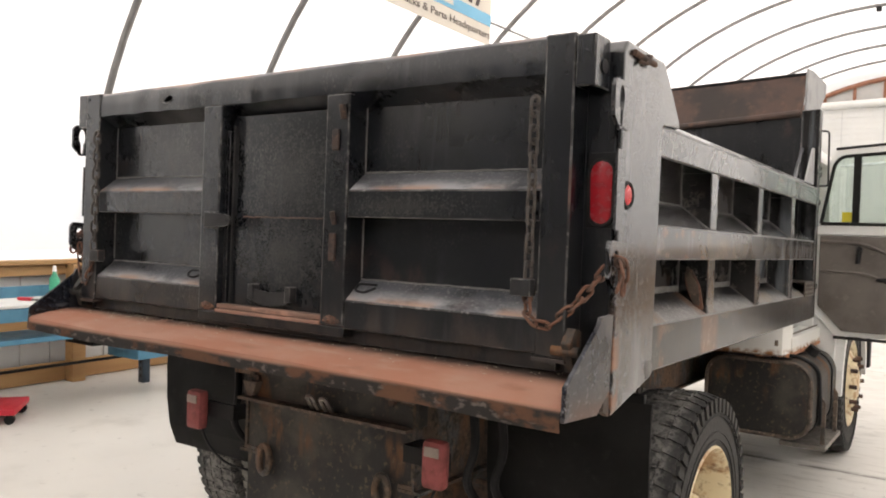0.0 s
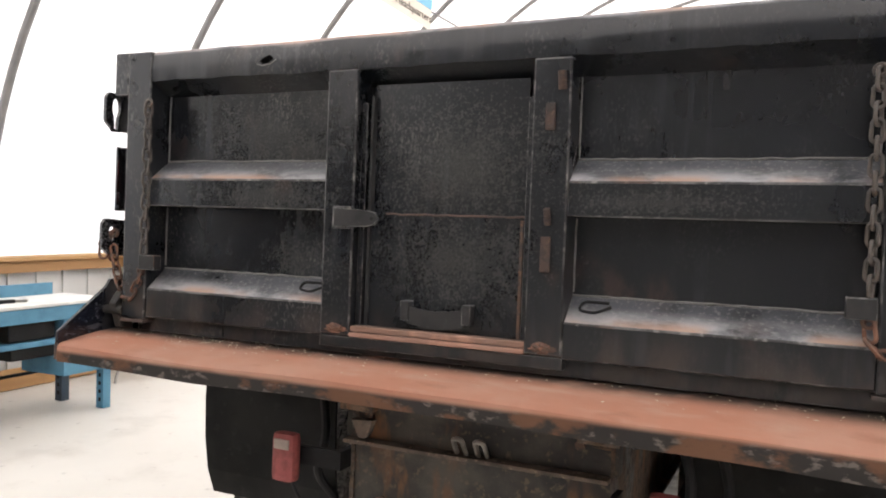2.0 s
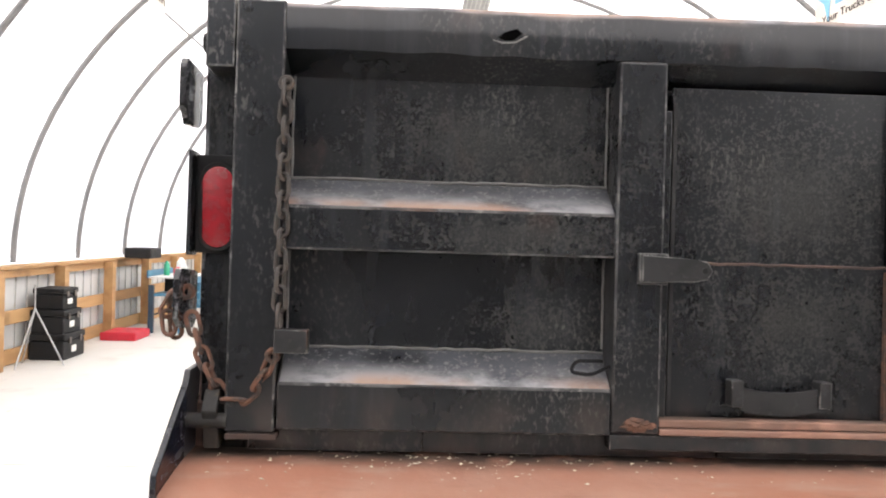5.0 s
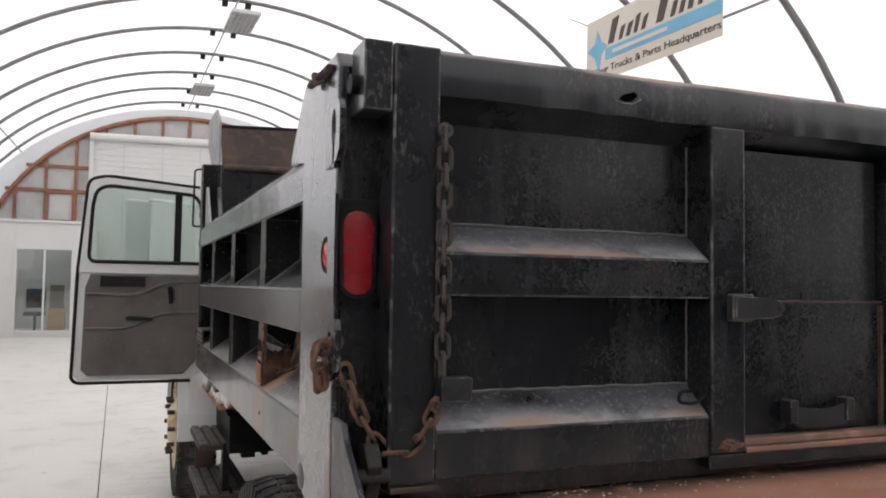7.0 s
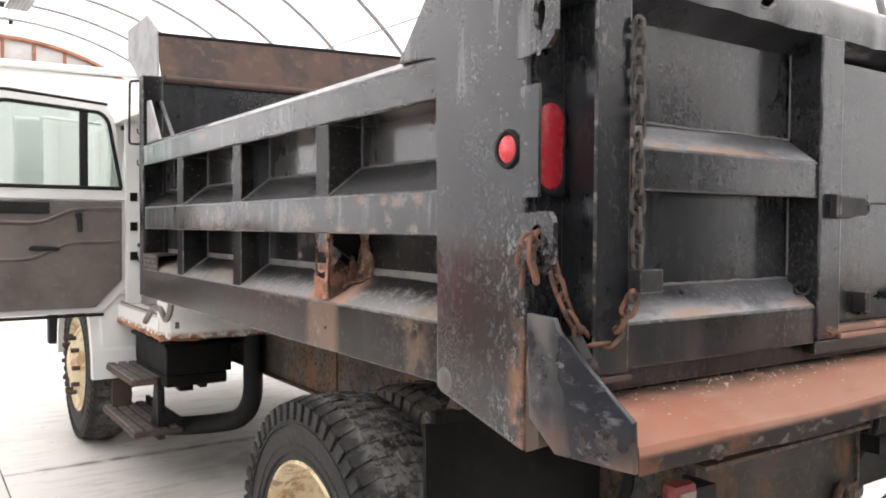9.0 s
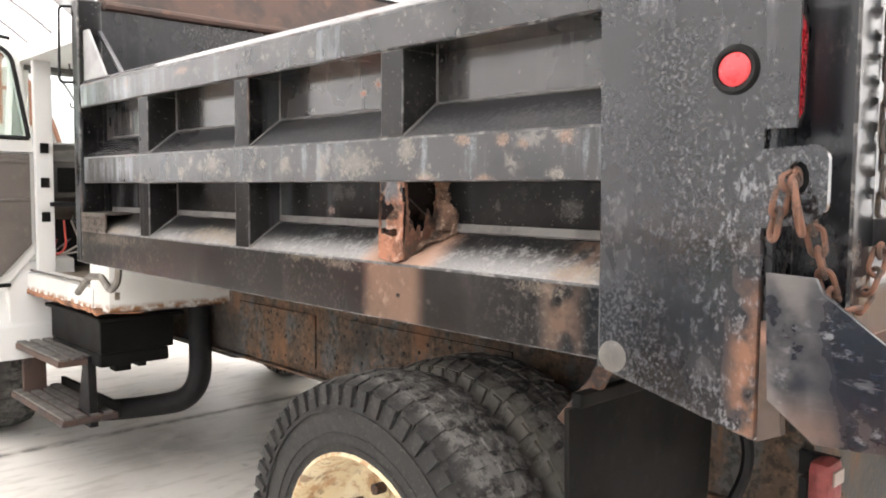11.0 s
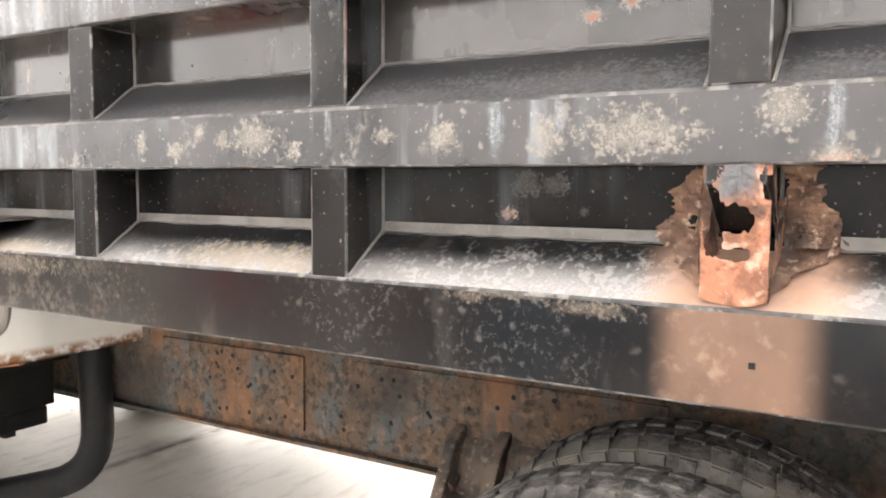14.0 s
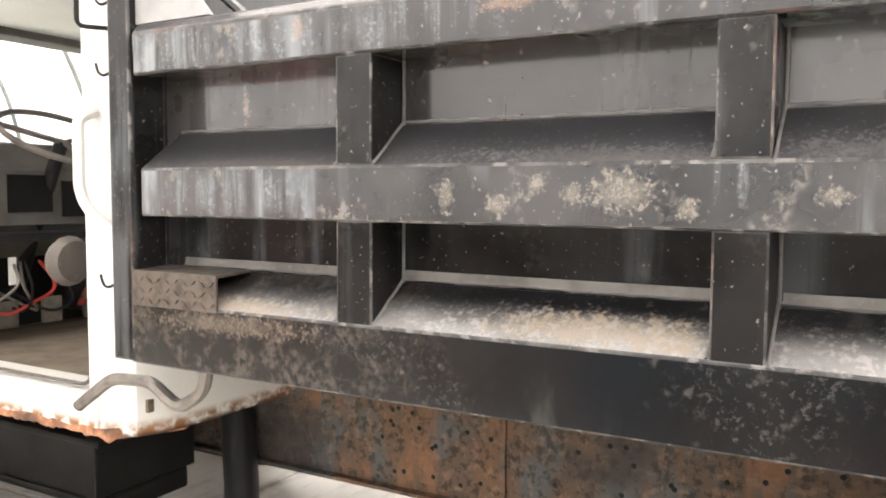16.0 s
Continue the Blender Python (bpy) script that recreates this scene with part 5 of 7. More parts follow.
def build_body():
    for s in (-1, 1):
        build_side(s)
    part("bed_floor", B(-1.09, 1.09, 0.1, 3.05, 1.2, 1.25), M["brownsheet"], truck, "rusty steel bed floor")
    part("rear_sill", B(-1.16, 1.16, 0.06, 0.16, 1.19, 1.25, bevel=0.006), M["tailgate"], truck)
    def lean(bm):
        """The head of the body leans a little to the driver's side."""
        for v in bm.verts:
            if v.co.z > 2.0:
                v.co.z += 0.04 * v.co.x
        return bm
    head = part("headboard", lean(B(-1.125, 1.125, 3.04, 3.06, 1.2, 2.3)), M["tailgate"], truck, "black steel headboard")
    for s in (-1, 1):
        part("head_post", lean(mirror(B(-1.222, -1.12, 3.03, 3.1, 1.19, 2.34, bevel=0.006), s)), M["side"], head)
        part("shield_end", lean(mirror(prism(bmesh.new(), [(3.1, 2.34), (3.13, 2.6), (3.3, 2.7 if s < 0 else 2.615), (3.72, 2.7 if s < 0 else 2.615), (3.72, 2.54), (3.4, 2.34)], "x", -1.13, -1.118), s)), M["primer"], head, "pale end plate of the cab shield")
    bm = bmesh.new()
    tube(bm, [(-1.11 + 2.22 * k / 24, 3.03 + 0.006 * noise.noise((k * 0.4, 0, 3)), 2.325 - 0.022 * math.sin(math.pi * k / 24)) for k in range(25)], 0.02, 8)
    part("head_lip", lean(bm), M["brownsheet"], head, "bent rusty lip", True)
    part("shield_panel", lean(prism(bmesh.new(), [(3.05, 2.3), (3.075, 2.3), (3.165, 2.56), (3.145, 2.565)], "x", -1.115, 1.115)), M["brownsheet"], head, "brown rusted cab shield panel")
    part("shield_edge", lean(B(-1.12, 1.12, 3.14, 3.18, 2.565, 2.582, bevel=0.004)), M["black"], head)
    part("shield_roof", lean(B(-1.115, 1.115, 3.17, 3.72, 2.55, 2.564)), M["brownsheet"], head)
    # the tail apron
    bm = bmesh.new()
    n = 40
    rows = []
    for i in range(n + 1):
        x = -1.213 + 2.426 * i / n
        dip = 0.008 * noise.noise((x * 2.2, 0, 5)) - 0.012 * max(0, x) / 1.2
        rows.append([bm.verts.new((x, y, z + dip * k)) for y, z, k in ((0.08, 1.212, 0.2), (-0.02, 1.206, 0.5), (-0.1, 1.194, 0.8), (-0.176, 1.18, 1), (-0.186, 1.172, 1), (-0.189, 1.147, 1.2), (-0.187 + 0.006 * noise.noise((x * 3, 1, 1)), 1.122, 1.2))])
    for a, b in zip(rows, rows[1:]):
        for i in range(6):
            bm.faces.new((a[i], a[i + 1], b[i + 1], b[i]))
    bmesh.ops.solidify(bm, geom=bm.faces[:], thickness=0.008)
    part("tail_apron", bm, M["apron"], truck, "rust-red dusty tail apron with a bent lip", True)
    rnd = random.Random(3)
    bm = bmesh.new()
    for _ in range(230):
        x, y = rnd.uniform(-1.15, 1.15), -0.02 + min(0.07, max(-0.14, rnd.gauss(0.0, 0.055)))
        if rnd.random() < 0.45:
            x = rnd.gauss(-0.75, 0.22)
        x = max(-1.15, min(1.15, x))
        z, r = 1.209 + min(0, (y + 0.02)) * 0.16, rnd.uniform(0.0018, 0.0055)
        vs = [bm.verts.new((x + r * rnd.uniform(.5, 1.4) * math.cos(a), y + r * rnd.uniform(.4, 1.2) * math.sin(a), z + rnd.uniform(0, .003))) for a in (0, 1.4, 2.8, 4.4)]
        top = bm.verts.new((x, y, z + r * 0.7))
        for i in range(4):
            bm.faces.new((vs[i], vs[(i + 1) % 4], top))
    g = part("grit", bm, M["grit"], truck, "pale gravel chips on the apron")
    tagged(g, kind="stuff")


def build_tailgate():
    T = M["tailgate"]
    gate = part("tailgate", B(-1.1, 1.09, 0.082, 0.1, 1.262, 2.1), T, truck, "black scratched steel tailgate with raised frame")
    def p(name, bm, mat=T, label="", smooth=False, parent=gate):
        return part(name, bm, mat, parent, label, smooth)
    # dented top beam
    bm = bmesh.new()
    n = 110
    rows = []
    for i in range(n + 1):
        x = -1.138 + 2.262 * i / n
        d = 0.006 * noise.noise((x * 5, 2, 0)) * (1.6 if x < -0.4 else 0.8) + 0.004 * noise.noise((x * 13, 5, 0)) - 0.007 * math.exp(-((x + 0.12) / 0.03) ** 2)
        top = 2.117 + 0.005 * (x + 1.1) + 0.004 * noise.noise((x * 3, 7, 0))
        rows.append([bm.verts.new((x, y, z)) for y, z in ((0.08, 1.985), (0.0 + d * 0.5, 2.024 + d), (-0.002 + d, 2.06), (d * 0.6, top - 0.012), (0.008, top), (0.09, top + 0.002))])
    for a, b in zip(rows, rows[1:]):
        for i in range(5):
            bm.faces.new((a[i], a[i + 1], b[i + 1], b[i]))
    p("top_beam", bm, label="dented top beam", smooth=True)
    d = -0.002 + 0.0096 * noise.noise((-0.594 * 5, 2, 0)) + 0.004 * noise.noise((-0.594 * 13, 5, 0))
    # a flat black patch stands for the dark inside of the hole
    p("torn_hole", prism(bmesh.new(), [(-0.617, 2.062), (-0.604, 2.056), (-0.586, 2.058), (-0.569, 2.071), (-0.58, 2.08), (-0.604, 2.072)], "y", d - 0.0035, d + 0.004), M["void"], "torn hole put in as a black patch")
    bm = bmesh.new()
    tube(bm, [(-0.63, d, 2.057), (-0.609, d - 0.001, 2.051), (-0.582, d - 0.001, 2.053), (-0.558, d, 2.066)], 0.002, 6)
    p("hole_lip", bm, M["weld"], smooth=True)
    for x0, x1 in ((-1.14, -1.042), (1.042, 1.13)):
        post = p("gate_post", B(x0, x1, -0.006, 0.09, 1.257, 2.119 if x0 < 0 else 2.128, bevel=0.005))
        for z in (2.095, 2.02):
            p("bolt_hole", prism(bmesh.new(), oval(x0 + 0.022 if x0 < 0 else x1 - 0.022, z, 0.011, 0.011, 10), "y", -0.0075, -0.0062), M["seal"], parent=post)
        p("foot_plate", B(x0 + (0.004 if x0 < 0 else -0.008), x1 + 0.004, -0.012, 0.05, 1.245, 1.255), M["brownsheet"], "rusty foot plate")
    for s in (-1, 1):
        xo = -1.2 if s < 0 else 1.132
        p("hinge_block", B(xo, xo + 0.056 + (0.002 if s < 0 else 0), -0.004, 0.09, 1.982, 2.12, bevel=0.004), label="upper hinge block")
        x = -1.165 if s < 0 else 1.143
        p("hinge_pin", rod(bmesh.new(), (x - 0.05, 0.05, 2.04), (x + 0.05, 0.05, 2.04), 0.02, 12), M["black"], smooth=True)
        p("lower_latch", prism(bmesh.new(), [(0.01, 1.22), (-0.02, 1.3), (0.01, 1.34), (0.05, 1.33), (0.06, 1.22)], "x", x - 0.018, x + 0.012, 0.005), M["towplate"], "rust-brown latch jaw")
        p("latch_pin", rod(bmesh.new(), (x - 0.05, 0.0, 1.278), (x + 0.03, 0.0, 1.278), 0.015, 12), M["towplate"], smooth=True)
    for x0, x1 in ((-1.04, -0.366), (0.345, 1.042)):
        p("mid_beam", prism(bmesh.new(), [(0.0, 1.623), (0.0, 1.71), (0.082, 1.772), (0.082, 1.623)], "x", x0, x1, 0.004), label="sloped mid beam with dust")
        p("low_beam", prism(bmesh.new(), [(0.0, 1.263), (0.0, 1.355), (0.082, 1.421), (0.082, 1.263)], "x", x0, x1, 0.004), label="sloped low beam with dust")
        for z in (1.773, 1.422):
            bm = bmesh.new()
            tube(bm, [(x0 + (x1 - x0) * k / 30, 0.08, z + random.uniform(-.0015, .0015)) for k in range(31)], 0.003, 6)
            p("weld", bm, M["weld"], smooth=True)
        for x in (x0 + 0.006, x1 - 0.006):
            for z0, z1 in ((1.775, 1.985), (1.43, 1.62)):
                bm = bmesh.new()
                tube(bm, [(x + random.uniform(-.001, .001), 0.076, z0 + (z1 - z0) * k / 8) for k in range(9)], 0.0026, 6)
                p("weld", bm, M["weld"], smooth=True)
    for x0, x1 in ((-0.368, -0.27), (0.248, 0.347)):
        p("centre_post", B(x0, x1, -0.008, 0.085, 1.27, 2.022, bevel=0.005))
        p("door_track", B(x1 + 0.002 if x0 < 0 else x0 - 0.02, x1 + 0.02 if x0 < 0 else x0 - 0.002, 0.02, 0.08, 1.3, 1.93, bevel=0.002))
        p("door_track", B(x1 + 0.026 if x0 < 0 else x0 - 0.034, x1 + 0.034 if x0 < 0 else x0 - 0.026, 0.03, 0.07, 1.3, 1.95 if x0 < 0 else 1.61), M["wornblack"] if x0 < 0 else M["bolt"])
    p("door_sheet", B(-0.24, 0.22, 0.05, 0.06, 1.6, 1.985))
    p("coal_door", B(-0.25, 0.225, 0.04, 0.049, 1.3, 1.618), label="lower sliding coal door")
    bm = bmesh.new()
    tube(bm, [(-0.19 + 0.42 * k / 24, 0.039, 1.618 + 0.003 * noise.noise((k * 0.5, 0, 0))) for k in range(25)], 0.003, 6)
    p("rust_edge", bm, M["brownsheet"], smooth=True)
    p("sill_bar", B(-0.27, 0.25, -0.004, 0.04, 1.283, 1.299, bevel=0.003), M["apron"], "rust-red sill bar")
    p("sill_bar", B(-0.27, 0.25, -0.012, 0.04, 1.268, 1.281, bevel=0.003), M["apron"])
    p("sill", B(-0.37, 0.35, -0.004, 0.08, 1.235, 1.267, bevel=0.003))
    p("tail_channel", B(-1.1, 1.09, 0.03, 0.085, 1.215, 1.26, bevel=0.003))
    latch = p("latch_plate", prism(bmesh.new(), [(-0.32, 1.576), (-0.32, 1.631), (-0.212, 1.625), (-0.187, 1.62), (-0.176, 1.602), (-0.187, 1.585), (-0.212, 1.579)], "y", -0.034, -0.024, 0.003), M["wornblack"], "worn steel latch tongue")
    p("latch_base", B(-0.325, -0.265, -0.03, -0.008, 1.572, 1.635, bevel=0.004), M["wornblack"], parent=latch)
    p("latch_hole", prism(bmesh.new(), oval(-0.194, 1.602, 0.011, 0.011, 10), "y", -0.0355, -0.0342), M["seal"], parent=latch)
    bm = bmesh.new()
    n = 10
    prof = [(-0.1 + 0.173 * k / n, 1.367 - 0.011 * math.sin(math.pi * k / n)) for k in range(n + 1)]
    prism(bm, prof + [(x, z - 0.048) for x, z in prof[::-1]], "y", 0.012, 0.018)
    h = p("pull_handle", bm, M["wornblack"], label="bowed flat-bar handle")
    for x in (-0.118, 0.066):
        p("handle_lug", B(x, x + 0.026, 0.006, 0.04, 1.325, 1.38, bevel=0.003), M["wornblack"], parent=h)
    for x0 in (-1.051, 0.975):
        p("chain_guide", B(x0 + (0.008 if x0 < 0 else 0), x0 + (0.074 if x0 < 0 else 0.062), -0.036, -0.004, 1.418, 1.465, bevel=0.003), M["wornblack"], "chain guide box")
    for x, z in ((-0.315, 1.292), (0.297, 1.292)):
        bm = bmesh.new()
        bmesh.ops.create_icosphere(bm, subdivisions=4, radius=1.0)
        for vert in bm.verts:
            c = vert.co
            q = 1 + 0.5 * noise.noise(c * 2.5) + 0.3 * noise.noise(c * 7)
            vert.co = Vector((x + 0.032 * c.x * q, -0.008 + 0.01 * c.y * q, z - 0.004 + 0.013 * c.z * q))
        p("rust_clump", bm, M["chain"], "clump of rust scale", True)
    for z, h2 in ((1.872, 0.034), (1.525, 0.045)):
        p("keeper", B(0.285, 0.31, -0.02, -0.008, z - h2, z + h2, bevel=0.004), M["keeper"], "rusty keeper")
    p("keeper_knob", rod(bmesh.new(), (0.325, -0.02, 1.985), (0.325, -0.008, 1.94), 0.011, 8), M["keeper"], smooth=True)
    p("keeper_knob", rod(bmesh.new(), (0.3, -0.024, 1.64), (0.3, -0.01, 1.6), 0.009, 8), M["keeper"], smooth=True)
    for x in (-0.43, 0.405):
        bm = bmesh.new()
        tube(bm, bent([(x + 0.05, 0.03, 1.41), (x - 0.01, 0.012, 1.412), (x - 0.022, 0.005, 1.39), (x + 0.02, 0.0, 1.385), (x + 0.06, 0.01, 1.402)], 0.015), 0.004, 6)
        p("bent_wire", bm, M["black"], "loop of bent wire", True)
    for s in (-1, 1):
        x = -1.036 if s < 0 else 1.022
        e = 1.245 * s
        chain([(x, -0.018, 1.95), (x, -0.02, 1.46)], truck, "chainsteel")
        low = sag((x + 0.01 * s, -0.02, 1.412), (1.225 * s, 0.03, 1.5), 0.135, 16)
        if s > 0:
            low = bent([(1.022, -0.02, 1.412), (1.03, -0.022, 1.35), (1.08, -0.012, 1.34), (1.15, 0.008, 1.4), (1.225, 0.03, 1.5)], 0.03)
        chain(low, truck)
        chain([(1.233 * s, 0.046, 1.53), (1.256 * s, 0.048, 1.522), (1.264 * s, 0.056, 1.495), (1.26 * s, 0.066, 1.45)], truck)
        chain([(1.258 * s, 0.04, 1.518), (1.27 * s, 0.03, 1.49), (1.262 * s, 0.026, 1.455)], truck)


build_body()
build_tailgate()


def wheel(parent, name, x_in, x_out, y, z, radius, s, deep):
    """A tyre between two planes with its rim; x is given for the driver's side, s mirrors it."""
    w, mid = abs(x_out - x_in), (x_in + x_out) / 2
    h = w / 2
    o = x_out
    d = -1 if x_out < x_in else 1
    prof = [(0.72, 0.6), (0.95, 0.61), (1.0, 0.68), (1.0, 0.78), (0.95, 0.9), (0.86, 0.972), (0.4, 0.989), (0.0, 0.99), (-0.4, 0.989), (-0.86, 0.972), (-0.95, 0.9), (-1.0, 0.78), (-1.0, 0.68), (-0.95, 0.61), (-0.72, 0.6)]
    bm = bmesh.new()
    lathe(bm, [(mid + d * h * a, radius * r) for a, r in prof], 56, "x", (0, y, z))
    wh = part(name, mirror(bm, s), M["tyre"], parent, "worn black tyre with muddy tread", True)
    n = 54

    def block(bm, t, side, a0, a1, sk):
        vs = []
        for rr in (0.955, 1.0):
            for a, dt in ((a0, -0.4), (a1, -0.4 + sk * 0.4), (a1, 0.26 + sk * 0.4), (a0, 0.26)):
                tt = t + (dt + (0.5 if side > 0 else 0)) * 2 * math.pi / n
                drop = 0.03 * max(0, a - 0.75) / 0.2 if rr == 1.0 else 0.012
                q = radius * (rr - drop)
                vs.append(bm.verts.new((mid + side * h * a * 0.99, q * math.cos(tt), q * math.sin(tt))))
        for f in ((4, 5, 6, 7), (0, 1, 5, 4), (1, 2, 6, 5), (2, 3, 7, 6), (3, 0, 4, 7)):
            bm.faces.new([vs[i] for i in f])
    def lug(bm, t, side):
        for r0, r1, x0, x1 in ((0.865, 0.968, 0.93, 1.035),):
            vs = []
            for a in (x0, x1):
                for r, dt in ((r0, -0.3), (r1, -0.36), (r1, 0.2), (r0, 0.14)):
                    tt = t + (dt + (0.5 if side > 0 else 0) + 0.22) * 2 * math.pi / n
                    q = radius * r
                    k = a - (0.03 if r == r1 and a == x1 else 0)
                    vs.append(bm.verts.new((mid + side * h * k, q * math.cos(tt), q * math.sin(tt))))
            for f in ((4, 5, 6, 7), (0, 1, 5, 4), (1, 2, 6, 5), (2, 3, 7, 6), (3, 0, 4, 7)):
                bm.faces.new([vs[i] for i in f])
    bm = bmesh.new()
    for k in range(n):
        for side in (-1, 1):
            lug(bm, 2 * math.pi * k / n, side)
    bmesh.ops.translate(bm, verts=bm.verts, vec=(0, y, z))
    bmesh.ops.recalc_face_normals(bm, faces=bm.faces[:])
    tagged(part("shoulder_tread", mirror(bm, s), M["tyre"], wh), kind="stuff")
    kinds = [(side, *a) for side in (-1, 1) for a in ((0.12, 0.44, 0.25), (0.5, 0.93, 0.55))]
    if name == "rear_tyre" and s < 0:
        for kd in kinds:
            one = part("tread_block", mirror((lambda b: (block(b, 0, *kd), b)[1])(bmesh.new()), s), M["tyre"], wh)
            one.matrix_local = pose(0, y, z)
            for k in range(1, n):
                o2 = new("tread_block", one.data)
                o2.parent = wh
                o2.matrix_local = pose(0, y, z, math.degrees(2 * math.pi * k / n))
    else:
        bm = bmesh.new()
        for k in range(n):
            for kd in kinds:
                block(bm, 2 * math.pi * k / n, *kd)
        bmesh.ops.translate(bm, verts=bm.verts, vec=(0, y, z))
        tagged(part("tread", mirror(bm, s), M["tyre"], wh), kind="stuff")
    bm = bmesh.new()
    for rr in (0.66, 0.72, 0.84):
        tube(bm, [(o + d * 0.0008, y + radius * rr * math.cos(a), z + radius * rr * math.sin(a)) for a in (2 * math.pi * j / 56 for j in range(56))], 0.0035, 4, closed=True)
    part("sidewall_rib", mirror(bm, s), M["tyre"], wh, smooth=True)
    R = radius * 0.62
    bm = bmesh.new()
    if deep:
        pr = [(o + d * -0.005, R), (o + d * 0.0, R * 0.97), (o - d * 0.015, R * 0.93), (o - d * 0.1, R * 0.9), (o - d * 0.15, R * 0.82), (o - d * 0.165, R * 0.5), (o - d * 0.15, R * 0.42), (o - d * 0.06, R * 0.38), (o - d * 0.05, R * 0.3), (o - d * 0.05, 0.0)]
    else:
        pr = [(o - d * 0.005, R), (o, R * 0.97), (o - d * 0.02, R * 0.9), (o - d * 0.05, R * 0.84), (o - d * 0.02, R * 0.72), (o + d * 0.005, R * 0.6), (o + d * 0.03, R * 0.42), (o + d * 0.045, R * 0.3), (o + d * 0.05, 0.0)]
    lathe(bm, pr, 40, "x", (0, y, z))
    rim = part("rim", mirror(bm, s), M["rim"], wh, "cream rim streaked with rust", True)
    nut = o - d * 0.155 if deep else o + d * 0.01
    for k in range(10):
        a = 2 * math.pi * k / 10
        c = (y + R * 0.6 * math.cos(a), z + R * 0.6 * math.sin(a))
        bm = rod(bmesh.new(), (nut, *c), (nut + d * (0.05 if not deep else 0.035), *c), 0.017, 6)
        part("lug_nut", mirror(bm, s), M["bolt"], wh)


def build_chassis():
    for s in (-1, 1):
        def p(name, bm, mat, parent, label="", smooth=False):
            return part(name, mirror(bm, s), M[mat], parent, label, smooth)
        rail = p("frame_rail", prism(bmesh.new(), [(-0.432, 0.68), (-0.432, 0.99), (-0.36, 0.99), (-0.36, 0.975), (-0.42, 0.975), (-0.42, 0.695), (-0.36, 0.695), (-0.36, 0.68)], "y", 0.3, 6.2, 0.002), "frame", truck, "rust-brown chassis rail with bolt holes")
        p("rail_flange", B(-0.46, -0.36, 0.3, 6.2, 0.668, 0.679), "frame", rail)
        p("splice_plate", B(-0.442, -0.4335, 2.45, 3.1, 0.71, 0.95, bevel=0.002), "frame", rail, "bolted splice plate")
        p("splice_plate", B(-0.44, -0.4335, 1.3, 2.24, 0.7, 0.96, bevel=0.002), "frame", rail)
        rnd = random.Random(8)
        for k in range(34):
            y, z = rnd.uniform(1.5, 3.05), rnd.choice((0.735, 0.78, 0.83, 0.88, 0.925)) + rnd.uniform(-.01, .01)
            b = lathe(bmesh.new(), [(-0.4432, 0.0), (-0.4432, 0.006), (-0.4422, 0.0075)], 8, "x", (0, y, z))
            p("bolt_hole", b, "seal", rail)
        p("subframe", B(-0.45, -0.33, 0.25, 3.2, 0.995, 1.19, bevel=0.004), "frame", truck, "rusty body subframe beam")
        # ribbed spring hanger
        hg = p("spring_hanger", prism(bmesh.new(), [(-0.434, 0.8), (-0.46, 0.78), (-0.575, 0.52), (-0.434, 0.5)], "y", 1.58, 1.87, 0.004), "cast", truck, "rusty ribbed cast spring hanger")
        for y in (1.57, 1.72, 1.86):
            p("hanger_rib", prism(bmesh.new(), [(-0.434, 0.83), (-0.5, 0.79), (-0.66, 0.52), (-0.58, 0.49), (-0.434, 0.49)], "y", y, y + 0.036, 0.006), "cast", hg)
        p("hanger_foot", B(-0.62, -0.44, 1.56, 1.91, 0.475, 0.5, bevel=0.005), "cast", hg)
        for y in (1.7, 1.86):
            p("hanger_bolt", rod(bmesh.new(), (-0.5, y, 0.7), (-0.54, y, 0.68), 0.016, 6), "bolt", hg)
        bm = bmesh.new()
        for k in range(7):
            L = 0.62 - 0.07 * k
            pts = [(1.25 + L * u, 0.585 - 0.02 * k + 0.06 * u * u) for u in (-1, -0.6, -0.2, 0.2, 0.6, 1)]
            prism(bm, pts + [(y, z + 0.016) for y, z in pts[::-1]], "x", -0.56, -0.48)
        p("leaf_spring", bm, "frame", truck, "rusty leaf spring pack")
        wheel(truck, "rear_tyre", -0.93, -1.2, 1.19, 0.475, 0.528, s, True)
        wheel(truck, "rear_inner_tyre", -0.6, -0.87, 1.19, 0.475, 0.528, s, False)
        wheel(truck, "front_tyre", -0.94, -1.2, 4.96, 0.565, 0.535, s, False)
        # mud flap with a curled foot
        bm = bmesh.new()
        prof = [(0.49, 1.07), (0.485, 0.9), (0.49, 0.75), (0.51, 0.62), (0.55, 0.52)]
        prism(bm, prof + [(y + 0.012, z) for y, z in prof[::-1]], "x", -1.2, -0.61)
        fl = p("mud_flap", bm, "flap", truck, "black rubber mud flap")
        p("flap_bar", B(-1.18, -0.43, 0.475, 0.5, 1.07, 1.1, bevel=0.004), "pitch", fl)
        p("flap_hanger", prism(bmesh.new(), [(0.43, 1.186), (0.46, 1.186), (0.5, 1.11), (0.585, 1.02), (0.56, 1.005), (0.485, 1.08)], "x", -1.12, -1.095, 0.006), "bolt", fl, "rusty flap hanger")
        # tail lamps on the frame
        c = -0.617 if s < 0 else -0.585
        tl = p("frame_lamp", B(c - 0.044, c + 0.044, 0.178, 0.232, 0.745, 0.908, bevel=0.024), "redold", truck, "faded red frame tail lamp")
        p("clear_section", B(c - 0.03, c + 0.028, 0.1735, 0.1795, 0.855, 0.888, bevel=0.003), "clearlens", tl)
        p("lamp_bracket", B(c - 0.03, -0.43, 0.234, 0.252, 0.8, 0.86), "black", tl)
        p("lamp_arm", B(-0.45, -0.43, 0.253, 0.33, 0.8, 0.86), "black", tl)
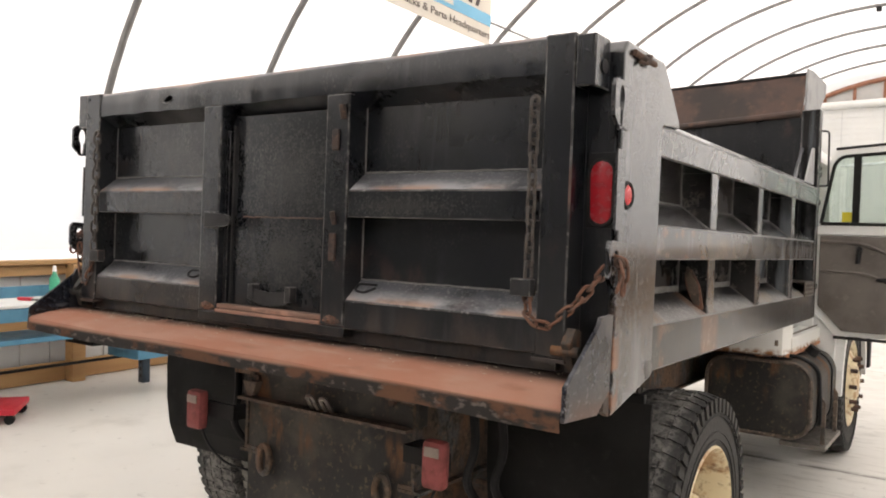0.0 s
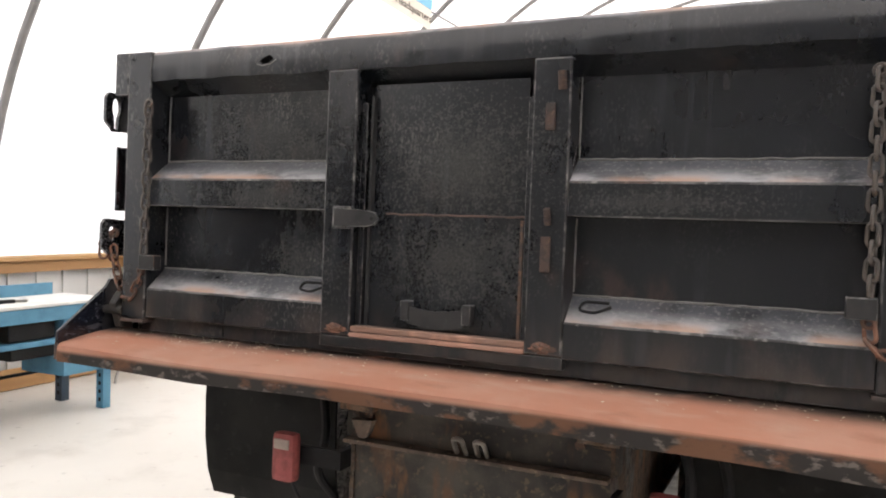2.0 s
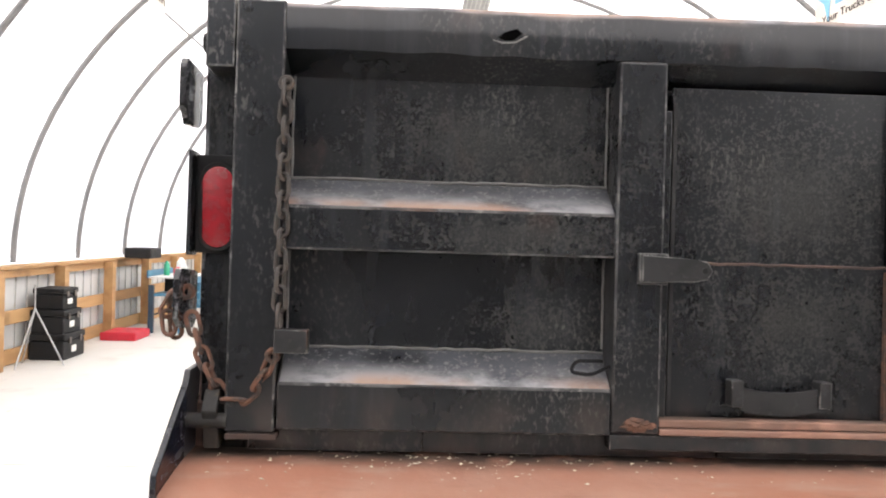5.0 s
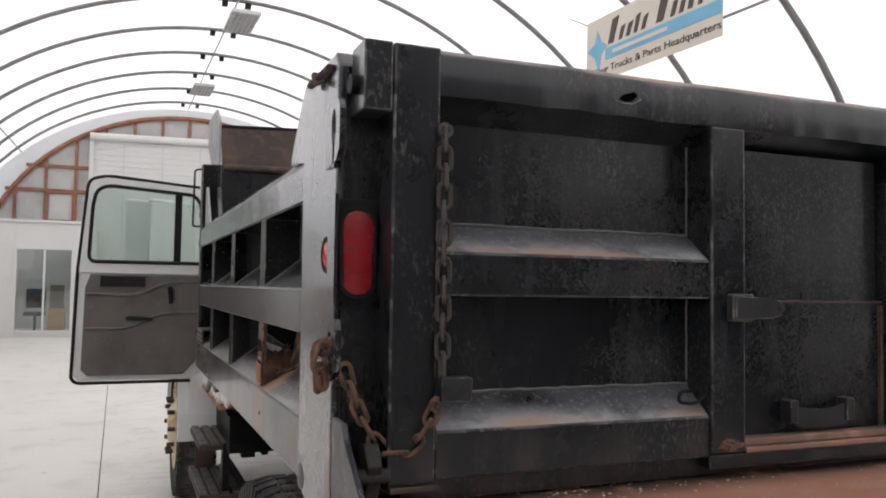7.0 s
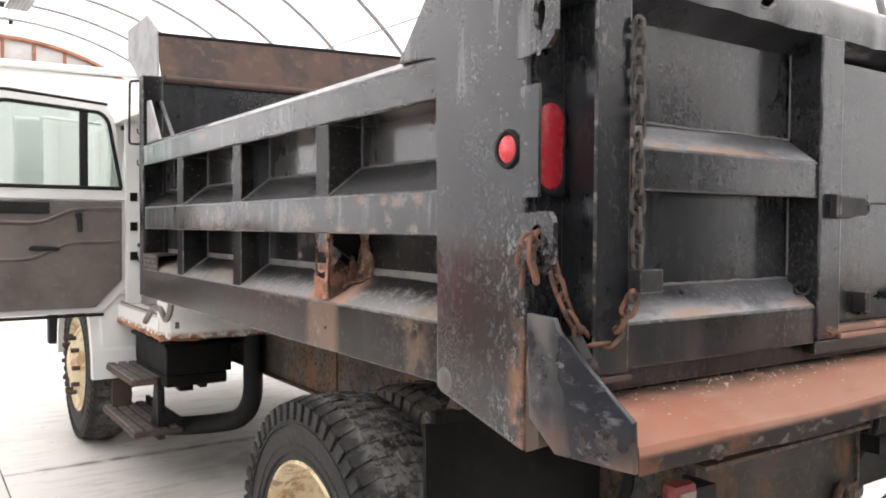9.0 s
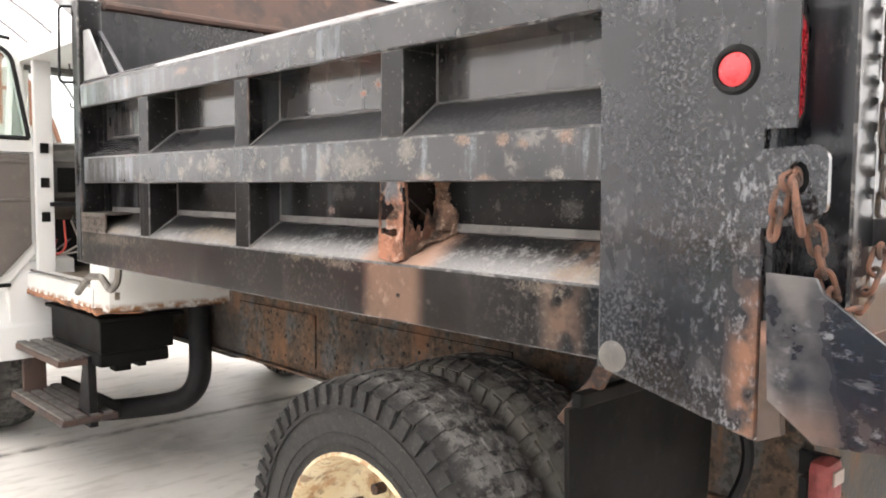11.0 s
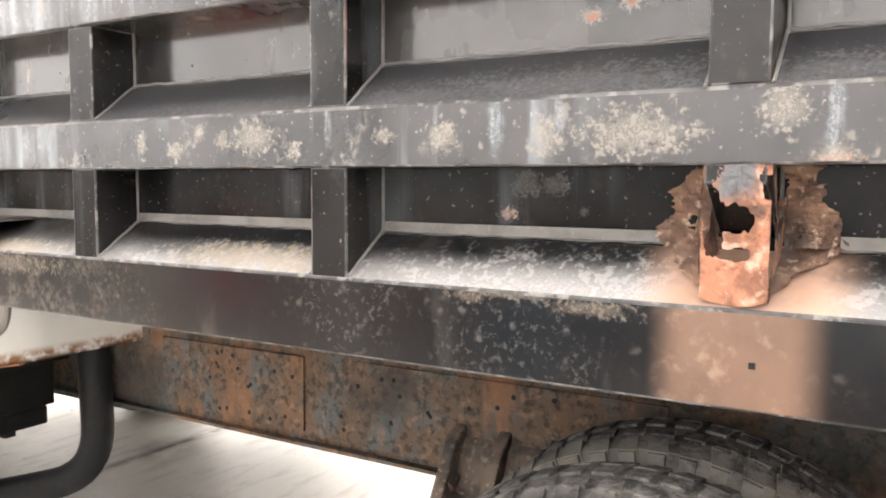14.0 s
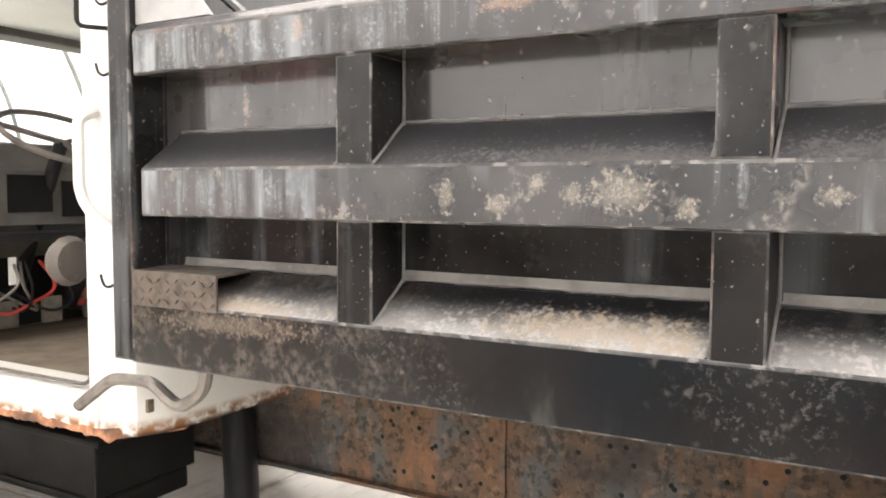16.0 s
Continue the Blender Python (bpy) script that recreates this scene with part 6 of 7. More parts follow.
        p("lamp_cable", tube(bmesh.new(), bent([(c, 0.225, 0.76), (c + 0.04, 0.23, 0.68), (c + 0.1, 0.28, 0.6), (-0.43, 0.33, 0.58)], 0.05), 0.005, 6), "black", tl, smooth=True)
    part("rear_axle", rod(bmesh.new(), (-0.9, 1.19, 0.475), (0.9, 1.19, 0.475), 0.09, 16), M["frame"], truck, "rusty rear axle tube", True)
    bm = bmesh.new()
    bmesh.ops.create_uvsphere(bm, u_segments=16, v_segments=10, radius=0.2)
    bmesh.ops.translate(bm, verts=bm.verts, vec=(0, 1.19, 0.475))
    part("differential", bm, M["frame"], truck, smooth=True)
    part("drive_shaft", rod(bmesh.new(), (0, 1.4, 0.55), (0, 3.6, 0.75), 0.05, 12), M["frame"], truck, smooth=True)
    part("front_axle", B(-0.95, 0.95, 4.9, 5.02, 0.48, 0.6, bevel=0.01), M["frame"], truck)
    part("gearbox", B(-0.25, 0.25, 3.5, 4.6, 0.55, 0.95, bevel=0.05), M["black"], truck)
    # tail plate with tow gear
    tail = part("tail_plate", B(-0.42, 0.43, 0.31, 0.33, 0.42, 0.885, bevel=0.004), M["towplate"], truck, "rusty black tow plate")
    part("tail_beam", B(-0.45, 0.44, 0.3, 0.36, 0.9, 1.08, bevel=0.006), M["towplate"], tail)
    part("ledge", B(-0.44, 0.42, 0.26, 0.33, 0.886, 0.899, bevel=0.003), M["cast"], tail, "rusty ledge")
    part("worn_bracket", prism(bmesh.new(), [(-0.415, 0.965), (-0.335, 0.968), (-0.35, 0.925), (-0.362, 0.905), (-0.385, 0.905), (-0.395, 0.93)], "y", 0.262, 0.3, 0.006), M["cast"], tail, "pale worn bracket")
    for x in (-0.36, 0.33):
        part("plate_bolt", rod(bmesh.new(), (x, 0.285, 0.98), (x, 0.3, 0.98), 0.016, 6), M["bolt"], tail)
    bm = bmesh.new()
    for x in (-0.035, 0.035):
        tube(bm, bent([(x - 0.015, 0.29, 0.9), (x - 0.015, 0.25, 0.955), (x + 0.015, 0.25, 0.955), (x + 0.015, 0.29, 0.9)], 0.02), 0.008, 6)
    part("clevis", bm, M["steel"], tail, "pale steel clevis pair", True)
    for x in (-0.3, 0.3):
        bm = bmesh.new()
        tube(bm, [(x + 0.03 * math.sin(a), 0.285, 0.66 + 0.055 * math.cos(a)) for a in (2 * math.pi * j / 14 for j in range(14))], 0.014, 8, closed=True)
        part("tow_ring", bm, M["frame"], tail, "rusty tow ring", True)
    part("air_valve", rod(bmesh.new(), (0.47, 0.3, 1.02), (0.6, 0.36, 1.05), 0.035, 10), M["black"], truck, smooth=True)
    for x, y0 in ((0.6, 0.4), (0.7, 0.42), (-0.62, 0.42)):
        part("hose", tube(bmesh.new(), bent([(x, y0, 1.0), (x + 0.04, y0 - 0.03, 0.85), (x - 0.03, y0, 0.72), (x, y0 + 0.1, 0.6)], 0.08), 0.016, 8), M["black"], truck, smooth=True)
    # fuel tank on the right
    def rounded(x0, x1, z0, z1, r, n=6):
        out = []
        for cx, cz, a0 in ((x1 - r, z1 - r, 0), (x0 + r, z1 - r, 90), (x0 + r, z0 + r, 180), (x1 - r, z0 + r, 270)):
            out += [(cx + r * math.cos(radians(a0 + 90 * k / n)), cz + r * math.sin(radians(a0 + 90 * k / n))) for k in range(n + 1)]
        return out
    tank = part("fuel_tank", prism(bmesh.new(), rounded(0.56, 1.2, 0.42, 0.895, 0.13), "y", 3.28, 4.16, 0.014), M["towplate"], truck, "dusty black rounded fuel tank with rusty ends", True)
    bm = bmesh.new()
    tube(bm, [(x, 3.285, z) for x, z in rounded(0.57, 1.19, 0.43, 0.885, 0.125)], 0.014, 6, closed=True)
    part("end_seam", bm, M["cast"], tank, "rusty seam round the tank's end", True)
    for y in (3.45, 3.95):
        bm = bmesh.new()
        ring = rounded(0.55, 1.21, 0.41, 0.905, 0.14)
        inn = rounded(0.558, 1.202, 0.418, 0.897, 0.132)
        for i in range(len(ring)):
            j = (i + 1) % len(ring)
            prism(bm, [ring[i], ring[j], inn[j], inn[i]], "y", y, y + 0.06)
        part("tank_strap", bm, M["black"], tank, "black steel tank strap")
    part("tank_step", B(0.98, 1.25, 3.5, 4.1, 0.33, 0.36, bevel=0.004), M["steel"], tank, "ribbed step plate")
    for y in (3.55, 4.02):
        part("step_bracket", prism(bmesh.new(), [(1.21, 0.36), (1.235, 0.36), (1.235, 0.62), (1.21, 0.66)], "y", y, y + 0.03, 0.003), M["cast"], tank, "rusty step bracket")
    part("tank_hose", tube(bmesh.new(), bent([(0.95, 3.32, 0.91), (1.1, 3.34, 0.93), (1.215, 3.38, 0.86), (1.225, 3.42, 0.6), (1.21, 3.5, 0.5)], 0.06), 0.013, 6), M["black"], tank, smooth=True)
    part("filler_cap", rod(bmesh.new(), (1.1, 3.75, 0.9), (1.13, 3.75, 0.945), 0.04, 12), M["black"], tank, smooth=True)
    # left: battery box, steps and guard
    bat = part("battery_box", B(-0.98, -0.6, 3.5, 4.2, 0.685, 0.85, bevel=0.008), M["pitch"], truck, "black battery box")
    part("box_tray", B(-0.98, -0.625, 3.505, 4.2, 0.615, 0.684, bevel=0.012), M["pitch"], bat)
    part("box_lid", B(-1.0, -0.56, 3.46, 4.24, 0.85, 0.87, bevel=0.006), M["pitch"], bat)
    for x0, x1, z in ((-0.9, -0.82, 0.585), (-0.78, -0.74, 0.595)):
        part("tray_clip", B(x0, x1, 3.52, 3.6, z, 0.616, bevel=0.004), M["pitch"], bat)
    for z, x0, y0, y1 in ((0.65, -1.14, 3.62, 4.4), (0.36, -1.14, 3.58, 4.4)):
        st = part("cab_step", B(x0, -0.86, y0, y1, z - 0.03, z, bevel=0.004), M["brownsheet"], truck, "grimy ribbed cab step")
        for k in range(4):
            part("step_rib", B(x0 + 0.008 + k * 0.066, x0 + 0.052 + k * 0.066, y0 + 0.01, y1 - 0.01, z + 0.001, z + 0.012), M["strip"], st)
        part("step_riser", B(-0.87, -0.85, y0, y1, z - 0.03, z + 0.045), M["flap"], st)
    part("step_hanger", B(-1.1, -0.98, 4.3, 4.33, 0.3, 0.68, bevel=0.004), M["brownsheet"], truck)
    part("step_hanger", prism(bmesh.new(), [(3.62, 0.66), (3.68, 0.66), (3.78, 0.3), (3.6, 0.3)], "x", -1.0, -0.96), M["black"], truck)
    part("side_guard", tube(bmesh.new(), bent([(-0.5, 3.42, 1.05), (-0.52, 3.36, 0.42), (-0.68, 3.72, 0.32), (-1.0, 4.1, 0.27)], 0.22, 8), 0.058, 14), M["black"], truck, "black bent pipe guard", True)
    part("bent_bar", tube(bmesh.new(), bent([(-1.13, 3.36, 1.02), (-1.12, 3.24, 1.105), (-1.12, 3.1, 1.115), (-1.12, 3.0, 1.06), (-1.12, 2.92, 1.11), (-1.12, 2.9, 1.2)], 0.03), 0.016, 8), M["steel"], truck, "crooked grey bar", True)


def build_cab():
    W = M["white"]
    bm = bmesh.new()
    rear = []
    for x, y in ((-1.05, 3.42), (-1.05, 3.34), (-1.02, 3.27), (-0.95, 3.235), (-0.8, 3.22), (0.8, 3.22), (0.95, 3.235), (1.02, 3.27), (1.05, 3.34), (1.05, 3.42)):
        rear.append((x, y))
    inner = [(x * 0.97, y + 0.03) for x, y in rear]
    prism(bm, rear + inner[::-1], "z", 0.922, 2.2)
    cab = part("cab", bm, W, truck, "white steel cab shell with a rusted lower edge", True)
    part("roof", prism(bmesh.new(), [(-1.05, 2.2), (-1.02, 2.3), (-0.9, 2.35), (0.9, 2.35), (1.02, 2.3), (1.05, 2.2)], "y", 3.22, 4.75, 0.02), W, cab, smooth=True)
    part("cab_floor", B(-1.0, 1.0, 3.25, 4.7, 0.985, 1.02), M["mat"], cab, "worn tan floor mat")
    part("firewall", B(-1.0, 1.0, 4.68, 4.74, 0.98, 1.72), M["darkplastic"], cab)
    part("windshield", prism(bmesh.new(), [(4.72, 1.76), (4.73, 1.76), (4.58, 2.22), (4.57, 2.22)], "x", -0.95, 0.95), M["clear"], cab)
    part("header", B(-1.0, 1.0, 4.48, 4.62, 2.17, 2.23, bevel=0.01), M["dash"], cab)
    for s in (-1, 1):
        def p(name, bm, mat, label="", smooth=False):
            return part(name, mirror(bm, s), M[mat], cab, label, smooth)
        p("door_sill", prism(bmesh.new(), [(-1.06, 0.93), (-1.055, 1.03), (-0.93, 1.035), (-0.93, 0.985)], "y", 3.38, 4.6, 0.006), "white", "white sill with rusted edge")
        bm = bmesh.new()
        lip = []
        for k in range(91):
            y = 3.235 + 1.33 * k / 90
            x = -1.06 if y > 3.34 else -1.06 + (3.34 - y) ** 1.5 * 5
            up = 0.94 + 0.012 * noise.noise((y * 11, 1, s)) + 0.006 * noise.noise((y * 40, 2, s))
            down = 0.914 + 0.012 * noise.noise((y * 16, 5, s)) + 0.01 * noise.noise((y * 60, 3, s))
            lip.append([bm.verts.new(c) for c in ((x + 0.002, y, up), (x - 0.004, y, up - 0.006), (x - 0.005 - 0.004 * noise.noise((y * 50, 8, s)), y, down + 0.006), (x + 0.004, y, down), (x + 0.03, y + 0.004, down + 0.008))])
        for a, b in zip(lip, lip[1:]):
            for i in range(4):
                bm.faces.new((a[i], a[i + 1], b[i + 1], b[i]))
        p("rust_lip", bm, "rust", "flaking rust along the cab's lower edge", True)
        p("a_pillar", prism(bmesh.new(), [(4.6, 0.98), (4.74, 0.98), (4.74, 1.7), (4.6, 2.22), (4.48, 2.22), (4.6, 1.7)], "x", -1.05, -0.97, 0.01), "white")
        p("hinge_jamb", B(-1.02, -0.925, 4.265, 4.3, 1.02, 2.2, bevel=0.006), "plainwhite", "white hinge jamb")
        for z in (1.34, 1.53, 1.72):
            p("hinge", B(-0.995, -0.95, 4.255, 4.268, z - 0.025, z + 0.03, bevel=0.004), "pitch", "black hinge")
        p("door_seal", tube(bmesh.new(), bent([(-1.035, 3.43, 2.18), (-1.035, 3.43, 1.045), (-1.035, 4.58, 1.045)], 0.05), 0.006, 6), "trim", smooth=True)
        p("grab_handle", tube(bmesh.new(), bent([(-1.055, 3.36, 1.79), (-1.1, 3.372, 1.77), (-1.1, 3.374, 1.55), (-1.055, 3.29, 1.465)], 0.06), 0.016, 8), "white", "white grab handle", True)
        p("mirror_loop", tube(bmesh.new(), bent([(-1.13, 3.11, 2.28), (-1.25, 3.16, 2.275), (-1.255, 3.16, 1.955), (-1.13, 3.11, 1.96)], 0.02), 0.0055, 6), "black", smooth=True)
        # hood side, fender and lamp
        f = bmesh.new()
        arc = [(4.96 + 0.62 * math.cos(a), 0.56 + 0.62 * math.sin(a)) for a in (math.pi * k / 12 for k in range(13))]
        out = [(4.96 + 0.68 * math.cos(a), 0.56 + 0.68 * math.sin(a)) for a in (math.pi * k / 12 for k in range(13))]
        prism(f, out + arc[::-1], "x", -1.22, -0.86)
        fen = p("fender", f, "plainwhite", "white front fender")
        p("fender_skirt", prism(bmesh.new(), [(4.3, 0.62), (4.36, 0.62), (4.62, 0.98), (4.62, 1.12), (4.34, 1.1)], "x", -1.16, -0.8, 0.01), "plainwhite", "white fender skirt behind the wheel")
    hood = part("hood", prism(bmesh.new(), [(4.75, 0.95), (4.75, 1.74), (5.2, 1.68), (6.25, 1.45), (6.4, 1.3), (6.4, 0.7), (6.1, 0.7)], "x", -0.85, 0.85, 0.05), M["plainwhite"], truck, "white sloping hood", True)
    part("grille", B(-0.5, 0.5, 6.39, 6.43, 0.75, 1.28, bevel=0.01), M["chrome"], hood)
    part("bumper", B(-1.15, 1.15, 6.5, 6.62, 0.5, 0.78, bevel=0.02), M["black"], truck)
    # inside
    dash = part("dashboard", prism(bmesh.new(), [(4.42, 1.4), (4.38, 1.66), (4.44, 1.76), (4.69, 1.78), (4.69, 1.32), (4.5, 1.32)], "x", -0.95, 0.95, 0.015), M["dash"], cab, "grey dashboard with its covers off")
    part("gauge_panel", B(-0.78, -0.3, 4.365, 4.38, 1.46, 1.63), M["darkplastic"], cab)
    for x in (-0.7, -0.58, -0.46, -0.36):
        part("gauge", lathe(bmesh.new(), [(4.36, 0), (4.358, 0.035), (4.366, 0.04)], 16, "y", (x, 0, 1.55)), M["darkplastic"], cab)
    part("steering_column", rod(bmesh.new(), (-0.52, 4.6, 1.1), (-0.5, 4.28, 1.77), 0.026, 12), M["darkplastic"], cab, smooth=True)
    bm = bmesh.new()
    c, ax = Vector((-0.5, 4.26, 1.78)), Vector((0, -0.45, 0.89)).normalized()
    u, v = Vector((1, 0, 0)), ax.cross(Vector((1, 0, 0)))
    tube(bm, [c + 0.235 * (math.cos(a) * u + math.sin(a) * v) for a in (2 * math.pi * j / 32 for j in range(32))], 0.012, 8, closed=True)
    for a in (0.4, 2.74, 4.7):
        rod(bm, c - ax * 0.02, c + 0.23 * (math.cos(a) * u + math.sin(a) * v), 0.011, 6)
    part("steering_wheel", bm, M["trim"], cab, "grey steering wheel", True)
    seat = part("driver_seat", B(-0.75, -0.27, 3.42, 3.85, 1.2, 1.36, bevel=0.04), M["darkplastic"], cab, smooth=True)
    part("seat_back", B(-0.75, -0.27, 3.34, 3.44, 1.34, 1.9, bevel=0.04), M["darkplastic"], cab, smooth=True)
    rnd = random.Random(12)
    for k in range(9):
        x = rnd.uniform(-0.95, -0.2)
        pts = [(x, 4.3, 1.32), (x + rnd.uniform(-.1, .1), 4.22, 1.2 + rnd.uniform(-.06, .06)), (x + rnd.uniform(-.2, .2), 4.3, 1.12), (x + rnd.uniform(-.1, .1), 4.5, 1.2)]
        part("loose_wire", tube(bmesh.new(), bent(pts, 0.06), 0.006, 5), M["wire"] if k % 3 == 0 else M["steel"] if k % 3 == 1 else M["black"], cab, smooth=True)
    part("dash_frame", B(-0.92, -0.2, 4.35, 4.364, 1.45, 1.66, bevel=0.004), M["dash"], cab, "bare grey dash frame")
    # solid black blocks stand for the dark inside of the dash openings
    for x0, x1, z0, z1 in ((-0.88, -0.72, 1.48, 1.62), (-0.68, -0.5, 1.5, 1.64), (-0.46, -0.24, 1.48, 1.62)):
        part("dash_opening", B(x0, x1, 4.342, 4.349, z0, z1, bevel=0.003), M["pitch"], cab, "black block standing for an open hole in the dash")
    part("dash_shelf", B(-0.95, -0.15, 4.24, 4.42, 1.4, 1.425, bevel=0.004), M["darkplastic"], cab)
    part("heater_box", B(-0.3, 0.3, 4.3, 4.66, 1.08, 1.39, bevel=0.02), M["darkplastic"], cab, smooth=True)
    part("paper_tag", B(-0.72, -0.69, 4.29, 4.292, 1.24, 1.34), M["flagwhite"], cab, "white paper tag on a wire")
    for x in (-0.68, -0.5, -0.32):
        part("pedal", B(x - 0.04, x + 0.04, 4.36, 4.38, 1.07, 1.17, bevel=0.005), M["steel"], cab)
    part("dome", lathe(bmesh.new(), [(3.6 + 0.0, 0.0), (3.6, 0.06), (3.63, 0.075), (3.66, 0.06)], 16, "y", (-0.95, 0.0, 1.375)), M["trim"], cab, smooth=True)


def build_door(s):
    """An open cab door, hinged at its front edge and standing square to the cab."""
    def p(name, bm, mat, parent, label="", smooth=False):
        return part(name, mirror(bm, s), M[mat], parent, label, smooth)
    y0, y1 = 4.3, 4.37
    bm = bmesh.new()
    # frame above the belt, round the window
    top = [(-1.015, 1.7), (-1.08, 2.22), (-1.13, 2.3), (-1.72, 2.34), (-1.83, 2.31), (-1.84, 2.22), (-1.875, 1.7)]
    hol = [(-1.04, 1.775), (-1.115, 2.2), (-1.16, 2.25), (-1.71, 2.285), (-1.78, 2.25), (-1.8, 2.15), (-1.815, 1.775)]
    for a, b, c, d in zip(top, top[1:], hol[1:], hol):
        prism(bm, [a, b, c, d], "y", y0, y1)
    prism(bm, [(-1.015, 1.7), (-1.04, 1.775), (-1.815, 1.775), (-1.875, 1.7)], "y", y0, y1)
    bmesh.ops.remove_doubles(bm, verts=bm.verts[:], dist=0.0002)
    frame_bm, bm = bm, bmesh.new()
    prism(bm, [(-1.015, 1.699), (-1.875, 1.699), (-1.885, 1.02), (-1.855, 0.985), (-1.15, 0.985), (-1.015, 1.14)], "y", y0 + 0.012, y1, 0.004)
    door = p("cab_door", bm, "plainwhite", truck, "open white cab door with grey inner trim")
    p("window_frame", frame_bm, "plainwhite", door)
    p("inner_trim", prism(bmesh.new(), [(-1.04, 1.69), (-1.8, 1.69), (-1.83, 1.6), (-1.84, 1.06), (-1.8, 1.02), (-1.2, 1.02), (-1.04, 1.19)], "y", y0 - 0.012, y0 + 0.011, 0.006), "trim", door, "grimy grey-brown inner trim")
    p("trim_fold", tube(bmesh.new(), [(x, y0 - 0.013, z) for x, _, z in bent([(-1.82, 0, 1.33), (-1.55, 0, 1.33), (-1.38, 0, 1.43), (-1.05, 0, 1.44)], 0.1)], 0.01, 6), "trim", door, smooth=True)
    p("trim_fold", tube(bmesh.new(), [(x, y0 - 0.013, z) for x, _, z in bent([(-1.82, 0, 1.56), (-1.5, 0, 1.55), (-1.34, 0, 1.64), (-1.05, 0, 1.65)], 0.1)], 0.012, 6), "trim", door, smooth=True)
    p("arm_pocket", B(-1.74, -1.46, y0 - 0.022, y0 - 0.0125, 1.61, 1.68, bevel=0.004), "darkplastic", door, "black pull pocket")
    p("door_lever", prism(bmesh.new(), [(-1.58, 1.395), (-1.56, 1.415), (-1.42, 1.405), (-1.4, 1.39), (-1.42, 1.38), (-1.56, 1.385)], "y", y0 - 0.03, y0 - 0.0125, 0.003), "darkplastic", door, "black release lever")
    p("window_crank", rod(bmesh.new(), (-1.3, y0 - 0.035, 1.6), (-1.29, y0 - 0.03, 1.5), 0.014, 8), "darkplastic", door, "black window crank", True)
    p("crank_knob", rod(bmesh.new(), (-1.3, y0 - 0.055, 1.6), (-1.3, y0 - 0.012, 1.6), 0.018, 10), "darkplastic", door, smooth=True)
    p("latch", B(-1.89, -1.877, y0 + 0.01, y0 + 0.06, 1.42, 1.56, bevel=0.004), "black", door)
    bm = bmesh.new()
    tube(bm, bent([(q[0], y0 + 0.005, q[1]) for q in [(-1.12, 2.305), (-1.72, 2.352), (-1.83, 2.32), (-1.88, 1.7), (-1.897, 1.0), (-1.86, 0.972), (-1.15, 0.972)]], 0.06), 0.011, 6)
    p("door_seal", bm, "seal", door, "black rubber seal", True)
    bm = bmesh.new()
    tube(bm, bent([(q[0], y0 - 0.002, q[1]) for q in hol + hol[:1]], 0.05), 0.012, 6)
    p("window_seal", bm, "seal", door, smooth=True)
    pane = p("window_pane", prism(bmesh.new(), hol, "y", y0 + 0.03, y0 + 0.035), "glass", door, "greenish door glass")
    pane.visible_shadow = False
    p("vent_bar", B(-1.28, -1.235, y0 + 0.005, y0 + 0.045, 1.775, 2.25), "seal", door, "black vent window bar")
    # mirrors seen through the glass
    arm = p("mirror_arm", tube(bmesh.new(), bent([(-1.12, 4.5, 2.2), (-1.45, 4.8, 2.26), (-1.45, 4.8, 1.7), (-1.12, 4.5, 1.6)], 0.06), 0.01, 6), "chrome", truck, "mirror arm", True)
    # plain white on the tall mirror imitates the bright roof it reflects
    p("mirror_head", B(-1.6, -1.42, 4.78, 4.82, 1.75, 2.25, bevel=0.02), "plainwhite", arm, "tall mirror with its bright reflection put in as white")
    p("round_mirror", lathe(bmesh.new(), [(4.8, 0.0), (4.79, 0.06), (4.81, 0.085), (4.84, 0.08)], 20, "y", (-1.55, 0, 1.74)), "chrome", arm, "round convex mirror", True)
    if s > 0:
        part("sticker", B(1.17, 1.26, y0 + 0.024, y0 + 0.028, 1.79, 1.86), M["yellow"], door, "yellow sticker")


build_chassis()
build_cab()
build_door(-1)
build_door(1)

# ---- things along the walls ----


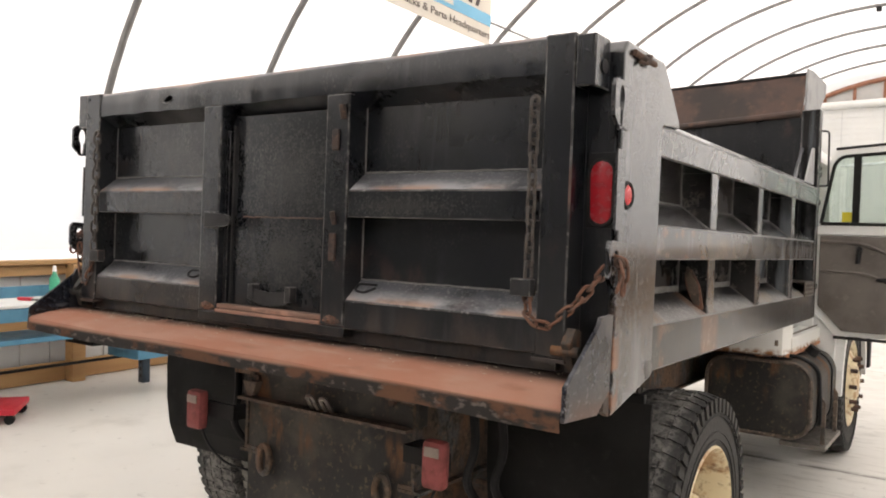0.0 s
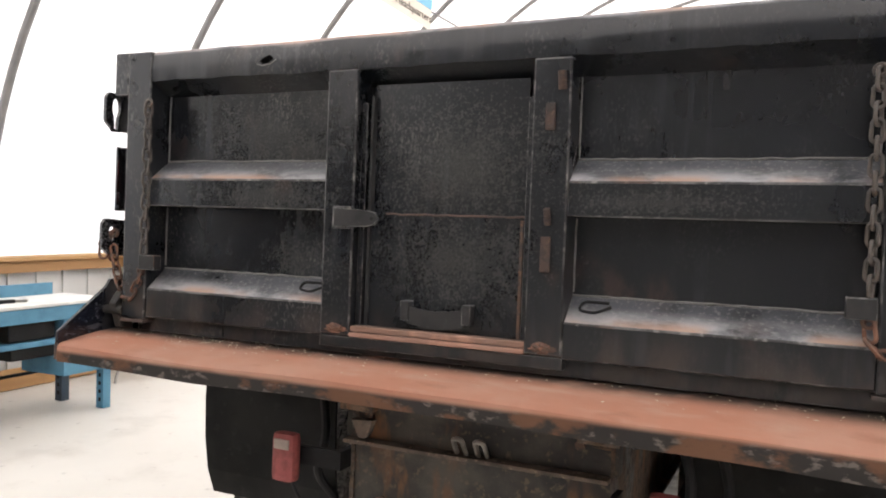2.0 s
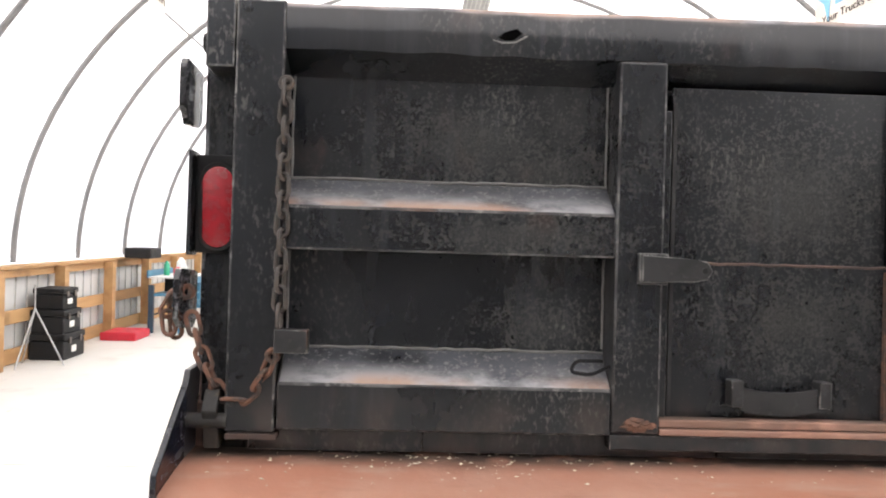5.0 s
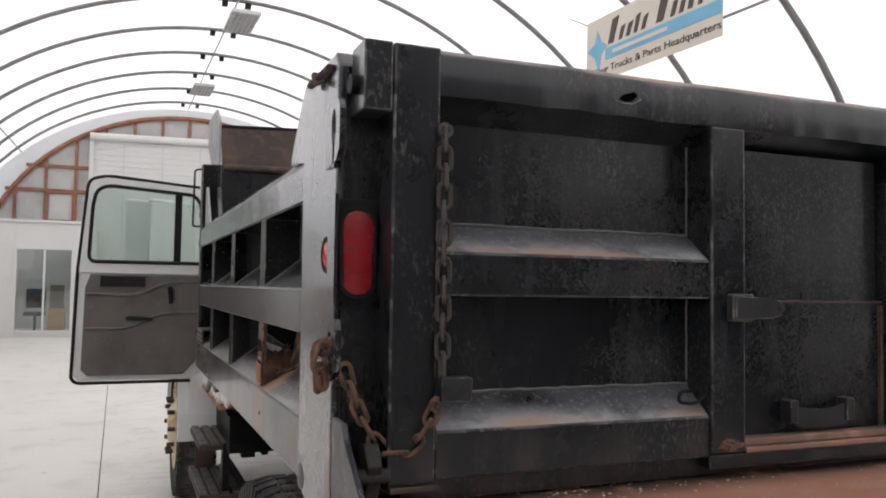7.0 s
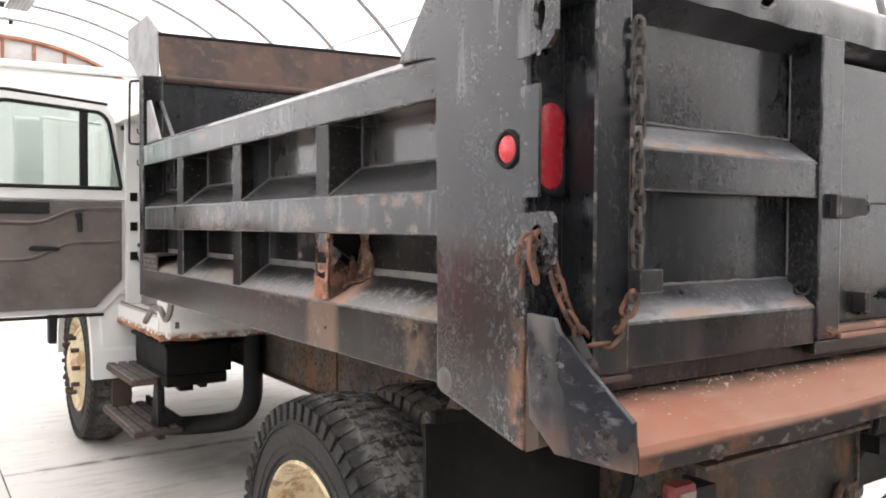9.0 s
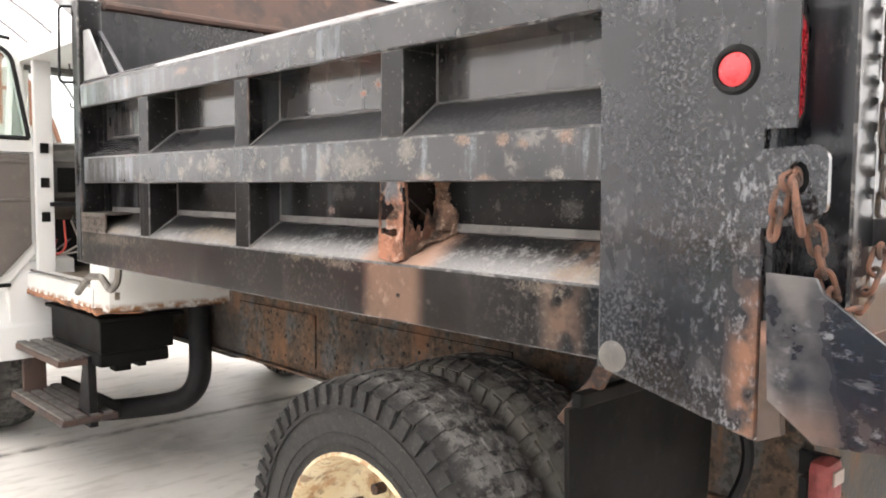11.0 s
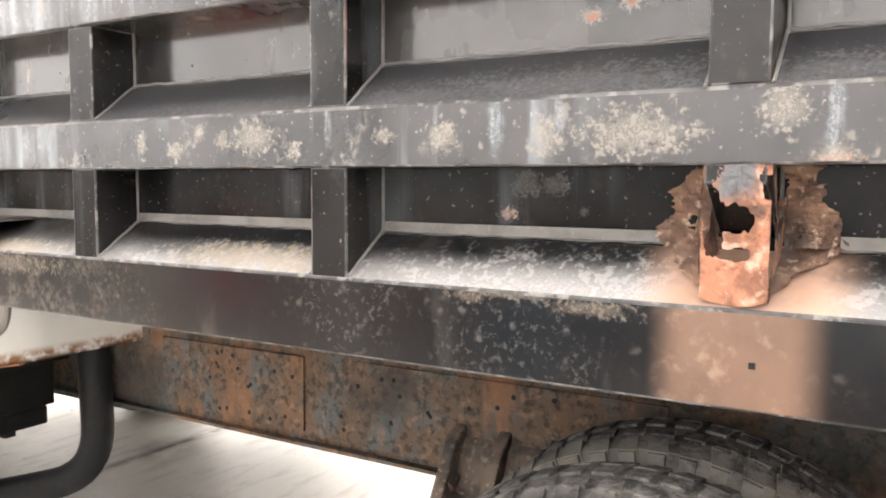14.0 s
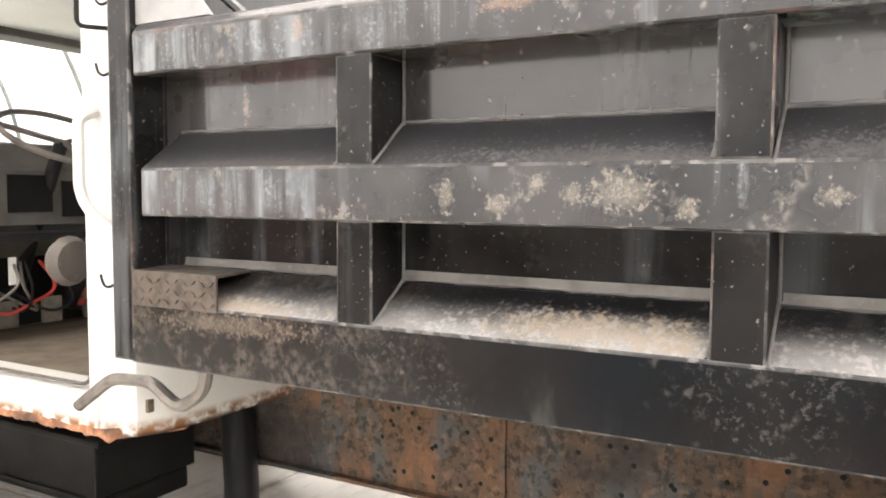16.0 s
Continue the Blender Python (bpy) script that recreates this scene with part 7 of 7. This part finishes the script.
def build_bench(m, length, label):
    """A blue steel workbench: top, apron rails, perforated legs, low shelf. Its length runs along y."""
    b = thing("workbench", label, "workbench", m, "workbenches")
    part("top", B(-0.6, 0.012, -length, 0, 0.925, 0.95, bevel=0.006), M["benchtop"], b, "pale worn top")
    part("front_rail", B(-0.02, 0.0, -length, 0, 0.81, 0.924, bevel=0.004), M["blue"], b)
    for k in range(3):
        z = 0.805 - 0.155 * k
        d = part("drawer", B(-0.5, -0.004, -0.5, -0.02, z - 0.148, z, bevel=0.004), M["blue"], b, "blue steel drawer")
        part("drawer_lip", B(-0.004, 0.012, -0.48, -0.1, z - 0.02, z - 0.008, bevel=0.003), M["blue"], d)
    part("shelf", B(-0.56, -0.01, -length + 0.05, -0.51, 0.62, 0.66, bevel=0.004), M["blue"], b)
    part("back_board", B(-0.63, -0.602, -length, -0.12, 0.925, 1.05, bevel=0.003), M["blue"], b)
    part("stretcher", rod(bmesh.new(), (-0.55, -length + 0.08, 0.3), (-0.55, -0.05, 0.3), 0.015, 8), M["black"], b, smooth=True)
    n = 2
    for i in range(n):
        y = -0.05 - (length - 0.1) * i / (n - 1)
        for x in (-0.06, -0.56):
            leg = part("leg", prism(bmesh.new(), [(x - 0.04, y - 0.04), (x + 0.04, y - 0.04), (x + 0.04, y + 0.04), (x + 0.034, y + 0.04), (x + 0.034, y - 0.034), (x - 0.04, y - 0.034)], "z", 0, 0.81), M["blue" if x > -0.1 else "steelblue"], b)
            if i == 0:
                for k in range(9):
                    part("leg_hole", B(x - 0.012, x + 0.012, y - 0.0425, y - 0.0405, 0.06 + k * 0.07, 0.09 + k * 0.07), M["seal"], leg)
    part("under_box", B(-0.5, -0.06, -0.95, -0.54, 0.665, 0.92, bevel=0.01), M["black"], b, "black box on the shelf")
    part("under_box", B(-0.5, -0.06, -0.93, -0.54, 0.52, 0.615, bevel=0.01), M["black"], b, "black box below the shelf")
    return b


bench = build_bench(pose(-4.5, 3.13, 0), 3.0, "blue steel workbench with pale top along the knee wall")
bottle = thing("bottle", "green squeeze bottle with white cap on the bench", "bottle", pose(-4.98, 2.08, 0.95))
part("flask", lathe(bmesh.new(), [(0, 0), (0, 0.045), (0.16, 0.045), (0.2, 0.02), (0.24, 0.015)], 16, "z"), M["green"], bottle, smooth=True)
part("cap", lathe(bmesh.new(), [(0.23, 0.02), (0.28, 0.012), (0.29, 0)], 12, "z"), M["flagwhite"], bottle, smooth=True)
for x, y, a, mat, lab in ((-4.75, 1.75, 20, "red", "red-handled tool on the bench"), (-4.8, 2.2, -30, "darkplastic", "dark hand tool on the bench"), (-4.72, 2.35, 80, "darkplastic", "black pliers on the bench")):
    tool = thing("hand_tool", lab, "tool", pose(x, y, 0.95, 0, 0, a))
    part("handle", B(-0.14, 0.0, -0.02, 0.02, 0, 0.03, bevel=0.008), M[mat], tool)
    part("jaw", B(0.0, 0.1, -0.012, 0.012, 0.004, 0.022, bevel=0.004), M["steel"], tool)

cart = thing("floor_creeper", "red wheeled creeper low on the floor", "creeper", pose(-4.7, 1.37, 0, 0, 0, 50))
part("deck", B(-0.5, 0.25, -0.25, 0.25, 0.08, 0.13, bevel=0.01), M["red"], cart)
for x in (-0.4, 0.2):
    for y in (-0.2, 0.2):
        part("caster", lathe(bmesh.new(), [(y - 0.02, 0.0), (y - 0.02, 0.04), (y + 0.02, 0.04), (y + 0.02, 0.0)], 14, "y", (x, 0, 0.04)), M["darkplastic"], cart, smooth=True)

stool = thing("step_stool", "white folding step stool beside the bench", "stool", pose(-5.25, 4.1, 0, 0, 0, 60) @ Matrix.Scale(0.93, 4))
for y in (-0.2, 0.2):
    part("front_leg", rod(bmesh.new(), (-0.25, y, 0), (0.0, y * 0.85, 1.05), 0.014, 8), M["galv"], stool, smooth=True)
    part("rear_leg", rod(bmesh.new(), (0.3, y, 0), (0.05, y * 0.85, 0.62), 0.012, 8), M["galv"], stool, smooth=True)
part("top_rail", tube(bmesh.new(), bent([(0.0, -0.17, 1.0), (0.0, -0.17, 1.08), (0.0, 0.17, 1.08), (0.0, 0.17, 1.0)], 0.05), 0.014, 8), M["galv"], stool, smooth=True)
for z, x in ((0.3, -0.16), (0.58, -0.06)):
    part("tread", B(x - 0.08, x + 0.16, -0.19, 0.19, z, z + 0.03, bevel=0.006), M["trim"], stool)

flag = thing("flag", "small striped flag on a stick leaning by the stool", "flag", pose(-5.42, 4.78, 0) @ Matrix.Scale(0.92, 4))
part("stick", rod(bmesh.new(), (-0.03, 0.06, 0), (-0.03, 0.01, 1.12), 0.008, 8), M["wood"], flag, smooth=True)


def cloth(u0, u1, v0, v1, k=0.0):
    """A piece of the draped flag; u runs down the fly, v along the hoist."""
    bm = bmesh.new()
    n = 10
    rows = []
    for i in range(n + 1):
        u = u0 + (u1 - u0) * i / n
        row = []
        for j in range(5):
            v = v0 + (v1 - v0) * j / 4
            row.append(bm.verts.new((k + 0.025 * math.sin(7 * u + 8 * v), -0.43 * v + u * (0.08 + 0.34 * v), 1.09 - 0.17 * v - u * (0.56 - 0.08 * v))))
        rows.append(row)
    for a, b in zip(rows, rows[1:]):
        for j in range(4):
            bm.faces.new((a[j], a[j + 1], b[j + 1], b[j]))
    return bm


for i in range(9):
    part("stripe", cloth(0.0, 1.0, i / 9, (i + 1) / 9), M["flagred"] if i % 2 == 0 else M["flagwhite"], flag)
part("canton", cloth(0.0, 0.42, 0.0, 0.55, 0.006), M["flagblue"], flag)

creeper = thing("creeper", "red moulded creeper board hung upright on the wall", "creeper", pose(-5.46, 6.33, 0.24, -10, -3, 0) @ Matrix.Diagonal((1, 1.1, 0.8, 1)))
part("hook", rod(bmesh.new(), (-0.1, 0, 1.19), (0.0, 0, 1.19), 0.008, 6), M["steel"], creeper)
part("board", prism(bmesh.new(), [(-0.27, 0.0), (0.27, 0.0), (0.3, 0.35), (0.24, 0.42), (0.24, 1.15), (0.2, 1.22), (-0.2, 1.22), (-0.24, 1.15), (-0.24, 0.42), (-0.3, 0.35)], "x", -0.03, 0.03, 0.012), M["red"], creeper)
part("headrest", B(0.031, 0.06, -0.2, 0.2, 0.28, 0.36, bevel=0.008), M["redold"], creeper)
part("pad", B(0.031, 0.07, -0.18, 0.18, 0.0, 0.12, bevel=0.01), M["darkplastic"], creeper)
part("grip_slot", B(0.031, 0.036, -0.06, 0.06, 1.12, 1.15), M["flagwhite"], creeper)


def crate(m, w, d, h, label):
    c = thing("tool_case", label, "case", m, "stacked cases")
    part("body", B(-w / 2, w / 2, -d / 2, d / 2, 0, h * 0.72, bevel=0.02), M["darkplastic"], c)
    part("lid", B(-w / 2 - 0.01, w / 2 + 0.01, -d / 2 - 0.01, d / 2 + 0.01, h * 0.74, h, bevel=0.02), M["darkplastic"], c)
    for y in (-d / 4, d / 4):
        part("clasp", B(w / 2 + 0.011, w / 2 + 0.025, y - 0.03, y + 0.03, h * 0.6, h * 0.85, bevel=0.004), M["trim"], c)
    part("badge", B(w / 2 + 0.001, w / 2 + 0.006, -0.09, 0.05, h * 0.25, h * 0.5), M["flagwhite"], c, "pale label bars")


crate(pose(-5.48, 9.28, 0), 0.45, 0.66, 0.34, "wide black tool case at the bottom of a stack")
crate(pose(-5.48, 9.24, 0.34), 0.42, 0.54, 0.31, "black tool case in the middle of a stack")
crate(pose(-5.5, 9.26, 0.65), 0.38, 0.46, 0.28, "black tool case on top of a stack")
tri = thing("work_light_stand", "white tripod stand beside black cases", "stand", pose(-5.4, 8.45, 0) @ Matrix.Scale(0.85, 4))
for a in (0.3, 2.4, 4.5):
    part("leg", rod(bmesh.new(), (0.4 * math.cos(a), 0.4 * math.sin(a), 0.012), (0, 0, 0.85), 0.014, 8), M["galv"], tri, smooth=True)
part("mast", rod(bmesh.new(), (0, 0, 0.8), (0, 0, 1.2), 0.014, 8), M["galv"], tri, smooth=True)

far = build_bench(pose(-4.55, 13.4, 0), 1.5, "blue braced workbench at the far end with boxes on it")
part("brace", rod(bmesh.new(), (0.02, -0.1, 0.2), (0.02, -1.4, 0.78), 0.02, 8), M["blue"], far)
solid("red_box", B(-5.55, -5.0, 10.9, 11.6, 0, 0.13, bevel=0.03), M["red"], "red plastic ramp on the floor", "ramp")
solid("black_case", B(-5.6, -5.15, 12.0, 12.6, 1.24, 1.42, bevel=0.04), M["darkplastic"], "black rounded tool bag on a bench", "bag")
for x, y, w, h, mat, lab in ((-4.9, 12.9, 0.16, 0.3, "flagwhite", "white jug on a bench"), (-4.75, 12.2, 0.15, 0.16, "red", "red can on a bench"), (-4.8, 12.6, 0.2, 0.2, "benchtop", "pale carton on a bench"), (-5.0, 12.4, 0.1, 0.25, "green", "teal bottle on a bench")):
    solid("bench_item", lathe(bmesh.new(), [(0.95, 0), (0.95, w / 2), (0.95 + h * 0.75, w / 2), (0.95 + h * 0.9, w / 4), (0.95 + h, w / 5), (0.95 + h, 0)], 14, "z", (x, y, 0)), M[mat], lab, "container", smooth=True)
